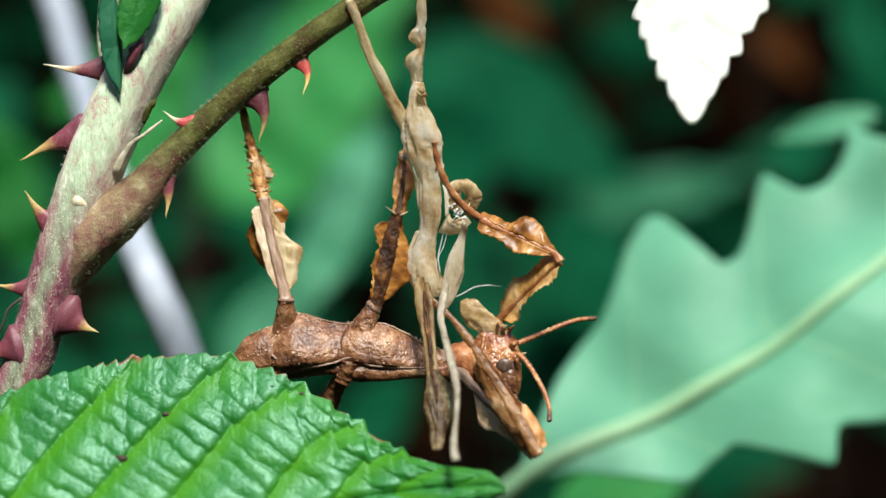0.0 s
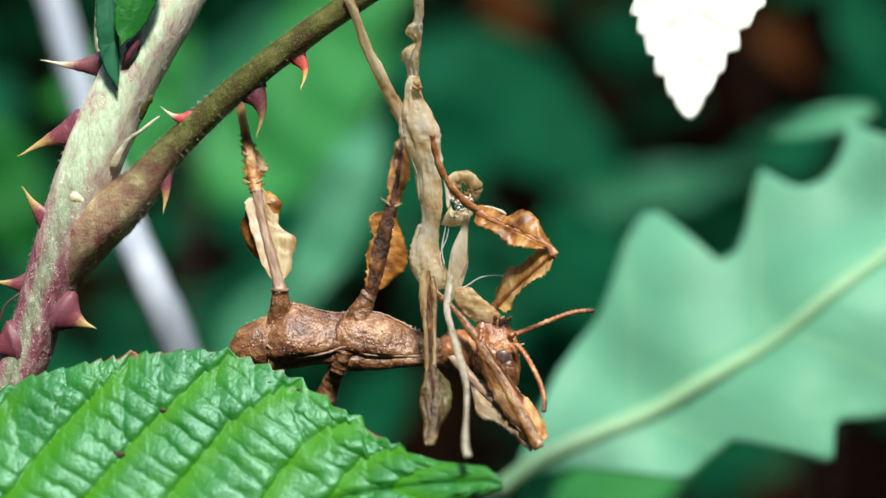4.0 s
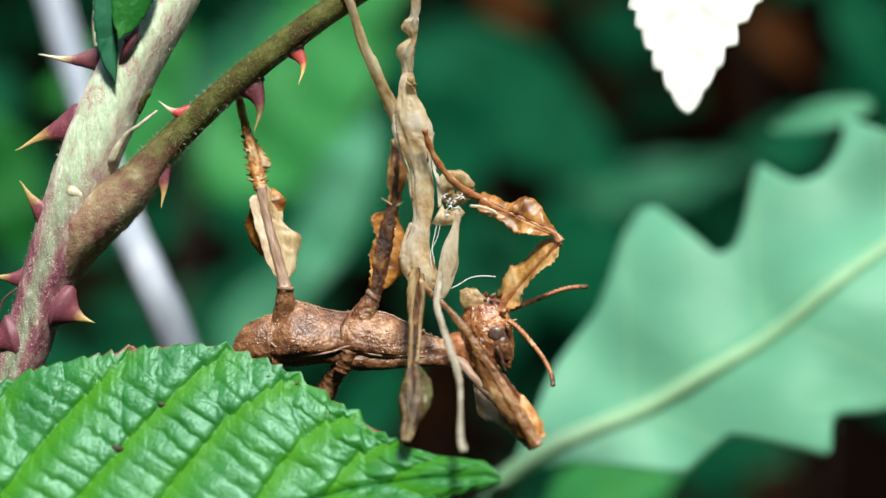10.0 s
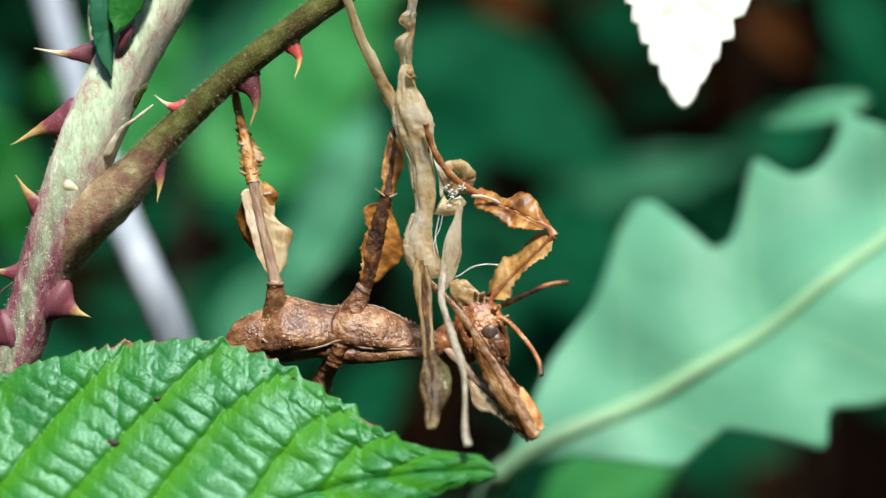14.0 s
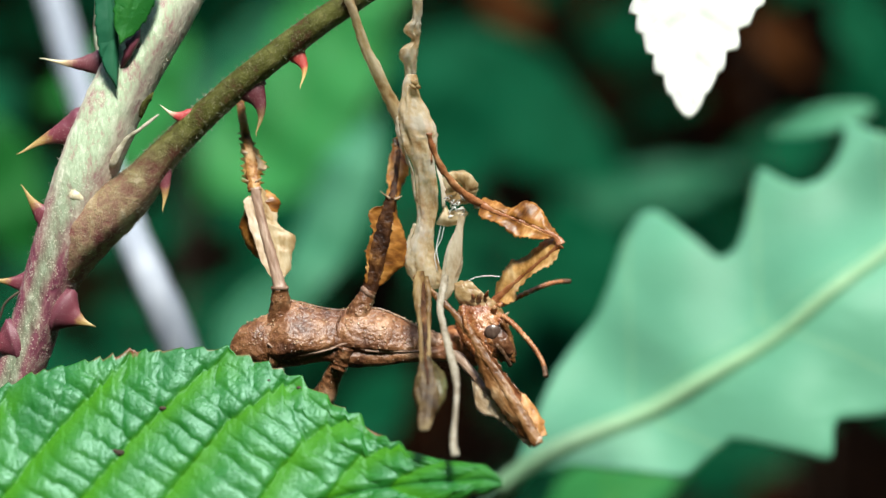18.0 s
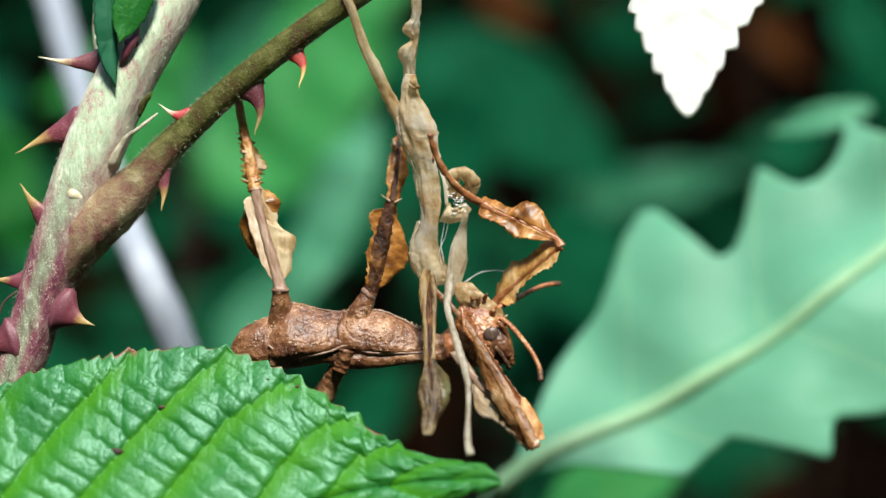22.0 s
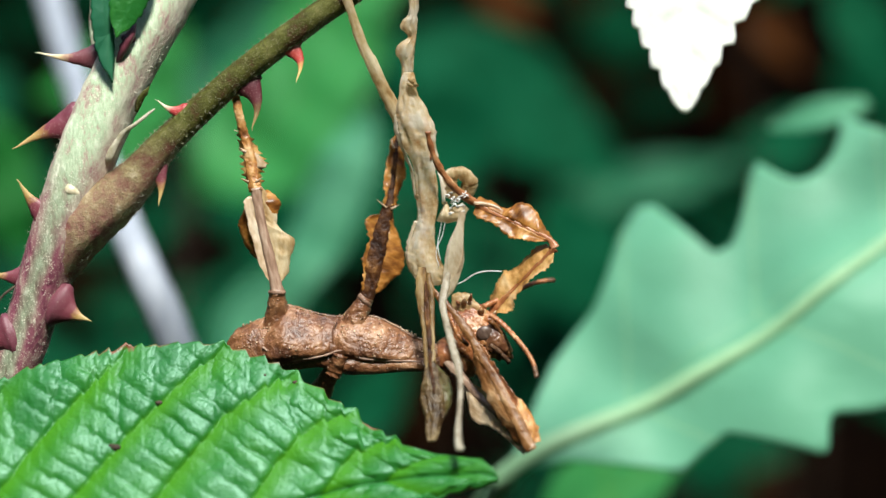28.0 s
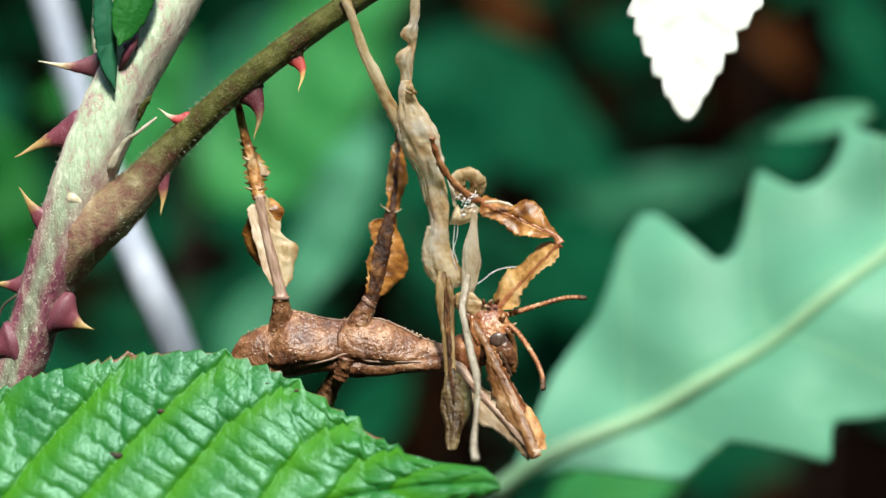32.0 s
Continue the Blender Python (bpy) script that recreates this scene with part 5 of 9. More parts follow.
flange("flange", "hind_tibia", [(451, 322), (449, 300), (446, 280), (442, 258), (438, 235)], [(470, 318), (464, 302), (472, 288), (456, 260), (447, 236)], M_HONEY, hind_tibia, depth=0.15, teeth=7, seed=28)
for b, t in (((436, 240), (419, 234)), ((440, 270), (427, 262)), ((441, 268), (428, 268)), ((443, 318), (429, 312)), ((455, 318), (468, 310))):
    spike("spine", "hind_tibia", b, t, 2.6, M_CREAM, hind_tibia)
# mid leg
mid_femur = shaft("mid_femur", "mid_femur", [(644, 530, 0, 15), (653, 502, 0, 14), (661, 465, 0, 17), (670, 425, 0, 17), (679, 390, 0, 13), (687, 363, 0, 11)], M_SHAFT_DARK, insect, "dark brown leg shaft", flat=0.25)
flange("flange", "mid_femur", [(656, 514), (668, 490), (674, 465), (680, 440), (685, 415), (688, 388), (690, 366)], [(672, 512), (690, 492), (711, 474), (716, 446), (707, 415), (698, 390), (696, 366)], M_AMBER, mid_femur, label="amber translucent lobe", seed=7)
flange("flange", "mid_femur", [(648, 510), (654, 480), (660, 450), (667, 420), (672, 396), (678, 376)], [(637, 506), (644, 476), (641, 448), (653, 420), (646, 388), (668, 374)], M_AMBER, mid_femur, bow=-0.3, teeth=3, label="amber ragged flange", seed=8)
mid_tibia = shaft("mid_tibia", "mid_tibia", [(687, 366, 0, 10), (693, 335, 0, 6.5), (698, 305, 0, 5), (703, 275, 0, 5), (707, 240, 0, 5), (710, 215, 0, 5)], M_SHAFT_DARK, insect, flat=0.3)
flange("flange", "mid_tibia", [(692, 366), (697, 345), (701, 320), (704, 295), (707, 265), (709, 240)], [(702, 366), (704, 345), (713, 324), (720, 304), (718, 272), (717, 240)], M_AMBER, mid_tibia, seed=9)
flange("flange", "mid_tibia", [(685, 366), (690, 345), (694, 320), (698, 295), (702, 265), (705, 240)], [(674, 366), (682, 345), (680, 324), (684, 300), (691, 268), (697, 240)], M_AMBER, mid_tibia, bow=-0.2, seed=10)
for b, t in (((684, 366), (667, 351)), ((692, 368), (706, 362)), ((699, 262), (697, 246))):
    spike("spine", "mid_tibia", b, t, 2.4, M_CREAM, mid_tibia)
# lower mid leg, half hidden behind the leaf
low_femur = shaft("low_femur", "low_femur", [(592, 648, 0, 16), (584, 664, 0, 16), (576, 690, 0, 18), (566, 730, 0, 18)], M_BODY, insect, "dark leg shaft")
flange("flange", "low_femur", [(582, 668), (574, 690), (566, 720)], [(572, 662), (552, 690), (540, 715)], M_BODY, low_femur, teeth=3, seed=11)
flange("flange", "low_femur", [(588, 668), (584, 690), (578, 720)], [(594, 668), (592, 692), (590, 720)], M_BODY, low_femur, teeth=3, seed=12)
# raised foreleg
fore_femur = shaft("fore_femur", "fore_femur", [(868, 546, 0, 9), (885, 528, 0, 6), (910, 505, 0, 3.5), (940, 478, 0, 3.5), (960, 461, 0, 4), (972, 452, 0, 8)], M_RUST, insect, "rust-brown foreleg", flat=0.4, rough=0.3)
flange("flange", "fore_femur", [(872, 542), (886, 526), (902, 511), (925, 490), (948, 470), (966, 456)], [(862, 532), (872, 504), (887, 482), (910, 478), (936, 452), (962, 444)], M_HONEY, fore_femur, bow=1.5, teeth=3, label="amber leaf-like flange", seed=13)
flange("flange", "fore_femur", [(872, 544), (888, 528), (904, 512), (927, 492), (950, 472), (968, 456)], [(888, 543), (908, 538), (912, 520), (932, 496), (958, 481), (974, 464)], M_HONEY, fore_femur, bow=-1.3, teeth=3, seed=14)
fore_tibia = shaft("fore_tibia", "fore_tibia", [(972, 452, 0, 9), (962, 436, 0, 5), (935, 420, 0, 3), (900, 402, 0, 3), (870, 388, 0, 4), (838, 368, 0, 7)], M_RUST, insect, "rust-brown shin", flat=0.4, rough=0.3)
flange("flange", "fore_tibia", [(966, 440), (946, 424), (922, 412), (900, 400), (880, 390), (860, 380), (842, 368)], [(974, 440), (952, 408), (940, 380), (914, 366), (888, 377), (862, 362), (832, 350)], M_AMBER, fore_tibia, bow=0.5, label="amber scalloped flange", seed=15)
flange("flange", "fore_tibia", [(962, 438), (930, 420), (905, 406), (885, 396), (862, 384), (840, 370)], [(946, 442), (918, 437), (896, 432), (872, 412), (850, 399), (824, 388)], M_AMBER, fore_tibia, bow=-0.3, teeth=3, seed=16)
fore_tarsus = shaft("fore_tarsus", "fore_tarsus", [(840, 368, 0, 6), (822, 356, 0, 8), (808, 342, 0, 6), (796, 328, 0, 7), (784, 308, 0, 5), (778, 296, 0, 7), (770, 272, 0, 4.5), (767, 256, 0, 6), (765, 242, 0, 4), (765, 232, 0, 6)], M_RUST, insect, "jointed rusty foot")
# lowered foreleg, folded back up to the shed skin
lower_femur = shaft("lower_femur", "lower_femur", [(786, 618, 0, 12), (808, 644, 0, 10), (840, 682, 0, 7), (880, 722, 0, 6), (920, 762, 0, 8), (944, 786, 0, 9)], M_SHAFT, insect, "mottled brown foreleg", rough=0.25)
flange("flange", "lower_femur", [(826, 668), (842, 686), (866, 708), (892, 734), (918, 760), (938, 780)], [(826, 696), (836, 733), (868, 745), (898, 768), (916, 786), (930, 796)], M_CREAM, lower_femur, bow=0.5, label="pale beige flange", seed=17)
flange("flange", "lower_femur", [(830, 668), (848, 686), (872, 708), (898, 734), (922, 760), (942, 782)], [(842, 672), (868, 686), (894, 692), (912, 722), (930, 750), (950, 780)], M_CREAM, lower_femur, bow=-0.3, seed=18)
lower_tibia = shaft("lower_tibia", "lower_tibia", [(942, 790, 0, 10), (934, 774, 0, 11), (922, 748, 0, 10.5), (906, 716, 0, 10), (888, 680, 0, 9), (866, 642, 0, 8), (852, 616, 0, 9), (843, 600, 0, 6), (838, 592, 0, 8), (820, 566, 0, 7), (806, 548, 0, 5), (790, 532, 0, 7), (774, 515, 0, 5), (762, 502, 0, 7), (744, 484, 0, 5)], M_TAN, insect, "tan-brown folded shin and foot", flat=0.4, rough=0.22)
flange("flange", "lower_tibia", [(936, 775), (922, 745), (908, 718), (892, 690)], [(958, 778), (950, 738), (930, 706), (902, 683)], M_TIBIA, lower_tibia, teeth=3, seed=19)
flange("flange", "lower_tibia", [(912, 718), (896, 690), (880, 660), (864, 632), (852, 612)], [(924, 709), (908, 683), (888, 653), (871, 627), (856, 605)], M_RUST, lower_tibia, bow=-0.3, teeth=3, label="rusty scalloped edge", seed=23)
flange("flange", "lower_tibia", [(934, 778), (910, 732), (888, 696), (866, 654), (848, 620)], [(922, 788), (890, 744), (868, 710), (850, 668), (838, 630)], M_TAN, lower_tibia, bow=0.6, teeth=3, seed=31)

# head with eyes, mouthparts and antennae
head = new("head")
head.parent = insect
head.empty_display_size = 0.002
O_HD = E(900, 582, 1)
HEAD_LOFT = [(818, 596, 628), (826, 578, 648), (842, 562, 664), (862, 556, 670), (884, 566, 677), (898, 578, 680), (906, 596, 678), (909, 620, 668)]
loft("skull", HEAD_LOFT, M_HEAD, head, O_HD, 0.5, 1.2, seed=8, lump=0.24, keel=True, label="knobbly rust-brown head")
# reaches back under the eye, so its dark brown also paints the shadow there
loft("face", [(836, 626, 650), (848, 622, 668), (862, 620, 668), (876, 618, 672), (892, 614, 677), (904, 628, 680), (911, 650, 677)], M_FACE, head, O_HD, 0.75, 0.4, seed=9, lump=0.12, label="dark brown jaws, shadow below the eye painted in")
for u, v, d, r in ((879, 627, -0.66, 13),):
    bm = bmesh.new()
    bmesh.ops.create_uvsphere(bm, u_segments=16, v_segments=10, radius=r * UNIT)
    bmesh.ops.scale(bm, vec=(1.15, 0.4, 1.0), verts=bm.verts[:])
    bmesh.ops.translate(bm, vec=E(u, v, d) - O_HD, verts=bm.verts[:])
    part("eye", bm, M_EYE, head)
loft("nape", [(800, 510, 534), (812, 506, 550), (828, 512, 562), (846, 524, 570), (862, 538, 576), (876, 552, 578), (886, 563, 572)], M_SKIN_DULL, insect, O_IN, 0.34, 1.0, seed=10, lump=0.34, label="pale membranous nape")
for b, t, r in (((902, 640), (912, 650), 5), ((900, 655), (910, 658), 5), ((896, 676), (904, 690), 6), ((884, 560), (889, 554), 4), ((860, 558), (859, 553), 4), ((905, 606), (915, 600), 5), ((892, 588), (900, 580), 6), ((895, 610), (908, 618), 7), ((872, 560), (876, 555), 5), ((845, 640), (850, 668), 8)):
    bm = bmesh.new()
    p, q = E(*b, 0.2) - O_HD, E(*t, -0.2) - O_HD
    tube(bm, [p.lerp(q, s) for s in (-0.4, 0.2, 0.6, 1)], [UNIT * r * k for k in (1.1, 0.8, 0.5, 0.15)], 7)
    part("head_spine", bm, M_CREAM if r == 5 else M_HEAD, head)


for path, rad, m in (([(898, 612, -0.7), (906, 636, -0.4), (906, 660, -0.2), (902, 688, 0.0)], 5, M_TAN),
                     ([(880, 650, -1.2), (890, 672, -0.8), (896, 694, -0.4)], 4, M_DARK), ([(838, 580, -1.5), (836, 606, -1.8), (844, 634, -1.6)], 4, M_HEAD)):
    pts = smooth_path(path, 6)
    bm = bmesh.new()
    tube(bm, [E(*p) - O_HD for p in pts], [UNIT * rad * (1 + 0.35 * noise.noise(Vector((i * 0.8, rad, path[0][0])))) for i in range(len(pts))], 9, rough=0.35, seed=path[0][0])
    part("head_ridge", bm, m, head)


def feeler(key, stops):
    f = limb_frame(key)
    path = smooth_path(stops, 14)
    bm = bmesh.new()
    tube(bm, [f(u, v, 0) for u, v in path], [UNIT * (5.2 - 1.6 * i / len(path)) * (1.12 if i % 4 < 2 else 0.9) for i in range(len(path))], 10)
    ob = part("antenna", bm, M_RUST, insect, "ringed reddish antenna")
    tail = path[-12:]
    bm = bmesh.new()
    tube(bm, [f(u, v, 0) for u, v in tail], [UNIT * 4.3 * (1.1 if i % 4 < 2 else 0.95) for i in range(len(tail))], 10)
    part("antenna_tip", bm, M_DARK, ob, "dark grey antenna tip")
    return ob


antenna_a = feeler("antenna_a", [(898, 585), (925, 572), (960, 554), (990, 540), (1015, 533), (1034, 531)])
antenna_b = feeler("antenna_b", [(902, 604), (918, 620), (938, 650), (952, 676), (960, 700), (961, 722)])

# ---- the shed skin ----
shed_skin = thing("shed_skin", "pale translucent shed insect skin hanging from the shoot", "insect skin")


def husk(name, key, sections, material, parent, depth=0.5, centre=0.0, sides=44, n=12, lump=0.2, label="", seed=0, crease=0.14):
    """Crumpled hollow husk from (v, left, right) sections."""
    f = limb_frame(key)
    path = smooth_path(sections, n)
    bm = bmesh.new()
    rings = []
    for v, a, b in path:
        ring = []
        for k in range(sides):
            t = 2 * math.pi * k / sides
            c, s = math.cos(t), math.sin(t)
            r = 1 + lump * noise.noise(Vector((v * 0.022, c * 2.5, s * 2.5 + seed))) + lump * 0.8 * noise.noise(Vector((v * 0.03, c * 6, s * 6 + seed))) + lump * 0.25 * noise.noise(Vector((v * 0.15, c * 3, s * 3 + seed)))
            r -= crease * (1 - abs(math.sin(2.5 * t + 1.3 * noise.noise(Vector((v * 0.03, seed, 4.0)))))) ** 3
            ring.append(bm.verts.new(f((a + b) / 2 + c * (b - a) / 2 * r, v, centre + s * (b - a) / 2 * UNIT * 1000 * depth * r)))
        rings.append(ring)
    for r0, r1 in zip(rings, rings[1:]):
        for k in range(sides):
            bm.faces.new((r0[k], r0[(k + 1) % sides], r1[(k + 1) % sides], r1[k]))
    bm.faces.new(rings[0])
    bm.faces.new(rings[-1][::-1])
    return part(name, bm, material, parent, label)


husk("body_shell", "skin_body", [(128, 722, 740), (142, 716, 744), (160, 714, 746), (180, 711, 755), (205, 708, 768), (230, 712, 776), (258, 722, 778), (285, 735, 776), (315, 742, 779), (350, 744, 783), (375, 746, 781),
                                 (400, 742, 777), (425, 733, 776), (450, 726, 782), (472, 728, 790), (490, 738, 795), (504, 748, 788)], M_SKIN, shed_skin, 0.55, 0.3, label="crumpled pale body shell")
for k, (a, b, m, d, word) in enumerate(([[(748, 330), (750, 370), (752, 400), (748, 430), (752, 470)], [(756, 330), (762, 370), (766, 400), (760, 430), (760, 470)], M_SHAFT, 0.2, "brown streak"],
                                        [[(724, 190), (730, 220), (742, 260), (752, 300)], [(730, 190), (738, 220), (749, 260), (757, 300)], M_SKIN_TAN, 0.0, "tan streak"],
                                        [[(756, 205), (762, 240), (768, 280)], [(763, 205), (770, 240), (773, 280)], M_RUST, -0.3, "rusty streak"],
                                        [[(708, 200), (713, 232), (723, 262), (738, 300), (743, 350)], [(703, 204), (706, 236), (719, 268), (733, 304), (738, 350)], M_SKIN_PALE, 0.3, "thin torn edge"],
                                        [[(772, 226), (776, 258), (778, 290), (786, 320), (790, 360)], [(779, 222), (781, 258), (784, 290), (794, 322), (798, 360)], M_SKIN_PALE, 0.3, "thin torn edge"],
                                        [[(744, 390), (734, 420), (729, 450), (735, 480)], [(739, 386), (727, 418), (723, 452), (732, 486)], M_SKIN_PALE, 0.2, "thin torn edge"])):
    flange("membrane", "skin_body", a, b, m, shed_skin, bow=0.3, teeth=2.0, depth=d, label=word, seed=40 + k)
f = limb_frame("skin_body")
bm = bmesh.new()
for u, v, r in ((736, 141, 4.5), (742, 147, 3.5), (734, 148, 4)):
    tube(bm, [f(u - 6, v - 3, -0.4), f(u - 3, v - 1, -0.55), f(u, v, -0.6), f(u + 3, v + 2, -0.55), f(u + 6, v + 4, -0.4)], [UNIT * r * k for k in (0.3, 0.8, 1.1, 0.9, 0.3)], 9, rough=0.6, seed=u)
part("knot", bm, M_SKIN_TAN, shed_skin, "reddish knot")


def head_case():
    """The empty head capsule: a thin open ring, with a silvery lining."""
    f = limb_frame("skin_body")
    bm = bmesh.new()
    loop = []
    for i in range(33):
        a = 2 * math.pi * i / 32
        loop.append(f(820 + 19 * math.cos(a) * (1 + 0.06 * math.cos(3 * a)), 326 + 21 * math.sin(a), 1.3 + 0.3 * math.sin(a)))
    tube(bm, loop, [UNIT * (13 + 2 * math.cos(i * 0.39) + 3 * noise.noise(Vector((i * 0.5, 1, 2)))) for i in range(33)], 16, flat=0.8, rough=0.3)
    part("head_case", bm, M_SKIN_DULL, shed_skin, "open empty head case")
    bm = bmesh.new()
    rng = random.Random(8)
    for i in range(26):
        p = Vector((rng.uniform(800, 828), rng.uniform(338, 372)))
        q = p + Vector((rng.uniform(-14, 14), rng.uniform(-12, 12)))
        tube(bm, [f(*p, -0.6 + rng.uniform(-.3, .3)), f(*((p + q) / 2 + Vector((3, -3))), -0.9), f(*q, -0.6)], [UNIT * 0.9] * 3, 6)
    part("lining", bm, M_SILK, shed_skin, "silvery torn lining")
    for path, r, m in (([(792, 366), (786, 400), (781, 430), (786, 458)], 0.8, M_SILK), ([(797, 368), (790, 410), (778, 440), (783, 470)], 0.65, M_SILK), ([(795, 505), (822, 498), (848, 482), (872, 477), (896, 478)], 0.75, M_SILK),
                       ([(846, 355), (866, 356), (886, 362), (895, 368)], 3, M_SKIN_PALE)):
        pts = smooth_path(path, 8)
        bm = bmesh.new()
        tube(bm, [f(u, v, -0.5) for u, v in pts], [UNIT * r] * len(pts), 6)
        part("silk_thread" if m == M_SILK else "feeler_case", bm, m, shed_skin)
    bm = bmesh.new()
    tube(bm, [f(788, 372, 0), f(800, 378, 0), f(816, 376, 0.2), (f(832, 362, 0.3))], [UNIT * r for r in (20, 15, 13, 9)], 12, rough=0.3)
    part("collar", bm, M_SKIN_DULL, shed_skin, "torn pale collar")


head_case()
husk("leg_blade", "skin_body", [(366, 820, 826), (376, 818, 831), (392, 815, 828), (412, 806, 828), (435, 796, 827), (460, 792, 826), (485, 790, 820), (510, 786, 810), (522, 790, 800)], M_SKIN_PALE, shed_skin, 0.35, -0.8, label="pale flat leg case", seed=3)
skin_stalk = husk("tail_case", "skin_stalk", [(-44, 734, 746), (0, 731, 748), (28, 730, 746), (40, 720, 745), (52, 718, 744), (66, 730, 744), (80, 712, 742), (95, 708, 740), (112, 716, 738), (130, 718, 738), (152, 716, 742)], M_SKIN, shed_skin, 0.6, 0, lump=0.3, crease=0.5, label="frilled pale tail case", seed=5)
skin_strand = shaft("limb_case", "skin_strand", [(612, -14, 0, 8), (628, 25, 0, 8), (645, 75, 0, 9), (668, 120, 0, 11), (690, 165, 0, 11), (716, 208, 0, 15)], M_SKIN_DULL, shed_skin, "thin pale limb case", rough=0.2, flat=0.5)
skin_leg_a = shaft("leg_case", "skin_leg_a", [(754, 470, 0.3, 7), (751, 500, 0, 10), (752, 540, 0, 8), (757, 585, 0, 6.5), (760, 625, 0, 7), (762, 665, 0, 8), (764, 690, 0, 8)], M_SKIN_TAN, shed_skin, "split tan leg case", rough=0.35, flat=0.35)
shaft("strand", "skin_leg_a", [(764, 480, 0.3, 4), (767, 505, 0.3, 6), (769, 540, 0.3, 5), (769, 585, 0.3, 4), (768, 630, 0.3, 5), (768, 670, 0.3, 7)], M_SKIN_TAN, skin_leg_a, rough=0.35, flat=0.35)
husk("foot_case", "skin_leg_a", [(640, 757, 772), (660, 752, 778), (690, 750, 782), (720, 753, 785), (745, 755, 782), (762, 753, 777), (778, 756, 771)], M_SKIN_BROWN, skin_leg_a, 0.3, 0, lump=0.42, crease=0.3, label="brown crumpled foot case", seed=6)
flange("flap", "skin_leg_a", [(768, 640), (772, 670), (774, 700), (774, 730), (770, 760)], [(780, 650), (797, 670), (801, 694), (795, 720), (780, 746)], M_SKIN_GREEN, skin_leg_a, label="translucent greenish flap", seed=21)
flange("flap", "skin_leg_a", [(758, 500), (756, 550), (760, 600), (762, 650), (768, 700)], [(764, 500), (765, 550), (767, 600), (767, 650), (772, 700)], M_SHAFT_DARK, skin_leg_a, bow=0.0, depth=-0.45, label="dark brown streak", seed=22)
skin_leg_b = shaft("leg_case", "skin_leg_b", [(799, 478, 0.3, 4), (796, 500, 0, 7), (792, 522, 0, 7), (790, 545, 0, 6), (798, 580, 0, 6), (808, 620, 0, 7), (818, 655, 0, 7), (822, 690, 0, 5), (820, 740, 0, 4.5), (818, 775, 0, 6), (822, 800, 0, 7)], M_SKIN_GREY, shed_skin, "slender pale leg case", rough=0.25, flat=0.45)


def motions():
    """Sway of the insect, its limbs and the shed skin."""
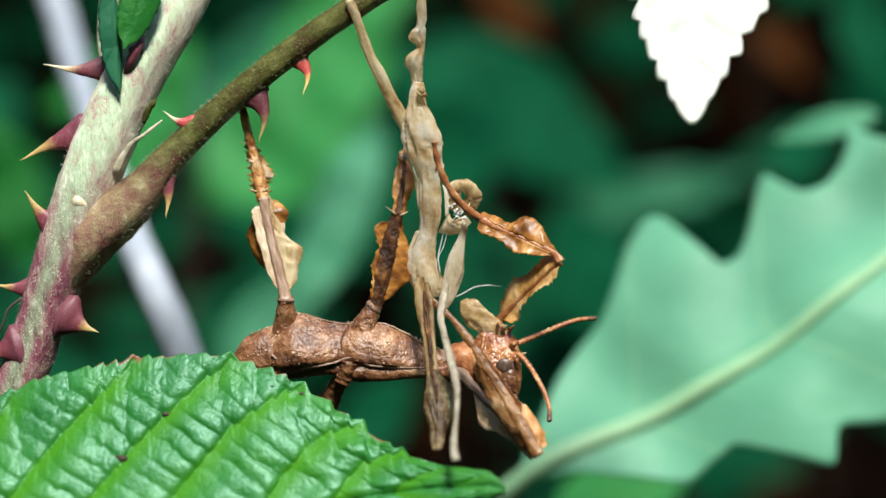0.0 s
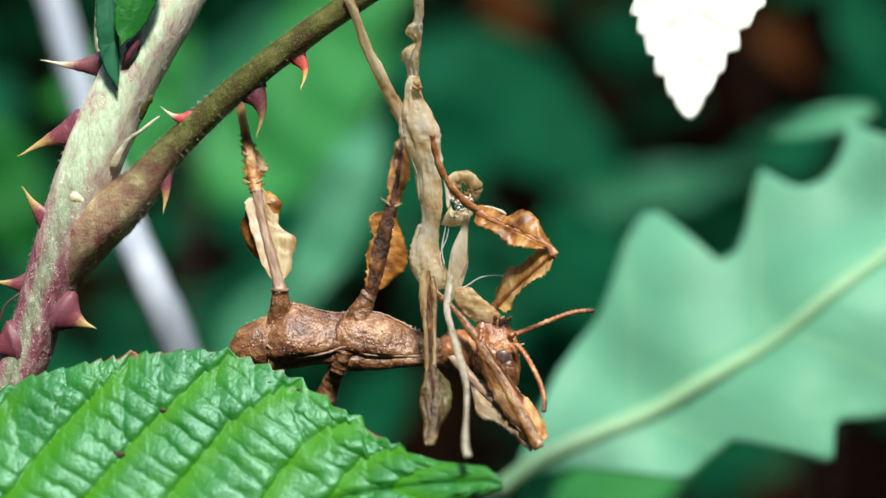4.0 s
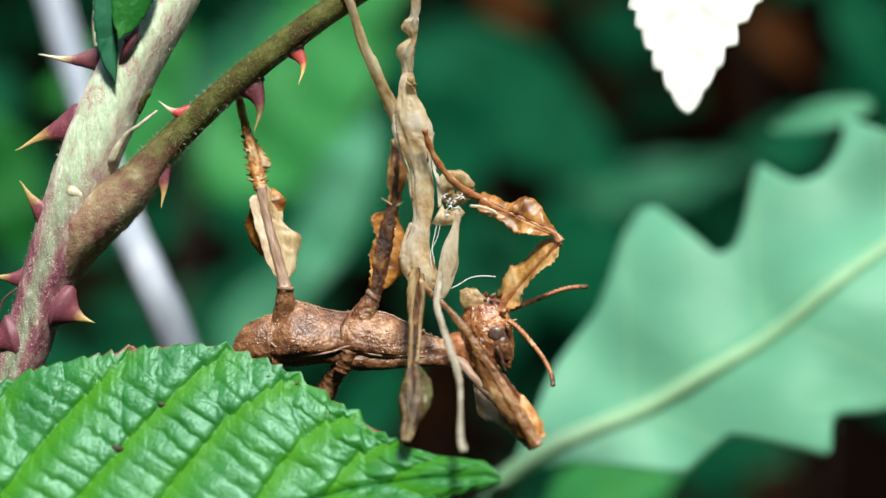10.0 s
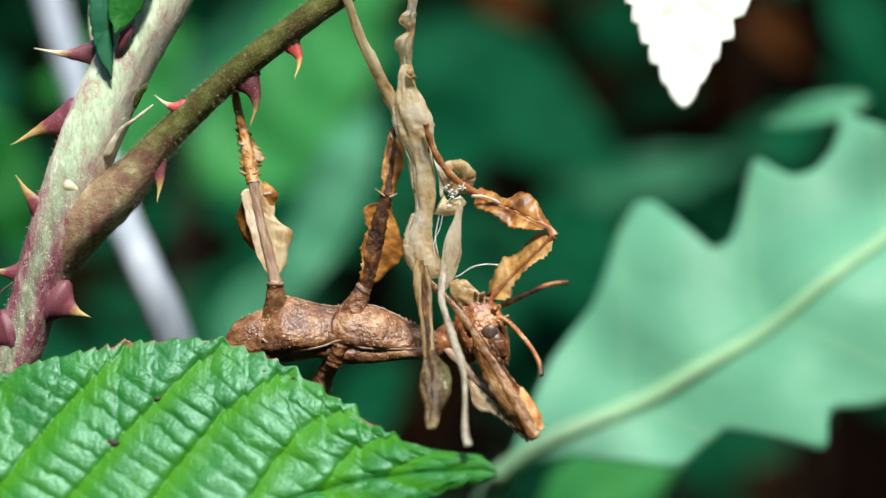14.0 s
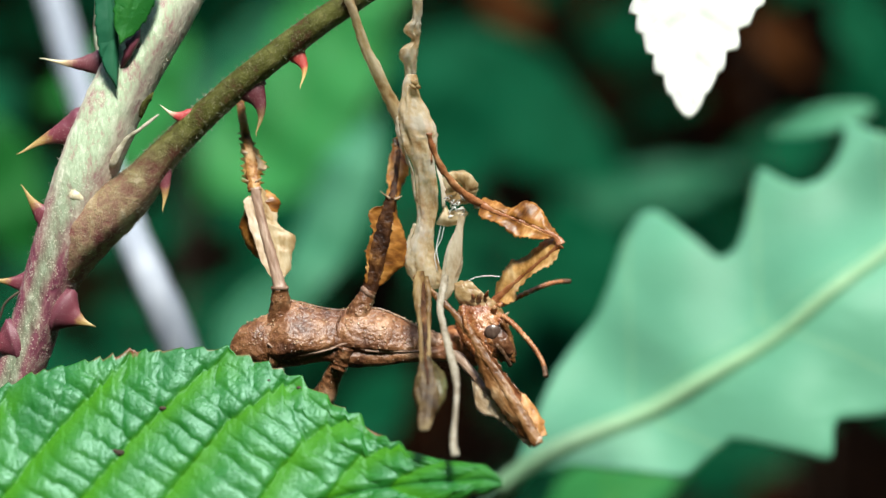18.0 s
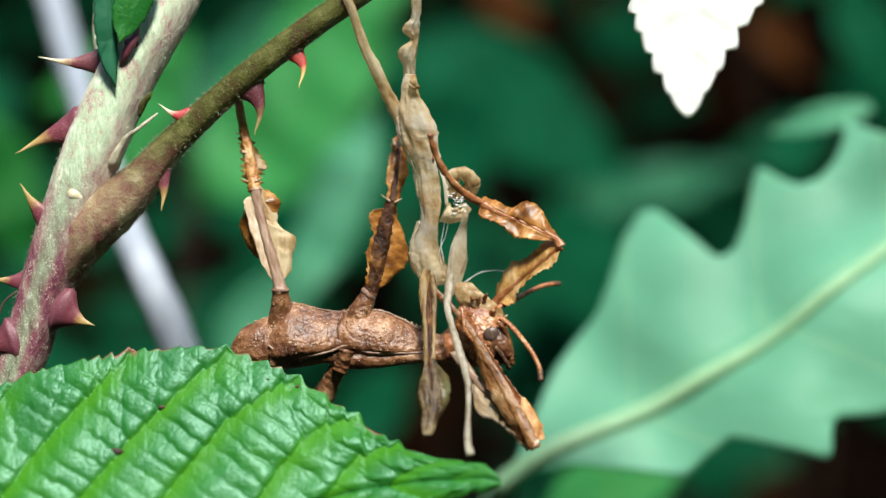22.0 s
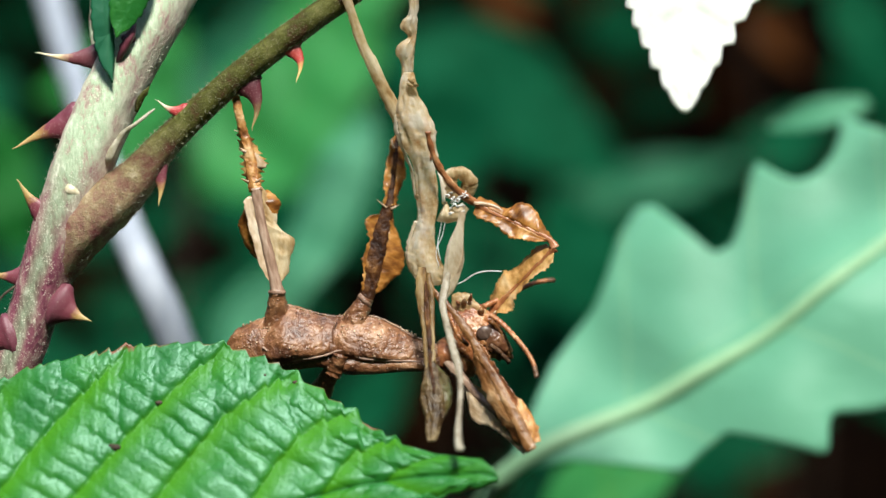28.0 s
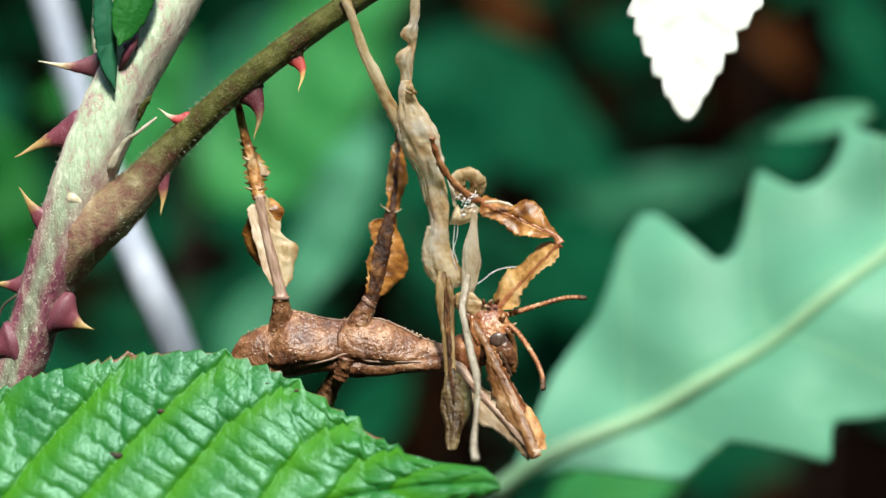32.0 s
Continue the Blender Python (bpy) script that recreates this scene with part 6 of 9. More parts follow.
    walk(insect, [
        (0, pose(-.01006, .002, .89089, 0, -.1, 0)), (0.5, pose(-.01008, .002, .89092, 0, -.1, 0)), (1, pose(-.01004, .002, .8909, 0, .1, 0)),
        (1.5, pose(-.01022, .002, .89097, 0, -.6, 0)), (2, pose(-.01023, .002, .89156, 0, -1.5, 0)), (2.5, pose(-.01012, .002, .89113, 0, -.9, 0)),
        (3, pose(-.01022, .002, .89096, 0, .1, 0)), (3.5, pose(-.01025, .002, .89154, 0, -.9, 0)), (5.5, pose(-.01063, .002, .89156, 0, .2, 0)),
        (6, pose(-.01057, .002, .89144, 0, -0, 0)), (6.5, pose(-.01047, .002, .89086, 0, 2.1, 0)), (7, pose(-.01048, .002, .89127, 0, .9, 0)),
        (7.5, pose(-.00968, .002, .89193, 0, -.8, 0)), (8, pose(-.0097, .002, .8921, 0, -2, 0)), (8.5, pose(-.00965, .002, .89142, 0, -1.3, 0)),
        (9, pose(-.01042, .002, .89173, 0, -.5, 0)), (9.5, pose(-.01004, .002, .89086, 0, .2, 0)), (10, pose(-.00969, .002, .89106, 0, .2, 0)),
        (10.5, pose(-.00992, .002, .89062, 0, .8, 0)), (11, pose(-.00994, .002, .89136, 0, -.3, 0)), (11.5, pose(-.01009, .002, .89121, 0, -.7, 0)),
        (12, pose(-.01017, .002, .89081, 0, .1, 0)), (12.5, pose(-.01031, .002, .89082, 0, .5, 0)), (13, pose(-.01008, .002, .89135, 0, -1, 0)),
        (13.5, pose(-.01026, .002, .89085, 0, -.5, 0)), (14, pose(-.0102, .002, .89109, 0, -1.1, 0)), (14.5, pose(-.01013, .002, .89088, 0, -.4, 0)),
        (16.5, pose(-.01015, .002, .89125, 0, -1.7, 0)), (17, pose(-.01014, .002, .89153, 0, -2.3, 0)),
        (17.5, pose(-.00994, .002, .89049, 0, -.6, 0)), (18, pose(-.01017, .002, .8917, 0, -2, 0)), (18.5, pose(-.01035, .002, .89134, 0, -.9, 0)),
        (19, pose(-.01033, .002, .89097, 0, -1.2, 0)), (19.5, pose(-.01014, .002, .89123, 0, -1.8, 0)), (20, pose(-.01038, .002, .89128, 0, -1.6, 0)),
        (20.5, pose(-.01026, .002, .89105, 0, -1.2, 0)), (21, pose(-.01035, .002, .89131, 0, -2.6, 0)),
        (21.5, pose(-.01031, .002, .89096, 0, -1.3, 0)), (22, pose(-.00999, .002, .89141, 0, -2.2, 0)),
        (22.5, pose(-.0099, .002, .89119, 0, -2.3, 0)), (23, pose(-.00955, .002, .89099, 0, -2.1, 0)), (23.5, pose(-.0096, .002, .89124, 0, -2.5, 0)),
        (24, pose(-.01013, .002, .89205, 0, -3.5, 0)), (24.5, pose(-.01046, .002, .89138, 0, -1.4, 0)), (25, pose(-.01024, .002, .89157, 0, -2.5, 0)),
        (25.5, pose(-.01015, .002, .89178, 0, -2.6, 0)), (27.5, pose(-.01032, .002, .89101, 0, -.6, 0)), (28, pose(-.01025, .002, .89048, 0, .4, 0)),
        (28.5, pose(-.01056, .002, .89209, 0, -2.3, 0)), (29, pose(-.01041, .002, .89099, 0, -.6, 0)),
        (29.5, pose(-.01066, .002, .89232, 0, -2.1, 0)), (30, pose(-.01081, .002, .8916, 0, -.2, 0)), (30.5, pose(-.01073, .002, .8927, 0, -3.1, 0)),
        (31, pose(-.01069, .002, .89195, 0, -1.5, 0)), (31.5, pose(-.01053, .002, .89235, 0, -3.2, 0)), (32, pose(-.0099, .002, .89098, 0, -1.8, 0)),])
    walk(head, [
        (0, pose(.01738, -.001, .00052, 0, 6.1, 0)), (1, pose(.01676, -.001, .00169, 0, 1.2, 0)), (2, pose(.01711, -.001, .00129, 0, 4.3, 0)),
        (3, pose(.0177, -.001, .00014, 0, 5.9, 0)), (6, pose(.01718, -.001, .00051, 0, 0, 0)), (7, pose(.01643, -.001, .00182, 0, -9.4, 0)),
        (8, pose(.01732, -.001, .00142, 0, 10, 0)), (9, pose(.01629, -.001, .00174, 0, -11.5, 0)), (10, pose(.01641, -.001, .00276, 0, 1.2, 0)),
        (11, pose(.01599, -.001, .00211, 0, -7.3, 0)), (12, pose(.01571, -.001, .00346, 0, -14.3, 0)), (13, pose(.01597, -.001, .00203, 0, -19, 0)),
        (14, pose(.01645, -.001, .00212, 0, -4.3, 0)), (17, pose(.016, -.001, .00216, 0, -9, 0)), (18, pose(.01584, -.001, .00235, 0, -11.6, 0)),
        (19, pose(.01587, -.001, .0022, 0, -15.8, 0)), (20, pose(.01561, -.001, .00252, 0, -17.8, 0)), (21, pose(.01582, -.001, .002, 0, -13.9, 0)),
        (22, pose(.01566, -.001, .00224, 0, -11.5, 0)), (23, pose(.01667, -.001, .00116, 0, -5.9, 0)), (24, pose(.01399, -.001, .00257, 0, -44.5, 0)),
        (25, pose(.01323, -.001, .00265, 0, -52.5, 0)), (28, pose(.01478, -.001, .00361, 0, -26.4, 0)),
        (29, pose(.01509, -.001, .00271, 0, -25.4, 0)), (30, pose(.01572, -.001, .00273, 0, -22.3, 0)), (31, pose(.01544, -.001, .0024, 0, -24, 0)),
        (32, pose(.01666, -.001, .00248, 0, -3.2, 0)),])
    walk(hind_femur, [
        (0, pose(-.00593, -.002, .00362, -148.9, -75.5, 148.1)), (0.5, pose(-.00593, -.002, .00362, -147.8, -75.4, 146.9)),
        (1, pose(-.00593, -.002, .00362, -146.9, -75.2, 146.1)), (1.5, pose(-.00593, -.002, .00362, -152.7, -77.3, 152.1)),
        (2, pose(-.00593, -.002, .00362, -155.6, -76.7, 155)), (2.5, pose(-.00593, -.002, .00362, -161.7, -78, 161.3)),
        (3, pose(-.00593, -.002, .00362, -147.9, -75.6, 147)), (3.5, pose(-.00593, -.002, .00362, -144.6, -74.2, 143.6)),
        (5.5, pose(-.00593, -.002, .00362, -140, -73.5, 138.8)), (6, pose(-.00593, -.002, .00362, -143.9, -75.1, 143)),
        (6.5, pose(-.00593, -.002, .00362, -141.4, -74.1, 140.3)), (7, pose(-.00593, -.002, .00362, -144.5, -74.4, 143.5)),
        (7.5, pose(-.00593, -.002, .00362, -140.2, -70.7, 138.5)), (8, pose(-.00593, -.002, .00362, -141.3, -72.4, 139.9)),
        (8.5, pose(-.00593, -.002, .00362, -152.9, -74.9, 152.1)), (9, pose(-.00593, -.002, .00362, -141.8, -73.1, 140.6)),
        (9.5, pose(-.00593, -.002, .00362, -147.5, -75.4, 146.6)), (10, pose(-.00593, -.002, .00362, -151.6, -74.4, 150.7)),
        (10.5, pose(-.00593, -.002, .00362, -159.6, -76.5, 159.1)), (11, pose(-.00593, -.002, .00362, -146.3, -74.4, 145.3)),
        (11.5, pose(-.00593, -.002, .00362, -145.3, -75.1, 144.4)), (12, pose(-.00593, -.002, .00362, -152.8, -77, 152.2)),
        (12.5, pose(-.00593, -.002, .00362, -142.2, -75.3, 141.3)), (13, pose(-.00593, -.002, .00362, -151.5, -76.1, 150.7)),
        (13.5, pose(-.00593, -.002, .00362, -147.5, -77.6, 146.9)), (14, pose(-.00593, -.002, .00362, -158.6, -78.3, 158.2)),
        (14.5, pose(-.00593, -.002, .00362, -162.1, -77.8, 161.7)), (16.5, pose(-.00593, -.002, .00362, -158.8, -78.1, 158.4)),
        (17, pose(-.00593, -.002, .00362, -136.4, -74.5, 135.3)), (17.5, pose(-.00593, -.002, .00362, -150.5, -77.6, 150)),
        (18, pose(-.00593, -.002, .00362, -140.5, -73.7, 139.4)), (18.5, pose(-.00593, -.002, .00362, -146.6, -76.5, 145.9)),
        (19, pose(-.00593, -.002, .00362, -143.4, -77.6, 142.8)), (19.5, pose(-.00593, -.002, .00362, -160.9, -78.9, 160.5)),
        (20, pose(-.00593, -.002, .00362, -136.6, -75.8, 135.7)), (20.5, pose(-.00593, -.002, .00362, -151.3, -77.4, 150.7)),
        (21, pose(-.00593, -.002, .00362, -155.3, -79.5, 154.9)), (21.5, pose(-.00593, -.002, .00362, -147.4, -77.8, 146.8)),
        (22, pose(-.00593, -.002, .00362, -154, -76.8, 153.4)), (22.5, pose(-.00593, -.002, .00362, -152.8, -76.9, 152.2)),
        (23, pose(-.00593, -.002, .00362, -165.3, -77.3, 165)), (23.5, pose(-.00593, -.002, .00362, -150.7, -75.9, 150)),
        (24, pose(-.00593, -.002, .00362, -141.9, -72.8, 140.6)), (24.5, pose(-.00593, -.002, .00362, -147.7, -75.5, 146.8)),
        (25, pose(-.00593, -.002, .00362, -153.4, -76.3, 152.7)), (25.5, pose(-.00593, -.002, .00362, -154.7, -76.1, 154)),
        (27.5, pose(-.00593, -.002, .00362, -151.6, -76.3, 150.9)), (28, pose(-.00593, -.002, .00362, -169.4, -78.2, 169.2)),
        (28.5, pose(-.00593, -.002, .00362, -139.9, -72.4, 138.6)), (29, pose(-.00593, -.002, .00362, -153.5, -77.1, 153)),
        (29.5, pose(-.00593, -.002, .00362, -134.6, -71.2, 133)), (30, pose(-.00593, -.002, .00362, -136.9, -73, 135.6)),
        (30.5, pose(-.00593, -.002, .00362, -129.6, -70.7, 128)), (31, pose(-.00593, -.002, .00362, -132.7, -72.4, 131.4)),
        (31.5, pose(-.00593, -.002, .00362, -134.9, -72.3, 133.5)), (32, pose(-.00593, -.002, .00362, -142.8, -76.6, 142.1)),])
    walk(hind_tibia, [
        (0, pose(-.00845, -.00043, .01509, 40.6, -106.8, -40.5)), (0.5, pose(-.00844, -.00037, .01509, 40.5, -106.7, -40.4)),
        (1, pose(-.00844, -.00031, .01508, 37.8, -107, -37.9)), (1.5, pose(-.00824, -.00078, .01518, 49.5, -107.7, -49.2)),
        (2, pose(-.0084, -.00085, .01515, 65.8, -112.7, -64.6)), (2.5, pose(-.00827, -.00121, .01521, 54.8, -110.2, -54.4)),
        (3, pose(-.00841, -.00039, .01509, 43.3, -108.2, -43.2)), (3.5, pose(-.00853, -.00008, .01502, 61.2, -111.4, -60.3)),
        (5.5, pose(-.00847, .00022, .01498, 59.7, -112.7, -59)), (6, pose(-.00836, -.00017, .01507, 59.1, -113, -58.4)),
        (6.5, pose(-.00843, .00008, .01501, 36.1, -110.9, -36.5)), (7, pose(-.0085, -.0001, .01503, 52.8, -112.6, -52.6)),
        (7.5, pose(-.00887, .0006, .0148, 58.3, -113.2, -57.7)), (8, pose(-.00868, .00031, .01491, 65, -113.7, -63.9)),
        (8.5, pose(-.00866, -.00056, .01506, 56.6, -110.6, -56.2)), (9, pose(-.00859, .00019, .01496, 63.6, -113.5, -62.6)),
        (9.5, pose(-.00843, -.00035, .01508, 37.6, -107.1, -37.7)), (10, pose(-.00872, -.00044, .01503, 43.9, -109.4, -43.9)),
        (10.5, pose(-.00851, -.00101, .01514, 32.5, -107.1, -32.7)), (11, pose(-.00856, -.00018, .01503, 52.4, -110.9, -52.1)),
        (11.5, pose(-.00841, -.00023, .01507, 50.9, -108.4, -50.7)), (12, pose(-.00828, -.00076, .01517, 38.9, -107.3, -39)),
        (12.5, pose(-.00828, -.00012, .01508, 31.8, -105.9, -31.8)), (13, pose(-.00842, -.00061, .01512, 57.6, -110.8, -56.9)),
        (13.5, pose(-.00806, -.00061, .01519, 38.1, -105.3, -38)), (14, pose(-.00816, -.00111, .01522, 55.2, -108.7, -54.8)),
        (14.5, pose(-.0083, -.00121, .0152, 50.1, -108.2, -49.9)), (16.5, pose(-.00821, -.0011, .01521, 60, -109.5, -59.3)),
        (17, pose(-.00819, .00023, .01504, 60, -108.2, -59.3)), (17.5, pose(-.00813, -.00073, .01519, 6, -102.5, -5.8)),
        (18, pose(-.00846, .00017, .01499, 66, -109.5, -64.9)), (18.5, pose(-.00822, -.00044, .01514, 58.9, -110.6, -58.2)),
        (19, pose(-.00796, -.00046, .01519, 45.4, -105.9, -45.3)), (19.5, pose(-.00809, -.00124, .01525, 59, -109.7, -58.3)),
        (20, pose(-.00802, .00003, .0151, 54.5, -107.5, -54.1)), (20.5, pose(-.00819, -.00073, .01518, 52.8, -107.2, -52.3)),
        (21, pose(-.00788, -.00109, .01527, 64, -109, -63)), (21.5, pose(-.00803, -.00062, .0152, 48.1, -105.9, -47.9)),
        (22, pose(-.00835, -.00079, .01516, 62.9, -109.1, -62.1)), (22.5, pose(-.0083, -.00075, .01516, 57.9, -106.6, -57.2)),
        (23, pose(-.00844, -.00133, .01518, 48.9, -104.7, -48.6)), (23.5, pose(-.00843, -.00056, .01511, 51.3, -104.9, -50.9)),
        (24, pose(-.00863, .00022, .01494, 78.8, -110.2, -76.7)), (24.5, pose(-.00842, -.00037, .01509, 65, -109, -63.9)),
        (25, pose(-.00843, -.00071, .01513, 72.9, -110, -71.3)), (25.5, pose(-.00848, -.00076, .01512, 74.6, -112.2, -72.5)),
        (27.5, pose(-.00838, -.00064, .01513, 50.4, -106.2, -50)), (28, pose(-.00831, -.00155, .01522, 31.5, -104.3, -31.5)),
        (28.5, pose(-.00861, .00037, .01492, 78.3, -112.6, -75.8)), (29, pose(-.00829, -.0008, .01517, 55, -107.5, -54.5)),
        (29.5, pose(-.00854, .0008, .01483, 77, -114.4, -74.4)), (30, pose(-.0084, .00042, .01495, 63.4, -112.4, -62.3)),
        (30.5, pose(-.00834, .00109, .0148, -98.8, -64.1, 102)), (31, pose(-.0083, .00069, .01492, 68.7, -112.6, -67.2)),
        (31.5, pose(-.00842, .00062, .01491, -99.1, -65.8, 102.1)), (32, pose(-.0081, -.00031, .01515, 40.3, -104.2, -40.1))])
    walk(mid_femur, [
        (0, pose(.00235, -.001, .00291, -27.9, -73.2, 28.9)), (0.5, pose(.00235, -.001, .00291, -32.3, -72.9, 33.4)),
        (1, pose(.00235, -.001, .00291, -37, -72.3, 38.3)), (1.5, pose(.00235, -.001, .00291, -32.8, -71.3, 34.2)),
        (2, pose(.00235, -.001, .00291, -35.7, -70.8, 37.2)), (2.5, pose(.00235, -.001, .00291, -37.7, -70, 39.4)),
        (3, pose(.00235, -.001, .00291, -42, -70.1, 43.7)), (3.5, pose(.00235, -.001, .00291, -37.2, -70.5, 38.9)),
        (5.5, pose(.00235, -.001, .00291, -48.4, -67.3, 50.6)), (6, pose(.00235, -.001, .00291, -50.8, -67.1, 53)),
        (6.5, pose(.00235, -.001, .00291, -59.7, -67.8, 61.5)), (7, pose(.00235, -.001, .00291, -47.9, -70.3, 49.6)),
        (7.5, pose(.00235, -.001, .00291, -45.2, -71.2, 46.7)), (8, pose(.00235, -.001, .00291, -41.9, -69.9, 43.7)),
        (8.5, pose(.00235, -.001, .00291, -45.1, -70, 46.9)), (9, pose(.00235, -.001, .00291, -50.9, -67.4, 53.1)),
        (9.5, pose(.00235, -.001, .00291, -49.5, -70.2, 51.3)), (10, pose(.00235, -.001, .00291, -48.2, -71, 49.8)),
        (10.5, pose(.00235, -.001, .00291, -51.4, -70.7, 53)), (11, pose(.00235, -.001, .00291, -30.2, -74, 31.2)),
        (11.5, pose(.00235, -.001, .00291, -28.7, -73.3, 29.7)), (12, pose(.00235, -.001, .00291, -37.6, -72.7, 38.9)),
        (12.5, pose(.00235, -.001, .00291, -21.8, -74.8, 22.5)), (13, pose(.00235, -.001, .00291, -14.3, -74.3, 14.8)),
        (13.5, pose(.00235, -.001, .00291, -28.6, -73.1, 29.7)), (14, pose(.00235, -.001, .00291, -25.2, -73.1, 26.2)),
        (14.5, pose(.00235, -.001, .00291, -27.4, -74.1, 28.4)), (16.5, pose(.00235, -.001, .00291, -29.3, -72.3, 30.5)),
        (17, pose(.00235, -.001, .00291, -27.9, -72, 29.1)), (17.5, pose(.00235, -.001, .00291, -34.1, -73.2, 35.2)),
        (18, pose(.00235, -.001, .00291, -15.5, -73.1, 16.1)), (18.5, pose(.00235, -.001, .00291, -18.3, -73.3, 19.1)),
        (19, pose(.00235, -.001, .00291, -15.9, -73, 16.6)), (19.5, pose(.00235, -.001, .00291, -25.8, -72.2, 26.9)),
        (20, pose(.00235, -.001, .00291, -10.8, -72.5, 11.3)), (20.5, pose(.00235, -.001, .00291, -31, -72.1, 32.3)),
        (21, pose(.00235, -.001, .00291, -21.9, -71.1, 23)), (21.5, pose(.00235, -.001, .00291, -26.7, -71.7, 27.9)),
        (22, pose(.00235, -.001, .00291, -27.7, -71.6, 28.9)), (22.5, pose(.00235, -.001, .00291, -21.3, -72.8, 22.2)),
        (23, pose(.00235, -.001, .00291, -21, -74.5, 21.7)), (23.5, pose(.00235, -.001, .00291, -19.2, -74.1, 20)),
        (24, pose(.00235, -.001, .00291, -37, -68.9, 39)), (24.5, pose(.00235, -.001, .00291, -32.9, -71.2, 34.3)),
        (25, pose(.00235, -.001, .00291, -33.4, -70.4, 35)), (25.5, pose(.00235, -.001, .00291, -22, -72.3, 23)),
        (27.5, pose(.00235, -.001, .00291, -33, -72.1, 34.3)), (28, pose(.00235, -.001, .00291, -32.7, -73.4, 33.8)),
        (28.5, pose(.00235, -.001, .00291, -30.6, -69.6, 32.2)), (29, pose(.00235, -.001, .00291, -34.1, -71.4, 35.6)),
        (29.5, pose(.00235, -.001, .00291, -35.8, -69.1, 37.6)), (30, pose(.00235, -.001, .00291, -37.4, -70.2, 39.1)),
        (30.5, pose(.00235, -.001, .00291, -35.5, -67.7, 37.6)), (31, pose(.00235, -.001, .00291, -41.9, -67.9, 44.1)),
        (31.5, pose(.00235, -.001, .00291, -42.2, -67, 44.5)), (32, pose(.00235, -.001, .00291, -40.3, -69.3, 42.2)),])
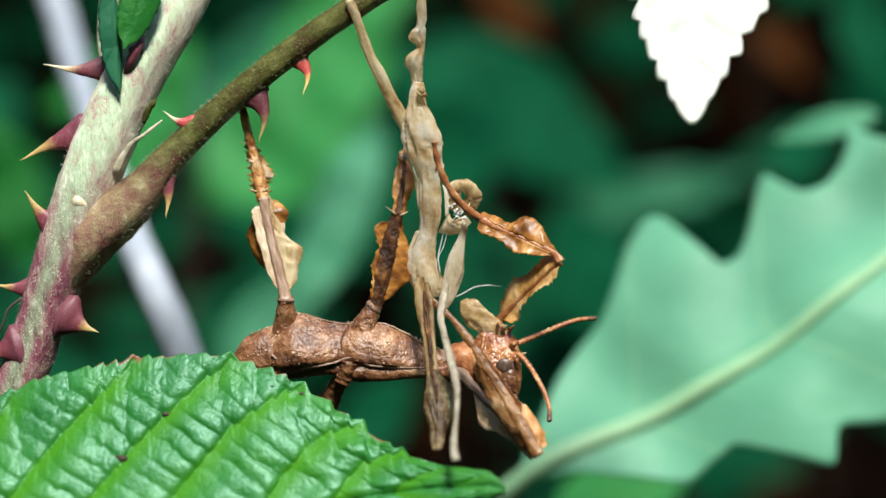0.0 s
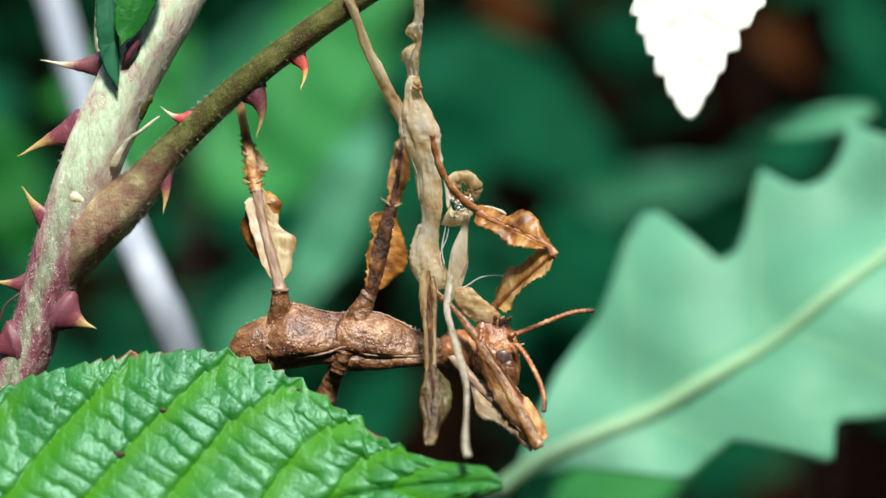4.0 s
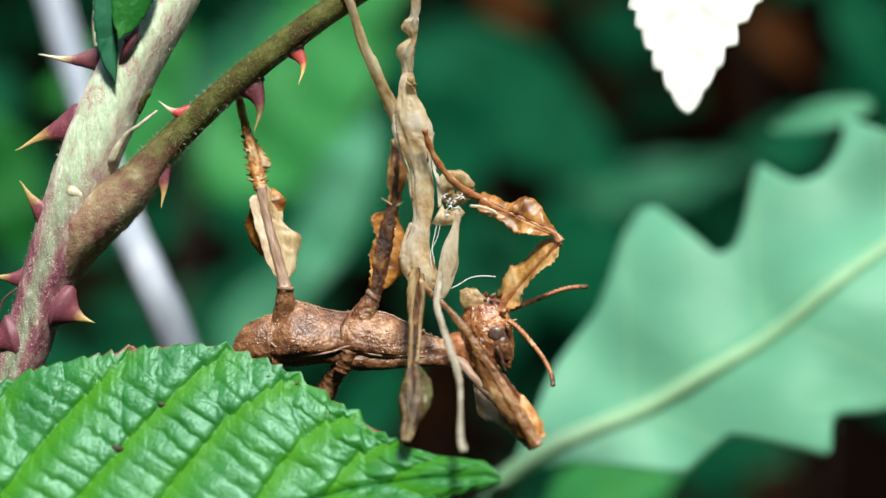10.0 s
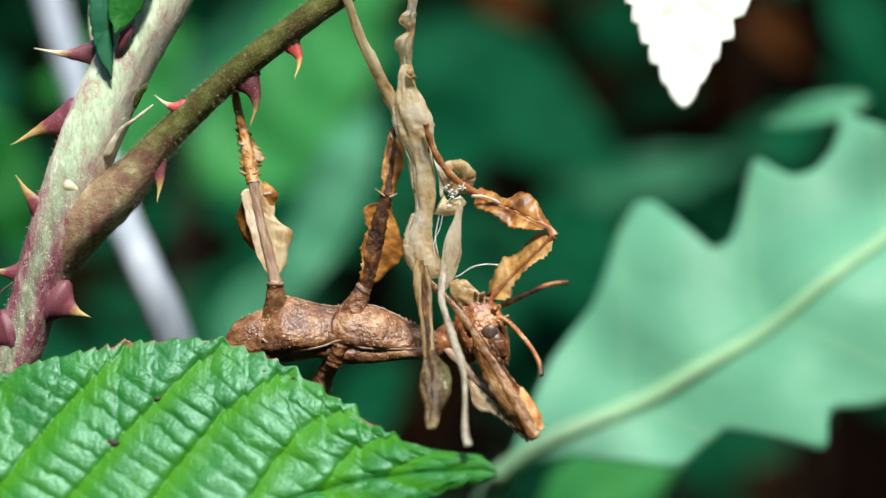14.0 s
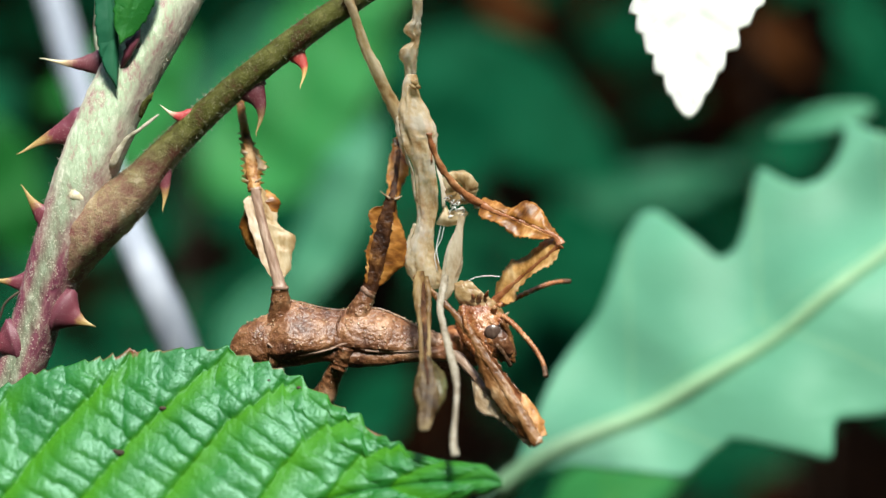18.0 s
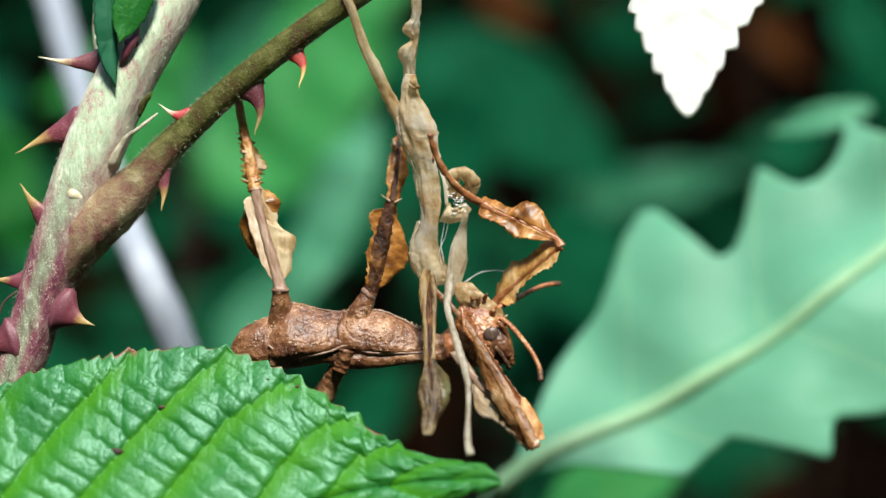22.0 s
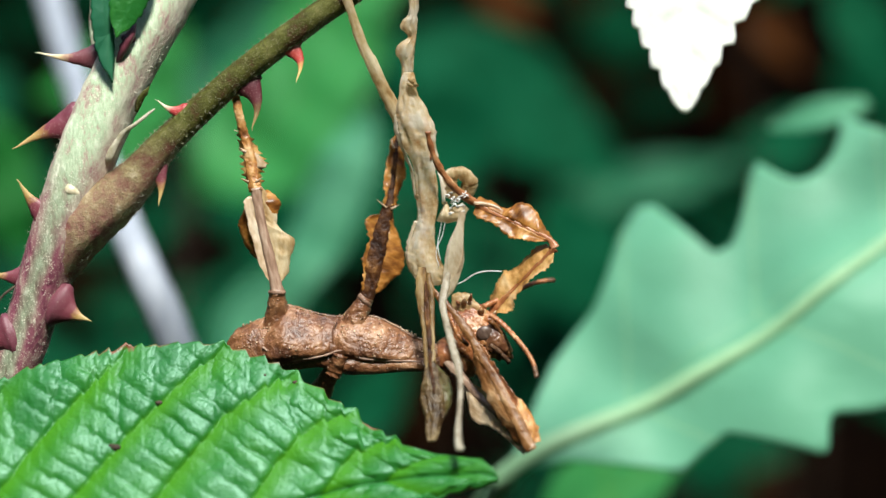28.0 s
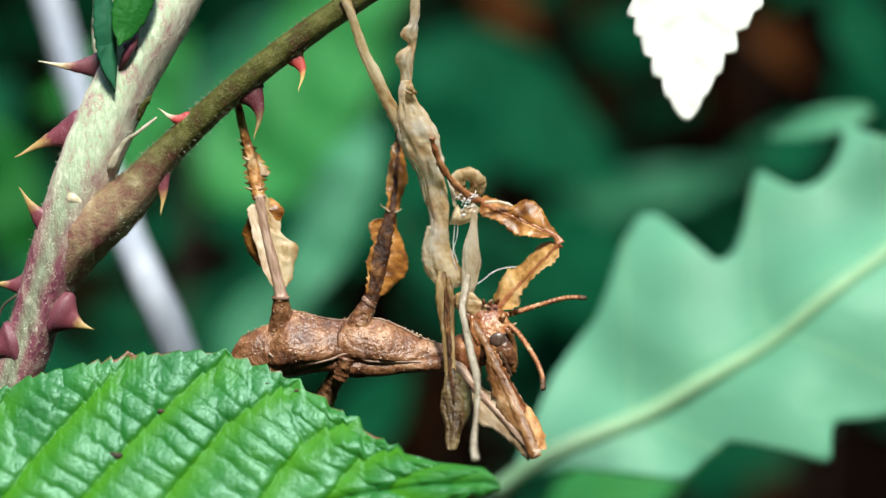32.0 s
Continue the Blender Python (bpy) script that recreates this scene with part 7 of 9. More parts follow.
    walk(mid_tibia, [
        (0, pose(.00514, .00054, .01349, -78.3, -63.6, 79.5)), (0.5, pose(.00507, .00079, .01347, -78.7, -62.4, 80)),
        (1, pose(.00498, .00108, .01344, -75.8, -66.5, 76.9)), (1.5, pose(.00528, .00099, .01338, -74.8, -65, 76.1)),
        (2, pose(.00525, .0012, .01334, -72.5, -62.5, 74.4)), (2.5, pose(.00526, .0014, .0133, -75.3, -62.6, 76.9)),
        (3, pose(.00507, .0016, .0133, -74.6, -65.4, 75.9)), (3.5, pose(.00523, .00132, .01333, -73, -63.9, 74.7)),
        (5.5, pose(.00505, .00229, .01311, -64.6, -72.1, 65.6)), (6, pose(.00493, .00243, .01309, -61.2, -73.8, 62.2)),
        (6.5, pose(.00434, .00268, .01314, -21.4, -84.6, 21.5)), (7, pose(.00476, .00183, .01332, -76.6, -68.8, 77.4)),
        (7.5, pose(.00479, .00159, .01337, -82.5, -60.7, 83.4)), (8, pose(.00509, .00162, .01329, -78.8, -59.4, 80.3)),
        (8.5, pose(.00493, .00176, .0133, -78, -65.6, 79)), (9, pose(.0049, .00239, .01311, -76.4, -66.1, 77.5)),
        (9.5, pose(.00469, .00192, .01331, -76.7, -71.8, 77.3)), (10, pose(.00467, .00174, .01336, -84.1, -70.2, 84.4)),
        (10.5, pose(.00455, .00191, .01334, -80.8, -71.9, 81.3)), (11, pose(.00496, .00058, .01353, -81.4, -62.5, 82.4)),
        (11.5, pose(.0051, .00057, .0135, -77.6, -66.2, 78.6)), (12, pose(.00491, .00107, .01346, -72.8, -71.1, 73.7)),
        (12.5, pose(.00502, .00011, .01358, -76.5, -70.4, 77.3)), (13, pose(.00524, -.00024, .01355, -76.7, -63, 78.1)),
        (13.5, pose(.00514, .00059, .01349, -71.1, -70.5, 72.1)), (14, pose(.00523, .00041, .01349, -70.9, -68.8, 72.1)),
        (14.5, pose(.00501, .00044, .01354, -72.9, -68.8, 74)), (16.5, pose(.00524, .00071, .01344, -72.5, -64.7, 74.1)),
        (17, pose(.00533, .00066, .01342, -77.2, -58.7, 79)), (17.5, pose(.00496, .00085, .01349, -79, -67.7, 79.8)),
        (18, pose(.00544, -.00011, .01348, -75.9, -59.5, 77.8)), (18.5, pose(.00536, .00004, .01349, -75.2, -63.2, 76.7)),
        (19, pose(.00544, -.00008, .01348, -73.9, -64.2, 75.4)), (19.5, pose(.00536, .00053, .01343, -74, -64.6, 75.4)),
        (20, pose(.00561, -.00035, .01345, -76.4, -60.5, 78.1)), (20.5, pose(.00523, .00082, .01342, -71.7, -67.5, 73)),
        (21, pose(.00565, .0004, .01336, -69.6, -65.6, 71.3)), (21.5, pose(.00541, .00062, .0134, -70.5, -68.8, 71.7)),
        (22, pose(.0054, .00068, .0134, -75.2, -63.5, 76.7)), (22.5, pose(.00538, .00023, .01347, -72.9, -64.3, 74.5)),
        (23, pose(.00509, .00009, .01356, -76.8, -64.4, 78)), (23.5, pose(.0052, .00003, .01354, -80.5, -60.8, 81.7)),
        (24, pose(.00545, .00151, .01322, -74.3, -60.1, 76.3)), (24.5, pose(.0053, .00101, .01337, -74.8, -65, 76.1)),
        (25, pose(.00539, .00113, .01332, -71.2, -63.5, 73.1)), (25.5, pose(.00545, .00031, .01344, -76.6, -58.5, 78.5)),
        (27.5, pose(.00516, .00092, .01342, -81.4, -66.5, 82.1)), (28, pose(.00498, .00076, .0135, -70.2, -74.3, 70.9)),
        (28.5, pose(.00561, .00106, .01327, -72.1, -59.9, 74.4)), (29, pose(.00522, .00105, .01338, -68.4, -70.8, 69.5)),
        (29.5, pose(.00547, .0014, .01324, -70.7, -60.2, 73.1)), (30, pose(.00526, .00137, .01331, -72.1, -65.4, 73.7)),
        (30.5, pose(.00567, .00156, .01314, -68.5, -57.8, 71.6)), (31, pose(.00534, .0019, .01315, -73.3, -64.2, 74.8)),
        (31.5, pose(.00542, .00202, .01309, -68.6, -62.7, 70.8)), (32, pose(.00524, .00162, .01325, -72.8, -71.2, 73.7)),])
    walk(low_femur, [
        (0, pose(.00002, -.002, -.00227, 134.4, 47.9, 126)), (0.5, pose(.00002, -.002, -.00227, 134.3, 48.1, 126)),
        (1, pose(.00002, -.002, -.00227, 134.5, 48.1, 126.1)), (1.5, pose(.00002, -.002, -.00227, 133.2, 48.5, 125.1)),
        (2, pose(.00002, -.002, -.00227, 138.3, 55.1, 132.6)), (2.5, pose(.00002, -.002, -.00227, 135.8, 50.2, 128.3)),
        (3, pose(.00002, -.002, -.00227, 131.8, 48.8, 123.9)), (3.5, pose(.00002, -.002, -.00227, 136.6, 55.4, 131)),
        (5.5, pose(.00002, -.002, -.00227, 127.5, 56.7, 122.7)), (6, pose(.00002, -.002, -.00227, 128.4, 55, 123)),
        (6.5, pose(.00002, -.002, -.00227, 123.6, 48.9, 116.6)), (7, pose(.00002, -.002, -.00227, 127, 53.3, 121.1)),
        (7.5, pose(.00002, -.002, -.00227, 154.5, 59.5, 151.1)), (8, pose(.00002, -.002, -.00227, 162.1, 60.6, 159.7)),
        (8.5, pose(.00002, -.002, -.00227, 146.8, 52.7, 140.5)), (9, pose(.00002, -.002, -.00227, 134.8, 58.4, 130.2)),
        (9.5, pose(.00002, -.002, -.00227, 134.1, 47.6, 125.6)), (10, pose(.00002, -.002, -.00227, 140.4, 49.7, 132.7)),
        (10.5, pose(.00002, -.002, -.00227, 134.5, 45.2, 124.9)), (11, pose(.00002, -.002, -.00227, 139.4, 53.1, 133)),
        (11.5, pose(.00002, -.002, -.00227, 136.4, 51.2, 129.3)), (12, pose(.00002, -.002, -.00227, 132.1, 47.2, 123.5)),
        (12.5, pose(.00002, -.002, -.00227, 129.3, 47.5, 121.1)), (13, pose(.00002, -.002, -.00227, 138.2, 52.7, 131.6)),
        (13.5, pose(.00002, -.002, -.00227, 132.1, 47.3, 123.6)), (14, pose(.00002, -.002, -.00227, 135, 49.6, 127.3)),
        (14.5, pose(.00002, -.002, -.00227, 134, 47.6, 125.4)), (16.5, pose(.00002, -.002, -.00227, 137.6, 51.1, 130.4)),
        (17, pose(.00002, -.002, -.00227, 141.3, 54.1, 135.3)), (17.5, pose(.00002, -.002, -.00227, 136.4, 43.1, 125.7)),
        (18, pose(.00002, -.002, -.00227, 142.3, 56.4, 137.1)), (18.5, pose(.00002, -.002, -.00227, 133.4, 52.9, 127)),
        (19, pose(.00002, -.002, -.00227, 132.5, 48.3, 124.4)), (19.5, pose(.00002, -.002, -.00227, 138, 50.8, 130.7)),
        (20, pose(.00002, -.002, -.00227, 133.7, 51.8, 127)), (20.5, pose(.00002, -.002, -.00227, 133.9, 49.1, 126.1)),
        (21, pose(.00002, -.002, -.00227, 136.5, 51.5, 129.5)), (21.5, pose(.00002, -.002, -.00227, 132.9, 48.1, 124.7)),
        (22, pose(.00002, -.002, -.00227, 142.6, 52.4, 136.1)), (22.5, pose(.00002, -.002, -.00227, 142.4, 49.6, 134.7)),
        (23, pose(.00002, -.002, -.00227, 146.2, 47, 137.5)), (23.5, pose(.00002, -.002, -.00227, 147.9, 49.5, 140.5)),
        (24, pose(.00002, -.002, -.00227, 152.9, 59.8, 149.3)), (24.5, pose(.00002, -.002, -.00227, 132.7, 53.2, 126.5)),
        (25, pose(.00002, -.002, -.00227, 140.4, 54.6, 134.6)), (25.5, pose(.00002, -.002, -.00227, 145.2, 57, 140.3)),
        (27.5, pose(.00002, -.002, -.00227, 131.8, 49.1, 124)), (28, pose(.00002, -.002, -.00227, 130.1, 43.7, 120.2)),
        (28.5, pose(.00002, -.002, -.00227, 142.1, 62.3, 138.7)), (29, pose(.00002, -.002, -.00227, 130.1, 49, 122.5)),
        (29.5, pose(.00002, -.002, -.00227, 146.4, 66.3, 144)), (30, pose(.00002, -.002, -.00227, 125.5, 57.1, 121)),
        (30.5, pose(.00002, -.002, -.00227, 176.2, 71.2, 176)), (31, pose(.00002, -.002, -.00227, 134.6, 61.1, 130.8)),
        (31.5, pose(.00002, -.002, -.00227, 153.5, 65.4, 151.3)), (32, pose(.00002, -.002, -.00227, 140.4, 47.5, 131.7)),])
    walk(fore_femur, [
        (0, pose(.01527, 0, .00241, 26.6, -38.4, -38.9)), (0.5, pose(.01527, 0, .00241, 27.3, -38.7, -39.6)),
        (1, pose(.01527, 0, .00241, 28.7, -38.9, -41.1)), (1.5, pose(.01527, 0, .00241, 26.3, -36.2, -39.9)),
        (2, pose(.01527, 0, .00241, 27.6, -33.6, -43.4)), (2.5, pose(.01527, 0, .00241, 28.5, -34.6, -43.7)),
        (3, pose(.01527, 0, .00241, 29.9, -36.6, -44)), (3.5, pose(.01527, 0, .00241, 27.2, -34.6, -42.2)),
        (5.5, pose(.01527, 0, .00241, 29.1, -33.3, -45.5)), (6, pose(.01527, 0, .00241, 30.3, -34, -46.2)),
        (6.5, pose(.01527, 0, .00241, 34.9, -40.7, -46.9)), (7, pose(.01527, 0, .00241, 30.3, -36.9, -44.2)),
        (7.5, pose(.01527, 0, .00241, 27.7, -36.6, -41.3)), (8, pose(.01527, 0, .00241, 25.5, -34.1, -40.4)),
        (8.5, pose(.01527, 0, .00241, 26.3, -41, -37)), (9, pose(.01527, 0, .00241, 26.6, -40.5, -37.6)),
        (9.5, pose(.01527, 0, .00241, 21.1, -45.3, -28.5)), (10, pose(.01527, 0, .00241, 19.4, -45.8, -26.2)),
        (10.5, pose(.01527, 0, .00241, 21.7, -47, -28.6)), (11, pose(.01527, 0, .00241, 20.8, -42.5, -29.3)),
        (11.5, pose(.01527, 0, .00241, 17.5, -43.5, -24.6)), (12, pose(.01527, 0, .00241, 16.7, -45.1, -22.9)),
        (12.5, pose(.01527, 0, .00241, 15.1, -45.6, -20.7)), (13, pose(.01527, 0, .00241, 19.2, -41.4, -27.8)),
        (13.5, pose(.01527, 0, .00241, 18.4, -42.4, -26.2)), (14, pose(.01527, 0, .00241, 17.3, -41.8, -25.1)),
        (14.5, pose(.01527, 0, .00241, 18, -43.1, -25.4)), (16.5, pose(.01527, 0, .00241, 20.6, -38.8, -31)),
        (17, pose(.01527, 0, .00241, 18.2, -36, -29.3)), (17.5, pose(.01527, 0, .00241, 19.7, -42.4, -28)),
        (18, pose(.01527, 0, .00241, 19.5, -35.3, -31.6)), (18.5, pose(.01527, 0, .00241, 18.8, -37.7, -29.1)),
        (19, pose(.01527, 0, .00241, 17.9, -39, -27.2)), (19.5, pose(.01527, 0, .00241, 18.8, -37.2, -29.4)),
        (20, pose(.01527, 0, .00241, 17, -38.1, -26.4)), (20.5, pose(.01527, 0, .00241, 19.1, -37.8, -29.6)),
        (21, pose(.01527, 0, .00241, 18, -34.5, -29.8)), (21.5, pose(.01527, 0, .00241, 18.9, -36.9, -29.7)),
        (22, pose(.01527, 0, .00241, 20.3, -34.7, -32.9)), (22.5, pose(.01527, 0, .00241, 18.7, -37.8, -28.9)),
        (23, pose(.01527, 0, .00241, 18.6, -42.3, -26.6)), (23.5, pose(.01527, 0, .00241, 18.4, -39.7, -27.5)),
        (24, pose(.01527, 0, .00241, 21.3, -34.3, -34.7)), (24.5, pose(.01527, 0, .00241, 21, -39.6, -31.1)),
        (25, pose(.01527, 0, .00241, 20.1, -36.6, -31.6)), (25.5, pose(.01527, 0, .00241, 18.9, -36.7, -29.8)),
        (27.5, pose(.01527, 0, .00241, 16.4, -42.4, -23.6)), (28, pose(.01527, 0, .00241, 15.9, -44.8, -22.1)),
        (28.5, pose(.01527, 0, .00241, 16.3, -36.4, -26.2)), (29, pose(.01527, 0, .00241, 16.9, -41.4, -24.7)),
        (29.5, pose(.01527, 0, .00241, 17.1, -35.9, -27.6)), (30, pose(.01527, 0, .00241, 16.7, -39.5, -25.2)),
        (30.5, pose(.01527, 0, .00241, 16.1, -33.6, -27.6)), (31, pose(.01527, 0, .00241, 15.3, -40.4, -22.9)),
        (31.5, pose(.01527, 0, .00241, 16.8, -37.3, -26.5)), (32, pose(.01527, 0, .00241, 8.7, -44.3, -12.4)),])
    walk(fore_tibia, [
        (0, pose(.02131, -.00486, .00855, -171.6, -28.4, 162.7)), (0.5, pose(.02122, -.00491, .00859, -171.5, -28.5, 162.7)),
        (1, pose(.02108, -.00506, .00861, -169.9, -28.3, 159.5)), (1.5, pose(.02139, -.00512, .00826, -169.6, -29, 159.2)),
        (2, pose(.02126, -.00566, .00788, -167.1, -28.8, 154.5)), (2.5, pose(.02116, -.00562, .00802, -169.7, -30.1, 160.1)),
        (3, pose(.02098, -.00551, .00831, -170.8, -30.1, 162.2)), (3.5, pose(.02131, -.00547, .00802, -167.8, -29.3, 156.2)),
        (5.5, pose(.02107, -.00589, .00783, -167.8, -31.1, 157.3)), (6, pose(.02094, -.00592, .00794, -167.7, -31.3, 157.3)),
        (6.5, pose(.02039, -.00547, .00886, -169.6, -30.4, 160.1)), (7, pose(.02094, -.00551, .00835, -169.4, -29.5, 159.2)),
        (7.5, pose(.02123, -.00524, .00831, -172.2, -28.2, 163.8)), (8, pose(.02151, -.0053, .00795, -169.5, -28.5, 158.8)),
        (8.5, pose(.02124, -.00449, .00889, -170.4, -27.9, 160.1)), (9, pose(.02122, -.00459, .00884, -165.6, -28.3, 151.5)),
        (9.5, pose(.02138, -.00332, .00944, -169.6, -28.7, 159)), (10, pose(.02145, -.00304, .0095, -173.3, -28.5, 166.1)),
        (10.5, pose(.02119, -.00322, .00964, -175.8, -27.8, 171.1)), (11, pose(.02163, -.00357, .00909, -171.3, -27.1, 161.4)),
        (11.5, pose(.02179, -.00298, .00922, -169.7, -26.7, 157.9)), (12, pose(.0217, -.00271, .00942, -167.9, -28, 155.5)),
        (12.5, pose(.02174, -.00244, .00948, -169.7, -27.6, 158.6)), (13, pose(.02184, -.00345, .00894, -168.1, -27.9, 155.7)),
        (13.5, pose(.02182, -.00322, .00908, -170.8, -29.3, 161.7)), (14, pose(.02195, -.00312, .00899, -168.5, -29, 157.3)),
        (14.5, pose(.02179, -.00309, .00916, -169.4, -29.4, 159.1)), (16.5, pose(.02187, -.00397, .00861, -167.6, -28.3, 155.1)),
        (17, pose(.02225, -.00391, .00822, -173.5, -27.8, 166.3)), (17.5, pose(.02172, -.00343, .00908, -177.2, -28, 174.1)),
        (18, pose(.02215, -.00422, .00812, -170.2, -28.6, 160.2)), (18.5, pose(.02211, -.0038, .00846, -171.5, -28.6, 162.6)),
        (19, pose(.02211, -.00351, .00863, -172.4, -29.8, 164.9)), (19.5, pose(.02213, -.00387, .00838, -171.1, -29.4, 162.3)),
        (20, pose(.02225, -.00346, .0085, -171.5, -29.2, 163.1)), (20.5, pose(.02207, -.00385, .00846, -170.8, -30.8, 162.4)),
        (21, pose(.02234, -.00404, .00801, -169.5, -31.1, 160.3)), (21.5, pose(.02214, -.00391, .00835, -170.7, -30.9, 162.3)),
        (22, pose(.02209, -.00442, .00804, -171.2, -30.7, 163.2)), (22.5, pose(.02211, -.00378, .00846, -173.1, -29.8, 166.3)),
        (23, pose(.02181, -.00328, .00906, -174.3, -27.7, 167.9)), (23.5, pose(.02202, -.00351, .00872, -177.6, -26, 174.5)),
        (24, pose(.02199, -.00465, .00798, -171.1, -26, 160.3)), (24.5, pose(.0218, -.00394, .00871, -168.8, -27.1, 156.6)),
        (25, pose(.02204, -.00416, .0083, -165.6, -29.2, 152.3)), (25.5, pose(.02215, -.00394, .00831, -166.7, -27.4, 152.8)),
        (27.5, pose(.02196, -.00292, .00908, -172.3, -28.4, 164.2)), (28, pose(.02178, -.00263, .00937, -172.5, -29.4, 164.9)),
        (28.5, pose(.02241, -.00351, .00828, -164.7, -29.3, 150.8)), (29, pose(.02201, -.00309, .00895, -168.1, -30.6, 157.6)),
        (29.5, pose(.02237, -.00371, .00821, -164.9, -30, 151.7)), (30, pose(.02217, -.00325, .0087, -168.2, -30.1, 157.5)),
        (30.5, pose(.02257, -.00382, .00788, -162.8, -29.9, 148.2)), (31, pose(.0222, -.00293, .00882, -167.1, -29.6, 155.1)),
        (31.5, pose(.02231, -.0035, .00841, -163, -29.2, 147.8)), (32, pose(.02219, -.00152, .00931, -171.1, -29.9, 162.6)),])
    walk(fore_tarsus, [
        (0, pose(.0135, -.00243, .01297, 151.5, -52.8, -145.7)), (0.5, pose(.01343, -.00248, .01302, 149.9, -51.7, -143.5)),
        (1, pose(.01342, -.00219, .01302, 148.3, -51.7, -141.8)), (1.5, pose(.01379, -.00223, .01276, 151.4, -54, -146)),
        (2, pose(.01391, -.00215, .01235, 146.2, -51.5, -139.5)), (2.5, pose(.0136, -.00288, .01268, 143.2, -53.6, -137.1)),
        (3, pose(.01333, -.00305, .01297, 143, -53.2, -136.8)), (3.5, pose(.01389, -.0022, .01257, 147.2, -51.2, -140.4)),
        (5.5, pose(.01373, -.00283, .01264, 145.8, -53.4, -139.8)), (6, pose(.01362, -.00285, .01276, 143, -51.5, -136.1)),
        (6.5, pose(.01286, -.00273, .01356, 149, -51.2, -142.4)), (7, pose(.01338, -.00263, .01292, 155.1, -53.3, -150)),
        (7.5, pose(.01336, -.00296, .01269, 148.7, -45.7, -139.7)), (8, pose(.01389, -.00235, .01238, 149.3, -46.3, -140.6)),
        (8.5, pose(.01352, -.00169, .01324, 147.5, -45.8, -138.4)), (9, pose(.01403, -.00068, .01324, 149.5, -43.8, -139.6)),
        (9.5, pose(.01377, -.0004, .0139, 156.6, -45.7, -148.8)), (10, pose(.01353, -.00107, .01393, 157.3, -44.9, -149.3)),
        (10.5, pose(.01307, -.00194, .01398, 156.3, -49.5, -150)), (11, pose(.01379, -.00092, .01331, 155.4, -45.7, -147.4)),
        (11.5, pose(.0141, .00014, .01339, 158.3, -49.4, -152.4)), (12, pose(.01423, .00069, .01378, 167.5, -52.3, -164.4)),
        (12.5, pose(.01407, .00057, .01378, 160.7, -51.5, -155.8)), (13, pose(.01435, -.00008, .01329, 154.9, -47.8, -147.7)),
        (13.5, pose(.01413, -.00068, .01363, 152.4, -49.2, -145.3)), (14, pose(.01446, .00001, .0135, 153.5, -48.3, -146.3)),
        (14.5, pose(.01423, -.0002, .01372, 153.3, -48.5, -146.1)), (16.5, pose(.01446, -.00052, .01302, 150.4, -48.5, -142.8)),
        (17, pose(.01426, -.00197, .01255, 152.2, -46.9, -144.2)), (17.5, pose(.01355, -.00258, .01343, 156.4, -51.2, -150.7)),
        (18, pose(.01448, -.00146, .01257, 153, -48.9, -145.9)), (18.5, pose(.01432, -.00135, .0129, 156.8, -51.8, -151.3)),
        (19, pose(.01432, -.00141, .01325, 150.9, -47.7, -143)), (19.5, pose(.01442, -.0014, .01295, 152.2, -48.9, -145.1)),
        (20, pose(.01449, -.0011, .01304, 148.7, -47.2, -140.4)), (20.5, pose(.01447, -.00144, .01322, 151.2, -47.9, -143.5)),
        (21, pose(.01485, -.00136, .01281, 149.3, -48.1, -141.4)), (21.5, pose(.01455, -.00148, .01311, 151.2, -49.2, -144)),
        (22, pose(.01445, -.00211, .01279, 148.9, -46.6, -140.3)), (22.5, pose(.01428, -.00186, .01308, 144.1, -45.9, -134.8)),
        (23, pose(.01377, -.00155, .01338, 143.1, -44.4, -132.9)), (23.5, pose(.01371, -.0027, .01279, 148.7, -46.6, -140.1)),
        (24, pose(.01413, -.00183, .01205, 147.3, -47.5, -138.9)), (24.5, pose(.01421, -.00065, .01293, 155, -50.2, -148.8)),
        (25, pose(.01486, -.00039, .01283, 150.2, -48.1, -142.5)), (25.5, pose(.01482, -.00017, .01258, 152.4, -48.8, -145.2)),
        (27.5, pose(.0141, -.00069, .01349, 151.3, -47.6, -143.5)), (28, pose(.01396, -.00053, .01393, 151.6, -47.9, -143.9)),
        (28.5, pose(.01533, .00044, .01282, 149.7, -44, -140)), (29, pose(.01462, -.00004, .01367, 151.2, -46.2, -142.7)),
        (29.5, pose(.01528, .0001, .01286, 148.1, -42.4, -137.3)), (30, pose(.01475, -.00017, .01336, 149.8, -44.7, -140.4)),
        (30.5, pose(.01573, .00043, .01251, 148.6, -43.4, -138.4)), (31, pose(.01487, .00047, .01341, 146.1, -40.8, -134.2)),
        (31.5, pose(.01544, .00082, .01293, 146.6, -41, -134.8)), (32, pose(.0145, .00089, .01394, 147, -42.6, -136.2)),])
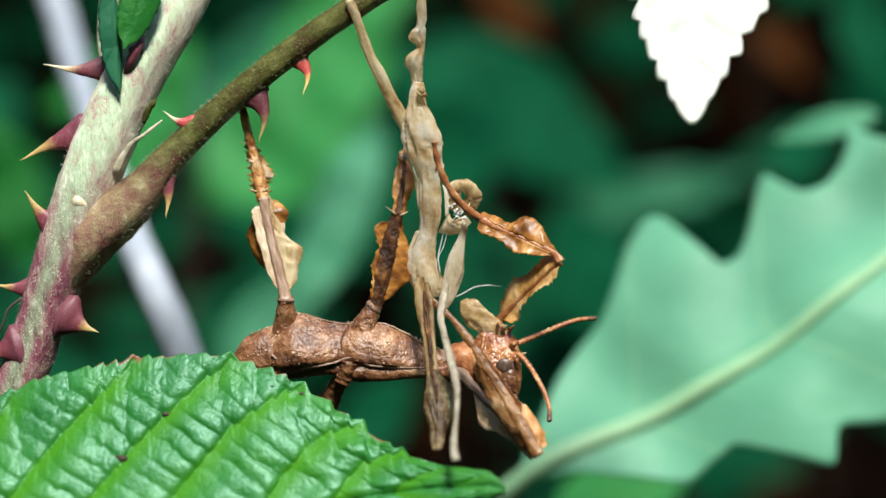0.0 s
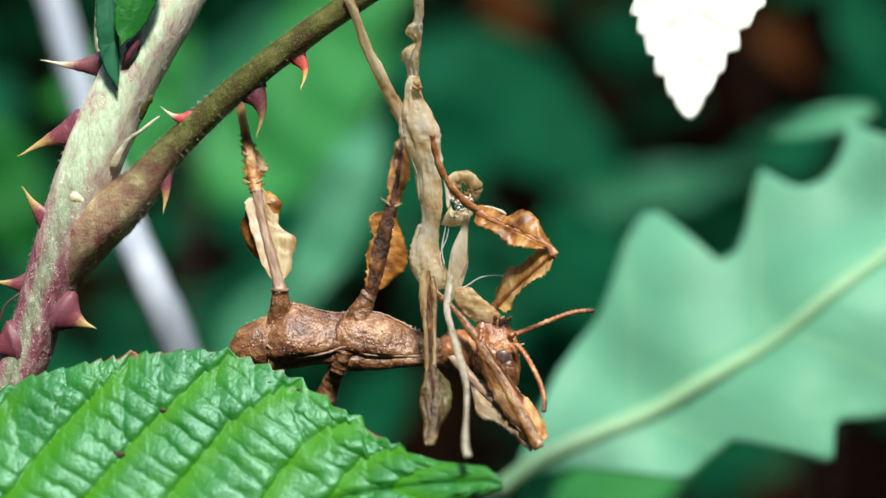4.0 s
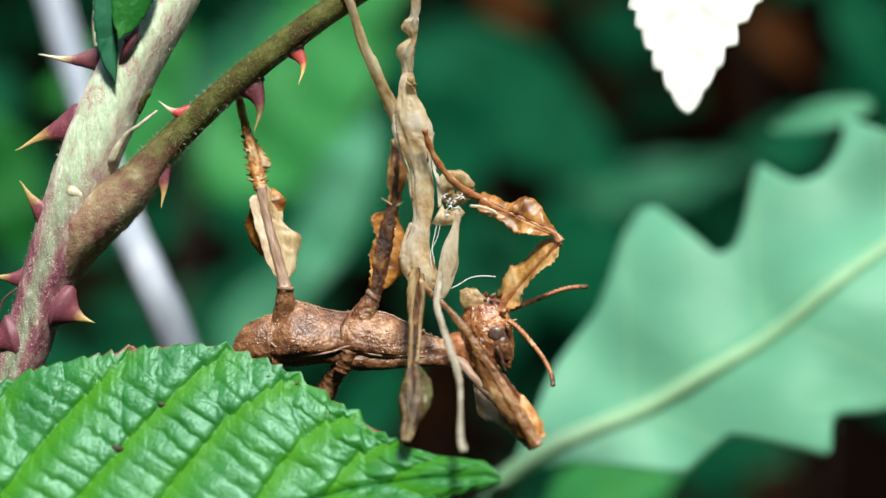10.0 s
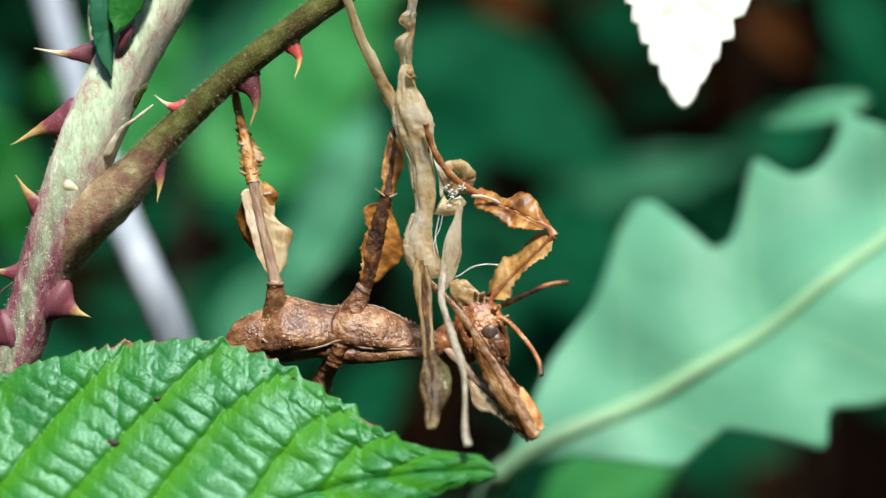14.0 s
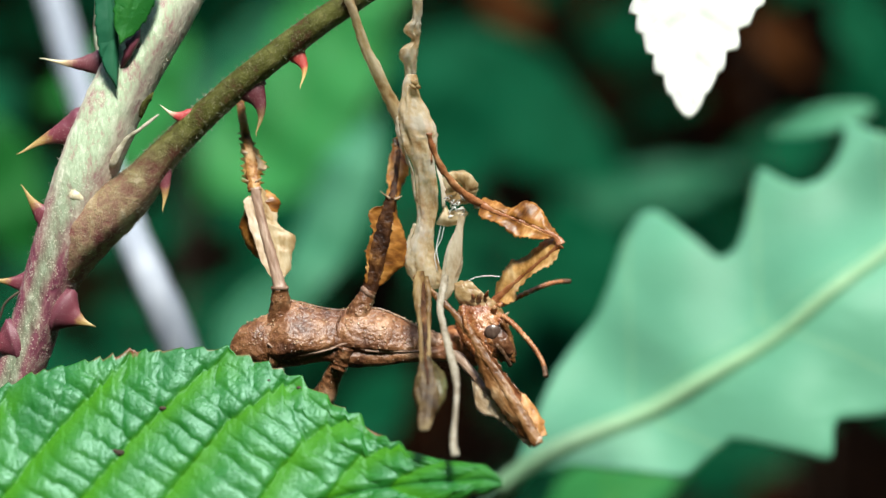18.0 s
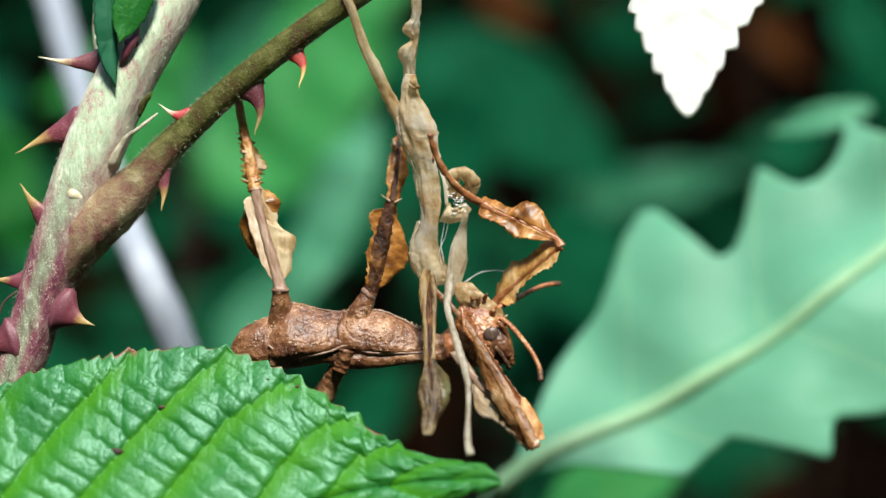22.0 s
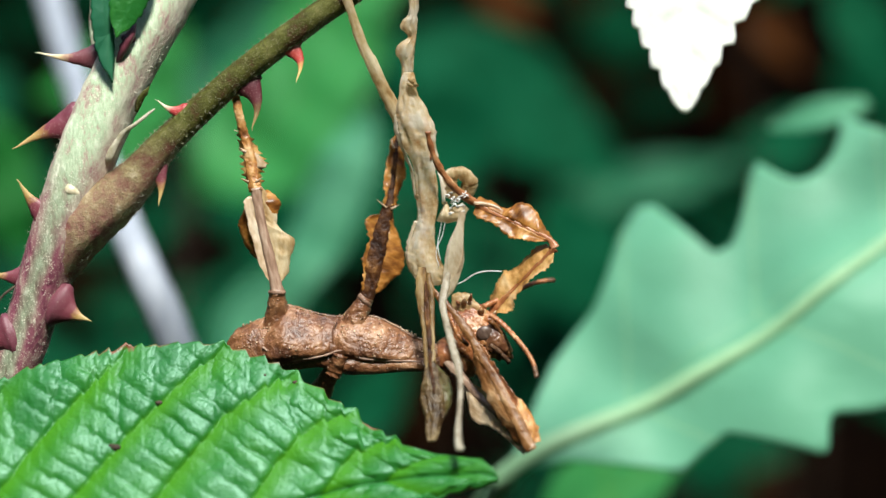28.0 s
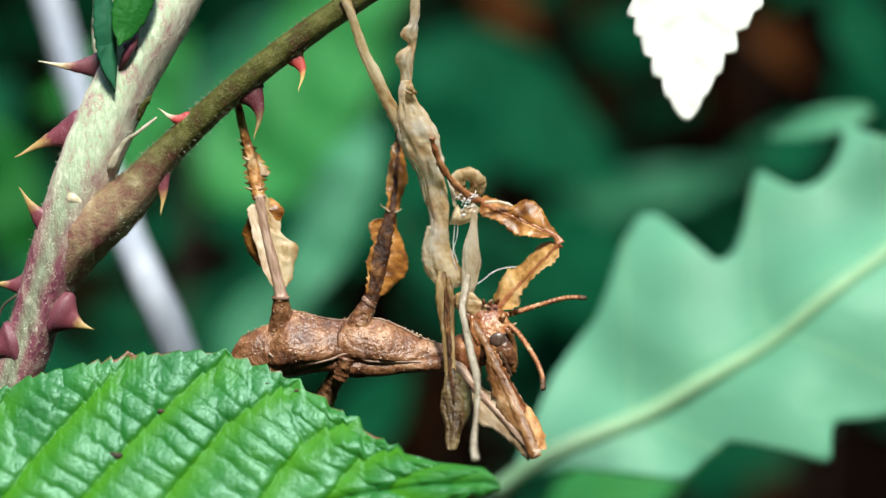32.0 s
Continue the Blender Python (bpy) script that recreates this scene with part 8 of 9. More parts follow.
    walk(lower_femur, [
        (0, pose(.01091, -.001, -.00211, -28.9, 33.6, -44.9)), (0.5, pose(.01091, -.001, -.00211, -29.5, 33.8, -45.5)),
        (1, pose(.01091, -.001, -.00211, -27.7, 33.9, -43.4)), (1.5, pose(.01091, -.001, -.00211, -27.2, 34.4, -42.3)),
        (2, pose(.01091, -.001, -.00211, -24.5, 36.5, -37.5)), (2.5, pose(.01091, -.001, -.00211, -27.7, 35.2, -42.3)),
        (3, pose(.01091, -.001, -.00211, -27.5, 34.2, -42.7)), (3.5, pose(.01091, -.001, -.00211, -25.9, 37, -38.8)),
        (5.5, pose(.01091, -.001, -.00211, -25, 36.4, -38.2)), (6, pose(.01091, -.001, -.00211, -27, 35.9, -41)),
        (6.5, pose(.01091, -.001, -.00211, -26.6, 32.8, -42.8)), (7, pose(.01091, -.001, -.00211, -26.3, 36.2, -40)),
        (7.5, pose(.01091, -.001, -.00211, -26.4, 38.8, -38.4)), (8, pose(.01091, -.001, -.00211, -27.2, 41.6, -37.7)),
        (8.5, pose(.01091, -.001, -.00211, -29.8, 39.2, -42.1)), (9, pose(.01091, -.001, -.00211, -25.9, 38.8, -37.7)),
        (9.5, pose(.01091, -.001, -.00211, -30.1, 35.7, -44.8)), (10, pose(.01091, -.001, -.00211, -28.7, 34.6, -44)),
        (10.5, pose(.01091, -.001, -.00211, -30.1, 32.2, -47.4)), (11, pose(.01091, -.001, -.00211, -28.8, 36.9, -42.5)),
        (11.5, pose(.01091, -.001, -.00211, -26.7, 35.3, -41.1)), (12, pose(.01091, -.001, -.00211, -26.4, 34.3, -41.4)),
        (12.5, pose(.01091, -.001, -.00211, -26.2, 33.1, -42)), (13, pose(.01091, -.001, -.00211, -27, 37.4, -40)),
        (13.5, pose(.01091, -.001, -.00211, -26.7, 35.1, -41.2)), (14, pose(.01091, -.001, -.00211, -25.2, 36.3, -38.5)),
        (14.5, pose(.01091, -.001, -.00211, -25.6, 35.3, -39.6)), (16.5, pose(.01091, -.001, -.00211, -26.6, 38.2, -38.9)),
        (17, pose(.01091, -.001, -.00211, -27.1, 38.3, -39.6)), (17.5, pose(.01091, -.001, -.00211, -29.1, 32.4, -46.1)),
        (18, pose(.01091, -.001, -.00211, -27.3, 39.4, -39.1)), (18.5, pose(.01091, -.001, -.00211, -28.2, 38, -41)),
        (19, pose(.01091, -.001, -.00211, -28.3, 35.8, -42.6)), (19.5, pose(.01091, -.001, -.00211, -28, 38.7, -40.4)),
        (20, pose(.01091, -.001, -.00211, -27.9, 37.1, -41.3)), (20.5, pose(.01091, -.001, -.00211, -26.9, 37, -40.1)),
        (21, pose(.01091, -.001, -.00211, -26.8, 38.9, -38.8)), (21.5, pose(.01091, -.001, -.00211, -27.7, 37, -41.1)),
        (22, pose(.01091, -.001, -.00211, -29.7, 40.4, -41.3)), (22.5, pose(.01091, -.001, -.00211, -28.9, 38.6, -41.5)),
        (23, pose(.01091, -.001, -.00211, -32.1, 39.2, -44.7)), (23.5, pose(.01091, -.001, -.00211, -32.9, 40.5, -44.9)),
        (24, pose(.01091, -.001, -.00211, -30.2, 43.2, -40.4)), (24.5, pose(.01091, -.001, -.00211, -28.7, 38.4, -41.4)),
        (25, pose(.01091, -.001, -.00211, -25.4, 39.6, -36.7)), (25.5, pose(.01091, -.001, -.00211, -23.8, 40.3, -34.3)),
        (27.5, pose(.01091, -.001, -.00211, -25.2, 36.3, -38.4)), (28, pose(.01091, -.001, -.00211, -27, 34, -42.4)),
        (28.5, pose(.01091, -.001, -.00211, -21.8, 42.9, -30.5)), (29, pose(.01091, -.001, -.00211, -26.3, 36.9, -39.5)),
        (29.5, pose(.01091, -.001, -.00211, -23, 43.8, -31.6)), (30, pose(.01091, -.001, -.00211, -26.2, 40.6, -37.1)),
        (30.5, pose(.01091, -.001, -.00211, -17.6, 46.6, -23.7)), (31, pose(.01091, -.001, -.00211, -24.7, 43.1, -33.9)),
        (31.5, pose(.01091, -.001, -.00211, -22, 45.8, -29.4)), (32, pose(.01091, -.001, -.00211, -28.6, 40.3, -40.2)),])
    walk(lower_tibia, [
        (0, pose(.01902, -.00908, -.00972, -158.2, -49.6, 152.2)), (0.5, pose(.01892, -.00915, -.00976, -158.1, -49.6, 152.2)),
        (1, pose(.01921, -.00884, -.00977, -154.8, -49.2, 148.1)), (1.5, pose(.0193, -.00862, -.00988, -156.5, -49.6, 150.3)),
        (2, pose(.01968, -.00772, -.01029, -154.4, -48.6, 147.5)), (2.5, pose(.01921, -.00856, -.01004, -151.5, -49.9, 144.6)),
        (3, pose(.01925, -.00871, -.00984, -151.8, -50.1, 145.1)), (3.5, pose(.01946, -.00789, -.01038, -154.5, -49.8, 148)),
        (5.5, pose(.0196, -.00784, -.01027, -152.6, -50.5, 146.1)), (6, pose(.01931, -.00829, -.01018, -151.8, -50.2, 145.1)),
        (6.5, pose(.01939, -.00885, -.00956, -161, -50.6, 155.9)), (7, pose(.01941, -.00812, -.01023, -161.5, -51.4, 156.8)),
        (7.5, pose(.01931, -.00765, -.01072, -159.8, -49.9, 154.4)), (8, pose(.01903, -.00729, -.01124, -157, -50.8, 151.2)),
        (8.5, pose(.0188, -.00814, -.01081, -158.7, -52.2, 153.7)), (9, pose(.01938, -.00756, -.01073, -156.5, -50.4, 150.6)),
        (9.5, pose(.01883, -.00887, -.01013, -162, -51.5, 157.4)), (10, pose(.01905, -.00885, -.00992, -164.6, -50.5, 160.4)),
        (10.5, pose(.01878, -.00956, -.00944, -174.4, -51.6, 172.9)), (11, pose(.01901, -.00842, -.01037, -162.7, -50.3, 158)),
        (11.5, pose(.01936, -.00837, -.01006, -163, -50.4, 158.4)), (12, pose(.01943, -.0085, -.00986, -160.5, -51.6, 155.7)),
        (12.5, pose(.01946, -.0087, -.00962, -160.7, -50.7, 155.7)), (13, pose(.01928, -.00802, -.01045, -159, -51.1, 153.8)),
        (13.5, pose(.01937, -.00841, -.01002, -160, -51.6, 155.1)), (14, pose(.01958, -.0079, -.01025, -158, -51.2, 152.6)),
        (14.5, pose(.01955, -.00816, -.01005, -155.9, -51.3, 150.2)), (16.5, pose(.0193, -.00778, -.01062, -152.5, -51.2, 146.2)),
        (17, pose(.01922, -.00788, -.01063, -158, -49.2, 151.9)), (17.5, pose(.01896, -.00936, -.00947, -164.5, -50, 160.1)),
        (18, pose(.01915, -.00769, -.01084, -157, -50.7, 151.3)), (18.5, pose(.01908, -.00811, -.01057, -157.9, -51.9, 152.7)),
        (19, pose(.01911, -.00853, -.01016, -160.1, -50.9, 154.9)), (19.5, pose(.01908, -.00795, -.01071, -156, -51.7, 150.4)),
        (20, pose(.01915, -.00824, -.0104, -156, -50.5, 149.9)), (20.5, pose(.0193, -.00807, -.01039, -152.6, -51, 146.3)),
        (21, pose(.01924, -.0077, -.01075, -152.9, -51.2, 146.8)), (21.5, pose(.01918, -.00821, -.01039, -152.9, -51.3, 146.7)),
        (22, pose(.01877, -.0079, -.01103, -151.7, -51.9, 145.7)), (22.5, pose(.01896, -.00812, -.01068, -150.7, -51.5, 144.4)),
        (23, pose(.01847, -.0085, -.0108, -151.8, -52.6, 146)), (23.5, pose(.01831, -.00839, -.01103, -159, -52.5, 154.2)),
        (24, pose(.01853, -.00749, -.01153, -160.4, -51.8, 155.6)), (24.5, pose(.01898, -.00813, -.01065, -160.8, -51.8, 156.1)),
        (25, pose(.0194, -.00733, -.01088, -151, -51.1, 144.6)), (25.5, pose(.01957, -.0069, -.01101, -154.5, -50.8, 148.4)),
        (27.5, pose(.01958, -.00788, -.01025, -158.4, -51.1, 153.1)), (28, pose(.01933, -.00868, -.0098, -155.4, -51.2, 149.5)),
        (28.5, pose(.01958, -.0061, -.01147, -147.3, -51.6, 140.7)), (29, pose(.01939, -.00799, -.01037, -150.7, -51.7, 144.5)),
        (29.5, pose(.01936, -.0062, -.01162, -143, -52.1, 136.3)), (30, pose(.01923, -.00729, -.01106, -146.3, -52.7, 140.1)),
        (30.5, pose(.01956, -.00479, -.01209, -141, -52.6, 134.5)), (31, pose(.01924, -.0066, -.0115, -142.6, -53, 136.3)),
        (31.5, pose(.01926, -.00571, -.01196, -140.6, -53.1, 134.2)), (32, pose(.01892, -.00776, -.011, -144.1, -53.8, 138.1)),])
    walk(antenna_a, [
        (0, pose(.01737, -.001, .0004, -4.9, -15.4, 18)), (1, pose(.01675, -.001, .00157, -8.2, -18.3, 24.6)),
        (2, pose(.0171, -.001, .00118, -10.5, -19.7, 28.7)), (3, pose(.01769, -.001, .00003, -4.8, -13.1, 20.3)),
        (6, pose(.01718, -.001, .0004, -6.4, -19.5, 18.5)), (7, pose(.01645, -.001, .0017, -7.6, -22.4, 19.3)),
        (8, pose(.0173, -.001, .00131, -3.8, -15.8, 13.9)), (9, pose(.01631, -.001, .00163, -14.1, -28.2, 28)),
        (10, pose(.0164, -.001, .00265, -4.2, -15.2, 15.6)), (11, pose(.01601, -.001, .002, -6.4, -13.6, 25.6)),
        (12, pose(.01573, -.001, .00335, -9.3, -14, 34.2)), (13, pose(.01601, -.001, .00192, -10.5, -18.9, 29.6)),
        (14, pose(.01646, -.001, .002, -8.6, -14.4, 31.2)), (17, pose(.01602, -.001, .00205, -6.4, -14.3, 24.3)),
        (18, pose(.01586, -.001, .00224, -7, -13.8, 27.2)), (19, pose(.01591, -.001, .00209, -6.5, -14, 25.4)),
        (20, pose(.01564, -.001, .00241, -2.8, -7.6, 20.6)), (21, pose(.01584, -.001, .00188, -5, -8.9, 29.7)),
        (22, pose(.01569, -.001, .00213, -10.3, -13.6, 37.6)), (23, pose(.01668, -.001, .00105, -4.5, -9.6, 25.3)),
        (24, pose(.01407, -.001, .00249, .4, .7, 29.8)), (25, pose(.01332, -.001, .00258, -.4, -.7, 26.6)),
        (28, pose(.01483, -.001, .00351, -9.5, -16.9, 29.8)), (29, pose(.01513, -.001, .00261, -2.4, -10.9, 12.5)),
        (30, pose(.01577, -.001, .00263, -3.2, -8.9, 19.9)), (31, pose(.01549, -.001, .0023, -.4, -11.5, 1.9)),
        (32, pose(.01667, -.001, .00237, -3, -8.6, 19.2)),])
    walk(antenna_b, [
        (0, pose(.01742, -.002, -.0008, -53.4, 48.3, -61)), (1, pose(.01691, -.002, .00037, -35.5, 57.4, -40.2)),
        (2, pose(.0172, -.002, -.00003, -46.4, 51.9, -53.2)), (3, pose(.01775, -.002, -.00118, -60.3, 47.7, -67.1)),
        (6, pose(.01737, -.002, -.0008, -49.5, 48.2, -57.5)), (7, pose(.01682, -.002, .00055, -32.3, 50.9, -39.2)),
        (8, pose(.01727, -.002, .0001, -42.1, 52.2, -48.8)), (9, pose(.01673, -.002, .00049, -38, 35.1, -53.6)),
        (10, pose(.01656, -.002, .00145, -34.4, 47.7, -42.8)), (11, pose(.01634, -.002, .00084, -35.2, 39.7, -47.9)),
        (12, pose(.01621, -.002, .00223, -17.1, 49.3, -22.1)), (13, pose(.01657, -.002, .00086, -37.2, 38.9, -50.4)),
        (14, pose(.01673, -.002, .00083, -45, 40.5, -57)), (17, pose(.01639, -.002, .0009, -42.2, 40.5, -54.4)),
        (18, pose(.01629, -.002, .0011, -40, 44.8, -49.9)), (19, pose(.01641, -.002, .00099, -42.1, 42.2, -53.4)),
        (20, pose(.01618, -.002, .00133, -38.4, 52, -45.2)), (21, pose(.01631, -.002, .00077, -46, 46.5, -55)),
        (22, pose(.0161, -.002, .001, -44.2, 46.2, -53.4)), (23, pose(.01699, -.002, -.00012, -50.5, 43.3, -60.5)),
        (24, pose(.01504, -.002, .00177, -26.3, 36.6, -39.7)), (25, pose(.01438, -.002, .002, -22.3, 30.4, -39.1)),
        (28, pose(.01552, -.002, .00252, -32.8, 44.7, -42.5)), (29, pose(.01581, -.002, .00161, -36, 50.9, -43.1)),
        (30, pose(.01639, -.002, .00159, -46.4, 48.3, -54.6)), (31, pose(.01614, -.002, .00128, -38, 50.4, -45.4)),
        (32, pose(.01692, -.002, .00119, -52.6, 47, -60.8)),])
    walk(shed_skin, [
        (0, pose(-.00274, -.001, .91656, 67.1, 78.8, 67.5)), (0.5, pose(-.00284, -.001, .91656, 67.3, 78.8, 67.7)),
        (1, pose(-.00282, -.001, .9164, 55.1, 78.8, 55.6)), (1.5, pose(-.0028, -.001, .91656, 61.3, 78.7, 61.7)),
        (2, pose(-.00302, -.001, .91665, 54.6, 77.4, 55.3)), (2.5, pose(-.00266, -.001, .91665, 50.3, 78.6, 50.9)),
        (3, pose(-.00272, -.001, .91656, 48.6, 78.6, 49.2)), (3.5, pose(-.00292, -.001, .91673, 56.2, 77.4, 56.8)),
        (5.5, pose(-.00293, -.001, .91685, 51.9, 77.4, 52.6)), (6, pose(-.00293, -.001, .91682, 57.6, 76.3, 58.4)),
        (6.5, pose(-.0031, -.001, .91656, 55.8, 80, 56.2)), (7, pose(-.00327, -.001, .91664, 52.3, 79.9, 52.7)),
        (7.5, pose(-.00337, -.001, .91679, 58.9, 75.3, 59.7)), (8, pose(-.00329, -.001, .91681, 55.2, 76.3, 56)),
        (8.5, pose(-.00323, -.001, .91669, 48.8, 78.6, 49.4)), (9, pose(-.00344, -.001, .91665, 53.2, 77.5, 53.8)),
        (9.5, pose(-.00332, -.001, .91637, 49.2, 81.4, 49.5)), (10, pose(-.00334, -.001, .91654, 46.7, 81.5, 47)),
        (10.5, pose(-.00313, -.001, .91656, 52.1, 85.5, 52.1)), (11, pose(-.0033, -.001, .91656, 63, 78.8, 63.5)),
        (11.5, pose(-.00312, -.001, .91675, 59.5, 80, 59.9)), (12, pose(-.00302, -.001, .91659, 39.6, 81.4, 39.9)),
        (12.5, pose(-.00292, -.001, .91671, 57.6, 80, 58)), (13, pose(-.00299, -.001, .91673, 57, 78.7, 57.5)),
        (13.5, pose(-.00296, -.001, .91672, 58.7, 78.6, 59.2)), (14, pose(-.00304, -.001, .91675, 54.7, 77.4, 55.4)),
        (14.5, pose(-.00303, -.001, .91662, 48.7, 77.4, 49.4)), (16.5, pose(-.0031, -.001, .91665, 55.9, 74.4, 56.9)),
        (17, pose(-.00348, -.001, .91653, 62.7, 76.5, 63.4)), (17.5, pose(-.00309, -.001, .91646, 65.5, 81.5, 65.7)),
        (18, pose(-.00311, -.001, .91675, 57.1, 78.7, 57.6)), (18.5, pose(-.00304, -.001, .91674, 54.2, 79.9, 54.6)),
        (19, pose(-.00292, -.001, .91666, 72.4, 76.5, 72.9)), (19.5, pose(-.0031, -.001, .91665, 56.2, 77.4, 56.8)),
        (20, pose(-.00289, -.001, .91672, 67.6, 76.4, 68.2)), (20.5, pose(-.00311, -.001, .91656, 54.9, 75.4, 55.8)),
        (21, pose(-.00302, -.001, .91673, 59.9, 75.4, 60.7)), (21.5, pose(-.00292, -.001, .91656, 59.7, 75.4, 60.5)),
        (22, pose(-.0031, -.001, .91665, 58.3, 74.4, 59.2)), (22.5, pose(-.00288, -.001, .91669, 59, 73.5, 60)),
        (23, pose(-.00294, -.001, .91656, 58.9, 73.5, 60)), (23.5, pose(-.00335, -.001, .91656, 62.7, 76.4, 63.4)),
        (24, pose(-.00343, -.001, .91682, 66.2, 78.7, 66.6)), (24.5, pose(-.00335, -.001, .91667, 53.4, 81.5, 53.7)),
        (25, pose(-.00313, -.001, .91682, 51.3, 75.3, 52.3)), (25.5, pose(-.00312, -.001, .91683, 52.2, 76.4, 53)),
        (27.5, pose(-.00326, -.001, .91656, 53, 77.5, 53.7)), (28, pose(-.00299, -.001, .91638, 55.9, 76.5, 56.6)),
        (28.5, pose(-.00327, -.001, .91683, 50.1, 72.5, 51.4)), (29, pose(-.00312, -.001, .91658, 54.6, 73.5, 55.8)),
        (29.5, pose(-.00345, -.001, .91692, 49.2, 70.1, 50.9)), (30, pose(-.00337, -.001, .91662, 50, 72.6, 51.3)),
        (30.5, pose(-.00354, -.001, .9171, 43.3, 70, 45)), (31, pose(-.00363, -.001, .91673, 46.1, 70.1, 47.9)),
        (31.5, pose(-.00358, -.001, .91695, 46.5, 68.6, 48.6)), (32, pose(-.00337, -.001, .91644, 43, 70.9, 44.6)),])
    walk(skin_stalk, [
        (0, pose(-.01032, .00189, .00095, 1.8, 5.2, 8.9)), (0.5, pose(-.01031, .00189, .00104, 2, 5.7, 9)),
        (1, pose(-.01046, .00171, .00142, 2, 7.6, 5.7)), (1.5, pose(-.01031, .0018, .0012, 2.3, 6.5, 9.5)),
        (2, pose(-.01014, .00184, .00174, 3.6, 9.4, 10.9)), (2.5, pose(-.01023, .00158, .00139, 2.9, 7.5, 12.5)),
        (3, pose(-.01031, .00155, .00149, 2.8, 8, 10.9)), (3.5, pose(-.01007, .00187, .00158, 3.6, 8.5, 12.4)),
        (5.5, pose(-.00995, .00176, .00172, 4.3, 9.2, 14.9)), (6, pose(-.00994, .00204, .00164, 4, 8.8, 12.8)),
        (6.5, pose(-.01032, .00151, .00154, 2.9, 8.3, 10.9)), (7, pose(-.01022, .00143, .00179, 3.6, 9.6, 12.9)),
        (7.5, pose(-.00987, .00221, .00212, 4.9, 11.4, 11)), (8, pose(-.0099, .00198, .00208, 4.9, 11.1, 12.8)),
        (8.5, pose(-.01012, .00153, .00198, 4.2, 10.6, 13.2)), (9, pose(-.01009, .00179, .0022, 4.4, 11.8, 10.7)),
        (9.5, pose(-.01053, .0012, .00177, 2.2, 9.5, 6.8)), (10, pose(-.01036, .00113, .00182, 3.2, 9.8, 12.1)),
        (10.5, pose(-.01047, .00065, .00105, 2, 5.7, 15.4)), (11, pose(-.01027, .00182, .00164, 3, 8.8, 8.8)),
        (11.5, pose(-.01014, .00154, .00145, 3.3, 7.8, 14.4)), (12, pose(-.01033, .001, .00164, 3.2, 8.8, 14.5)),
        (12.5, pose(-.01019, .00152, .00129, 2.9, 7, 13.9)), (13, pose(-.01012, .0017, .0015, 3.4, 8.1, 13.2)),
        (13.5, pose(-.01013, .00175, .00144, 3.2, 7.8, 12.8)), (14, pose(-.01004, .00183, .00175, 4, 9.4, 12.8)),
        (14.5, pose(-.01016, .00171, .00194, 3.9, 10.4, 11.2)), (16.5, pose(-.00999, .00231, .00207, 4.3, 11.1, 8.2)),
        (17, pose(-.01018, .00218, .00202, 3.4, 10.8, 5.7)), (17.5, pose(-.01049, .00142, .00114, 1.8, 6.2, 8.9)),
        (18, pose(-.01008, .0017, .00163, 3.7, 8.8, 13.6)), (18.5, pose(-.01015, .00146, .0015, 3.4, 8.1, 14.7)),
        (19, pose(-.01012, .00232, .00107, 2.3, 5.9, 8.3)), (19.5, pose(-.01014, .00188, .00177, 3.6, 9.5, 10.6)),
        (20, pose(-.01006, .00225, .00122, 2.8, 6.7, 10)), (20.5, pose(-.01012, .00216, .00204, 3.8, 10.9, 7.2)),
        (21, pose(-.00997, .00225, .00174, 3.9, 9.4, 10.1)), (21.5, pose(-.01015, .00228, .00166, 3.1, 8.9, 6.7)),
        (22, pose(-.00999, .00237, .00197, 4.1, 10.6, 7.8)), (22.5, pose(-.00993, .00253, .00181, 3.9, 9.7, 7.9)),
        (23, pose(-.01005, .00255, .00189, 3.5, 10.1, 5.2)), (23.5, pose(-.01016, .00218, .00188, 3.4, 10.1, 6.7)),
        (24, pose(-.01001, .00183, .00165, 3.9, 9, 13.5)), (24.5, pose(-.01024, .00123, .00167, 3.5, 9, 14.4)),
        (25, pose(-.00985, .00202, .00216, 5.2, 11.5, 12.9)), (25.5, pose(-.0099, .0019, .00201, 4.9, 10.8, 13.8)),
        (27.5, pose(-.0102, .0018, .00203, 3.7, 10.9, 9.1)), (28, pose(-.01037, .00206, .00179, 2.4, 9.6, 3)),
        (28.5, pose(-.00966, .00233, .00264, 6.4, 14.1, 11.2)), (29, pose(-.00999, .00242, .00225, 4.3, 12, 6.3)),
        (29.5, pose(-.00938, .00257, .0031, 8, 16.5, 11)), (30, pose(-.00984, .00237, .00277, 5.5, 14.8, 7.2)),
        (30.5, pose(-.00916, .00228, .0034, 9.9, 18.1, 15.3)), (31, pose(-.00951, .00248, .00345, 7.6, 18.4, 8.2)),
        (31.5, pose(-.00921, .00262, .0035, 9.2, 18.7, 11.1)), (32, pose(-.00989, .00233, .0033, 5, 17.6, 2.8)),])
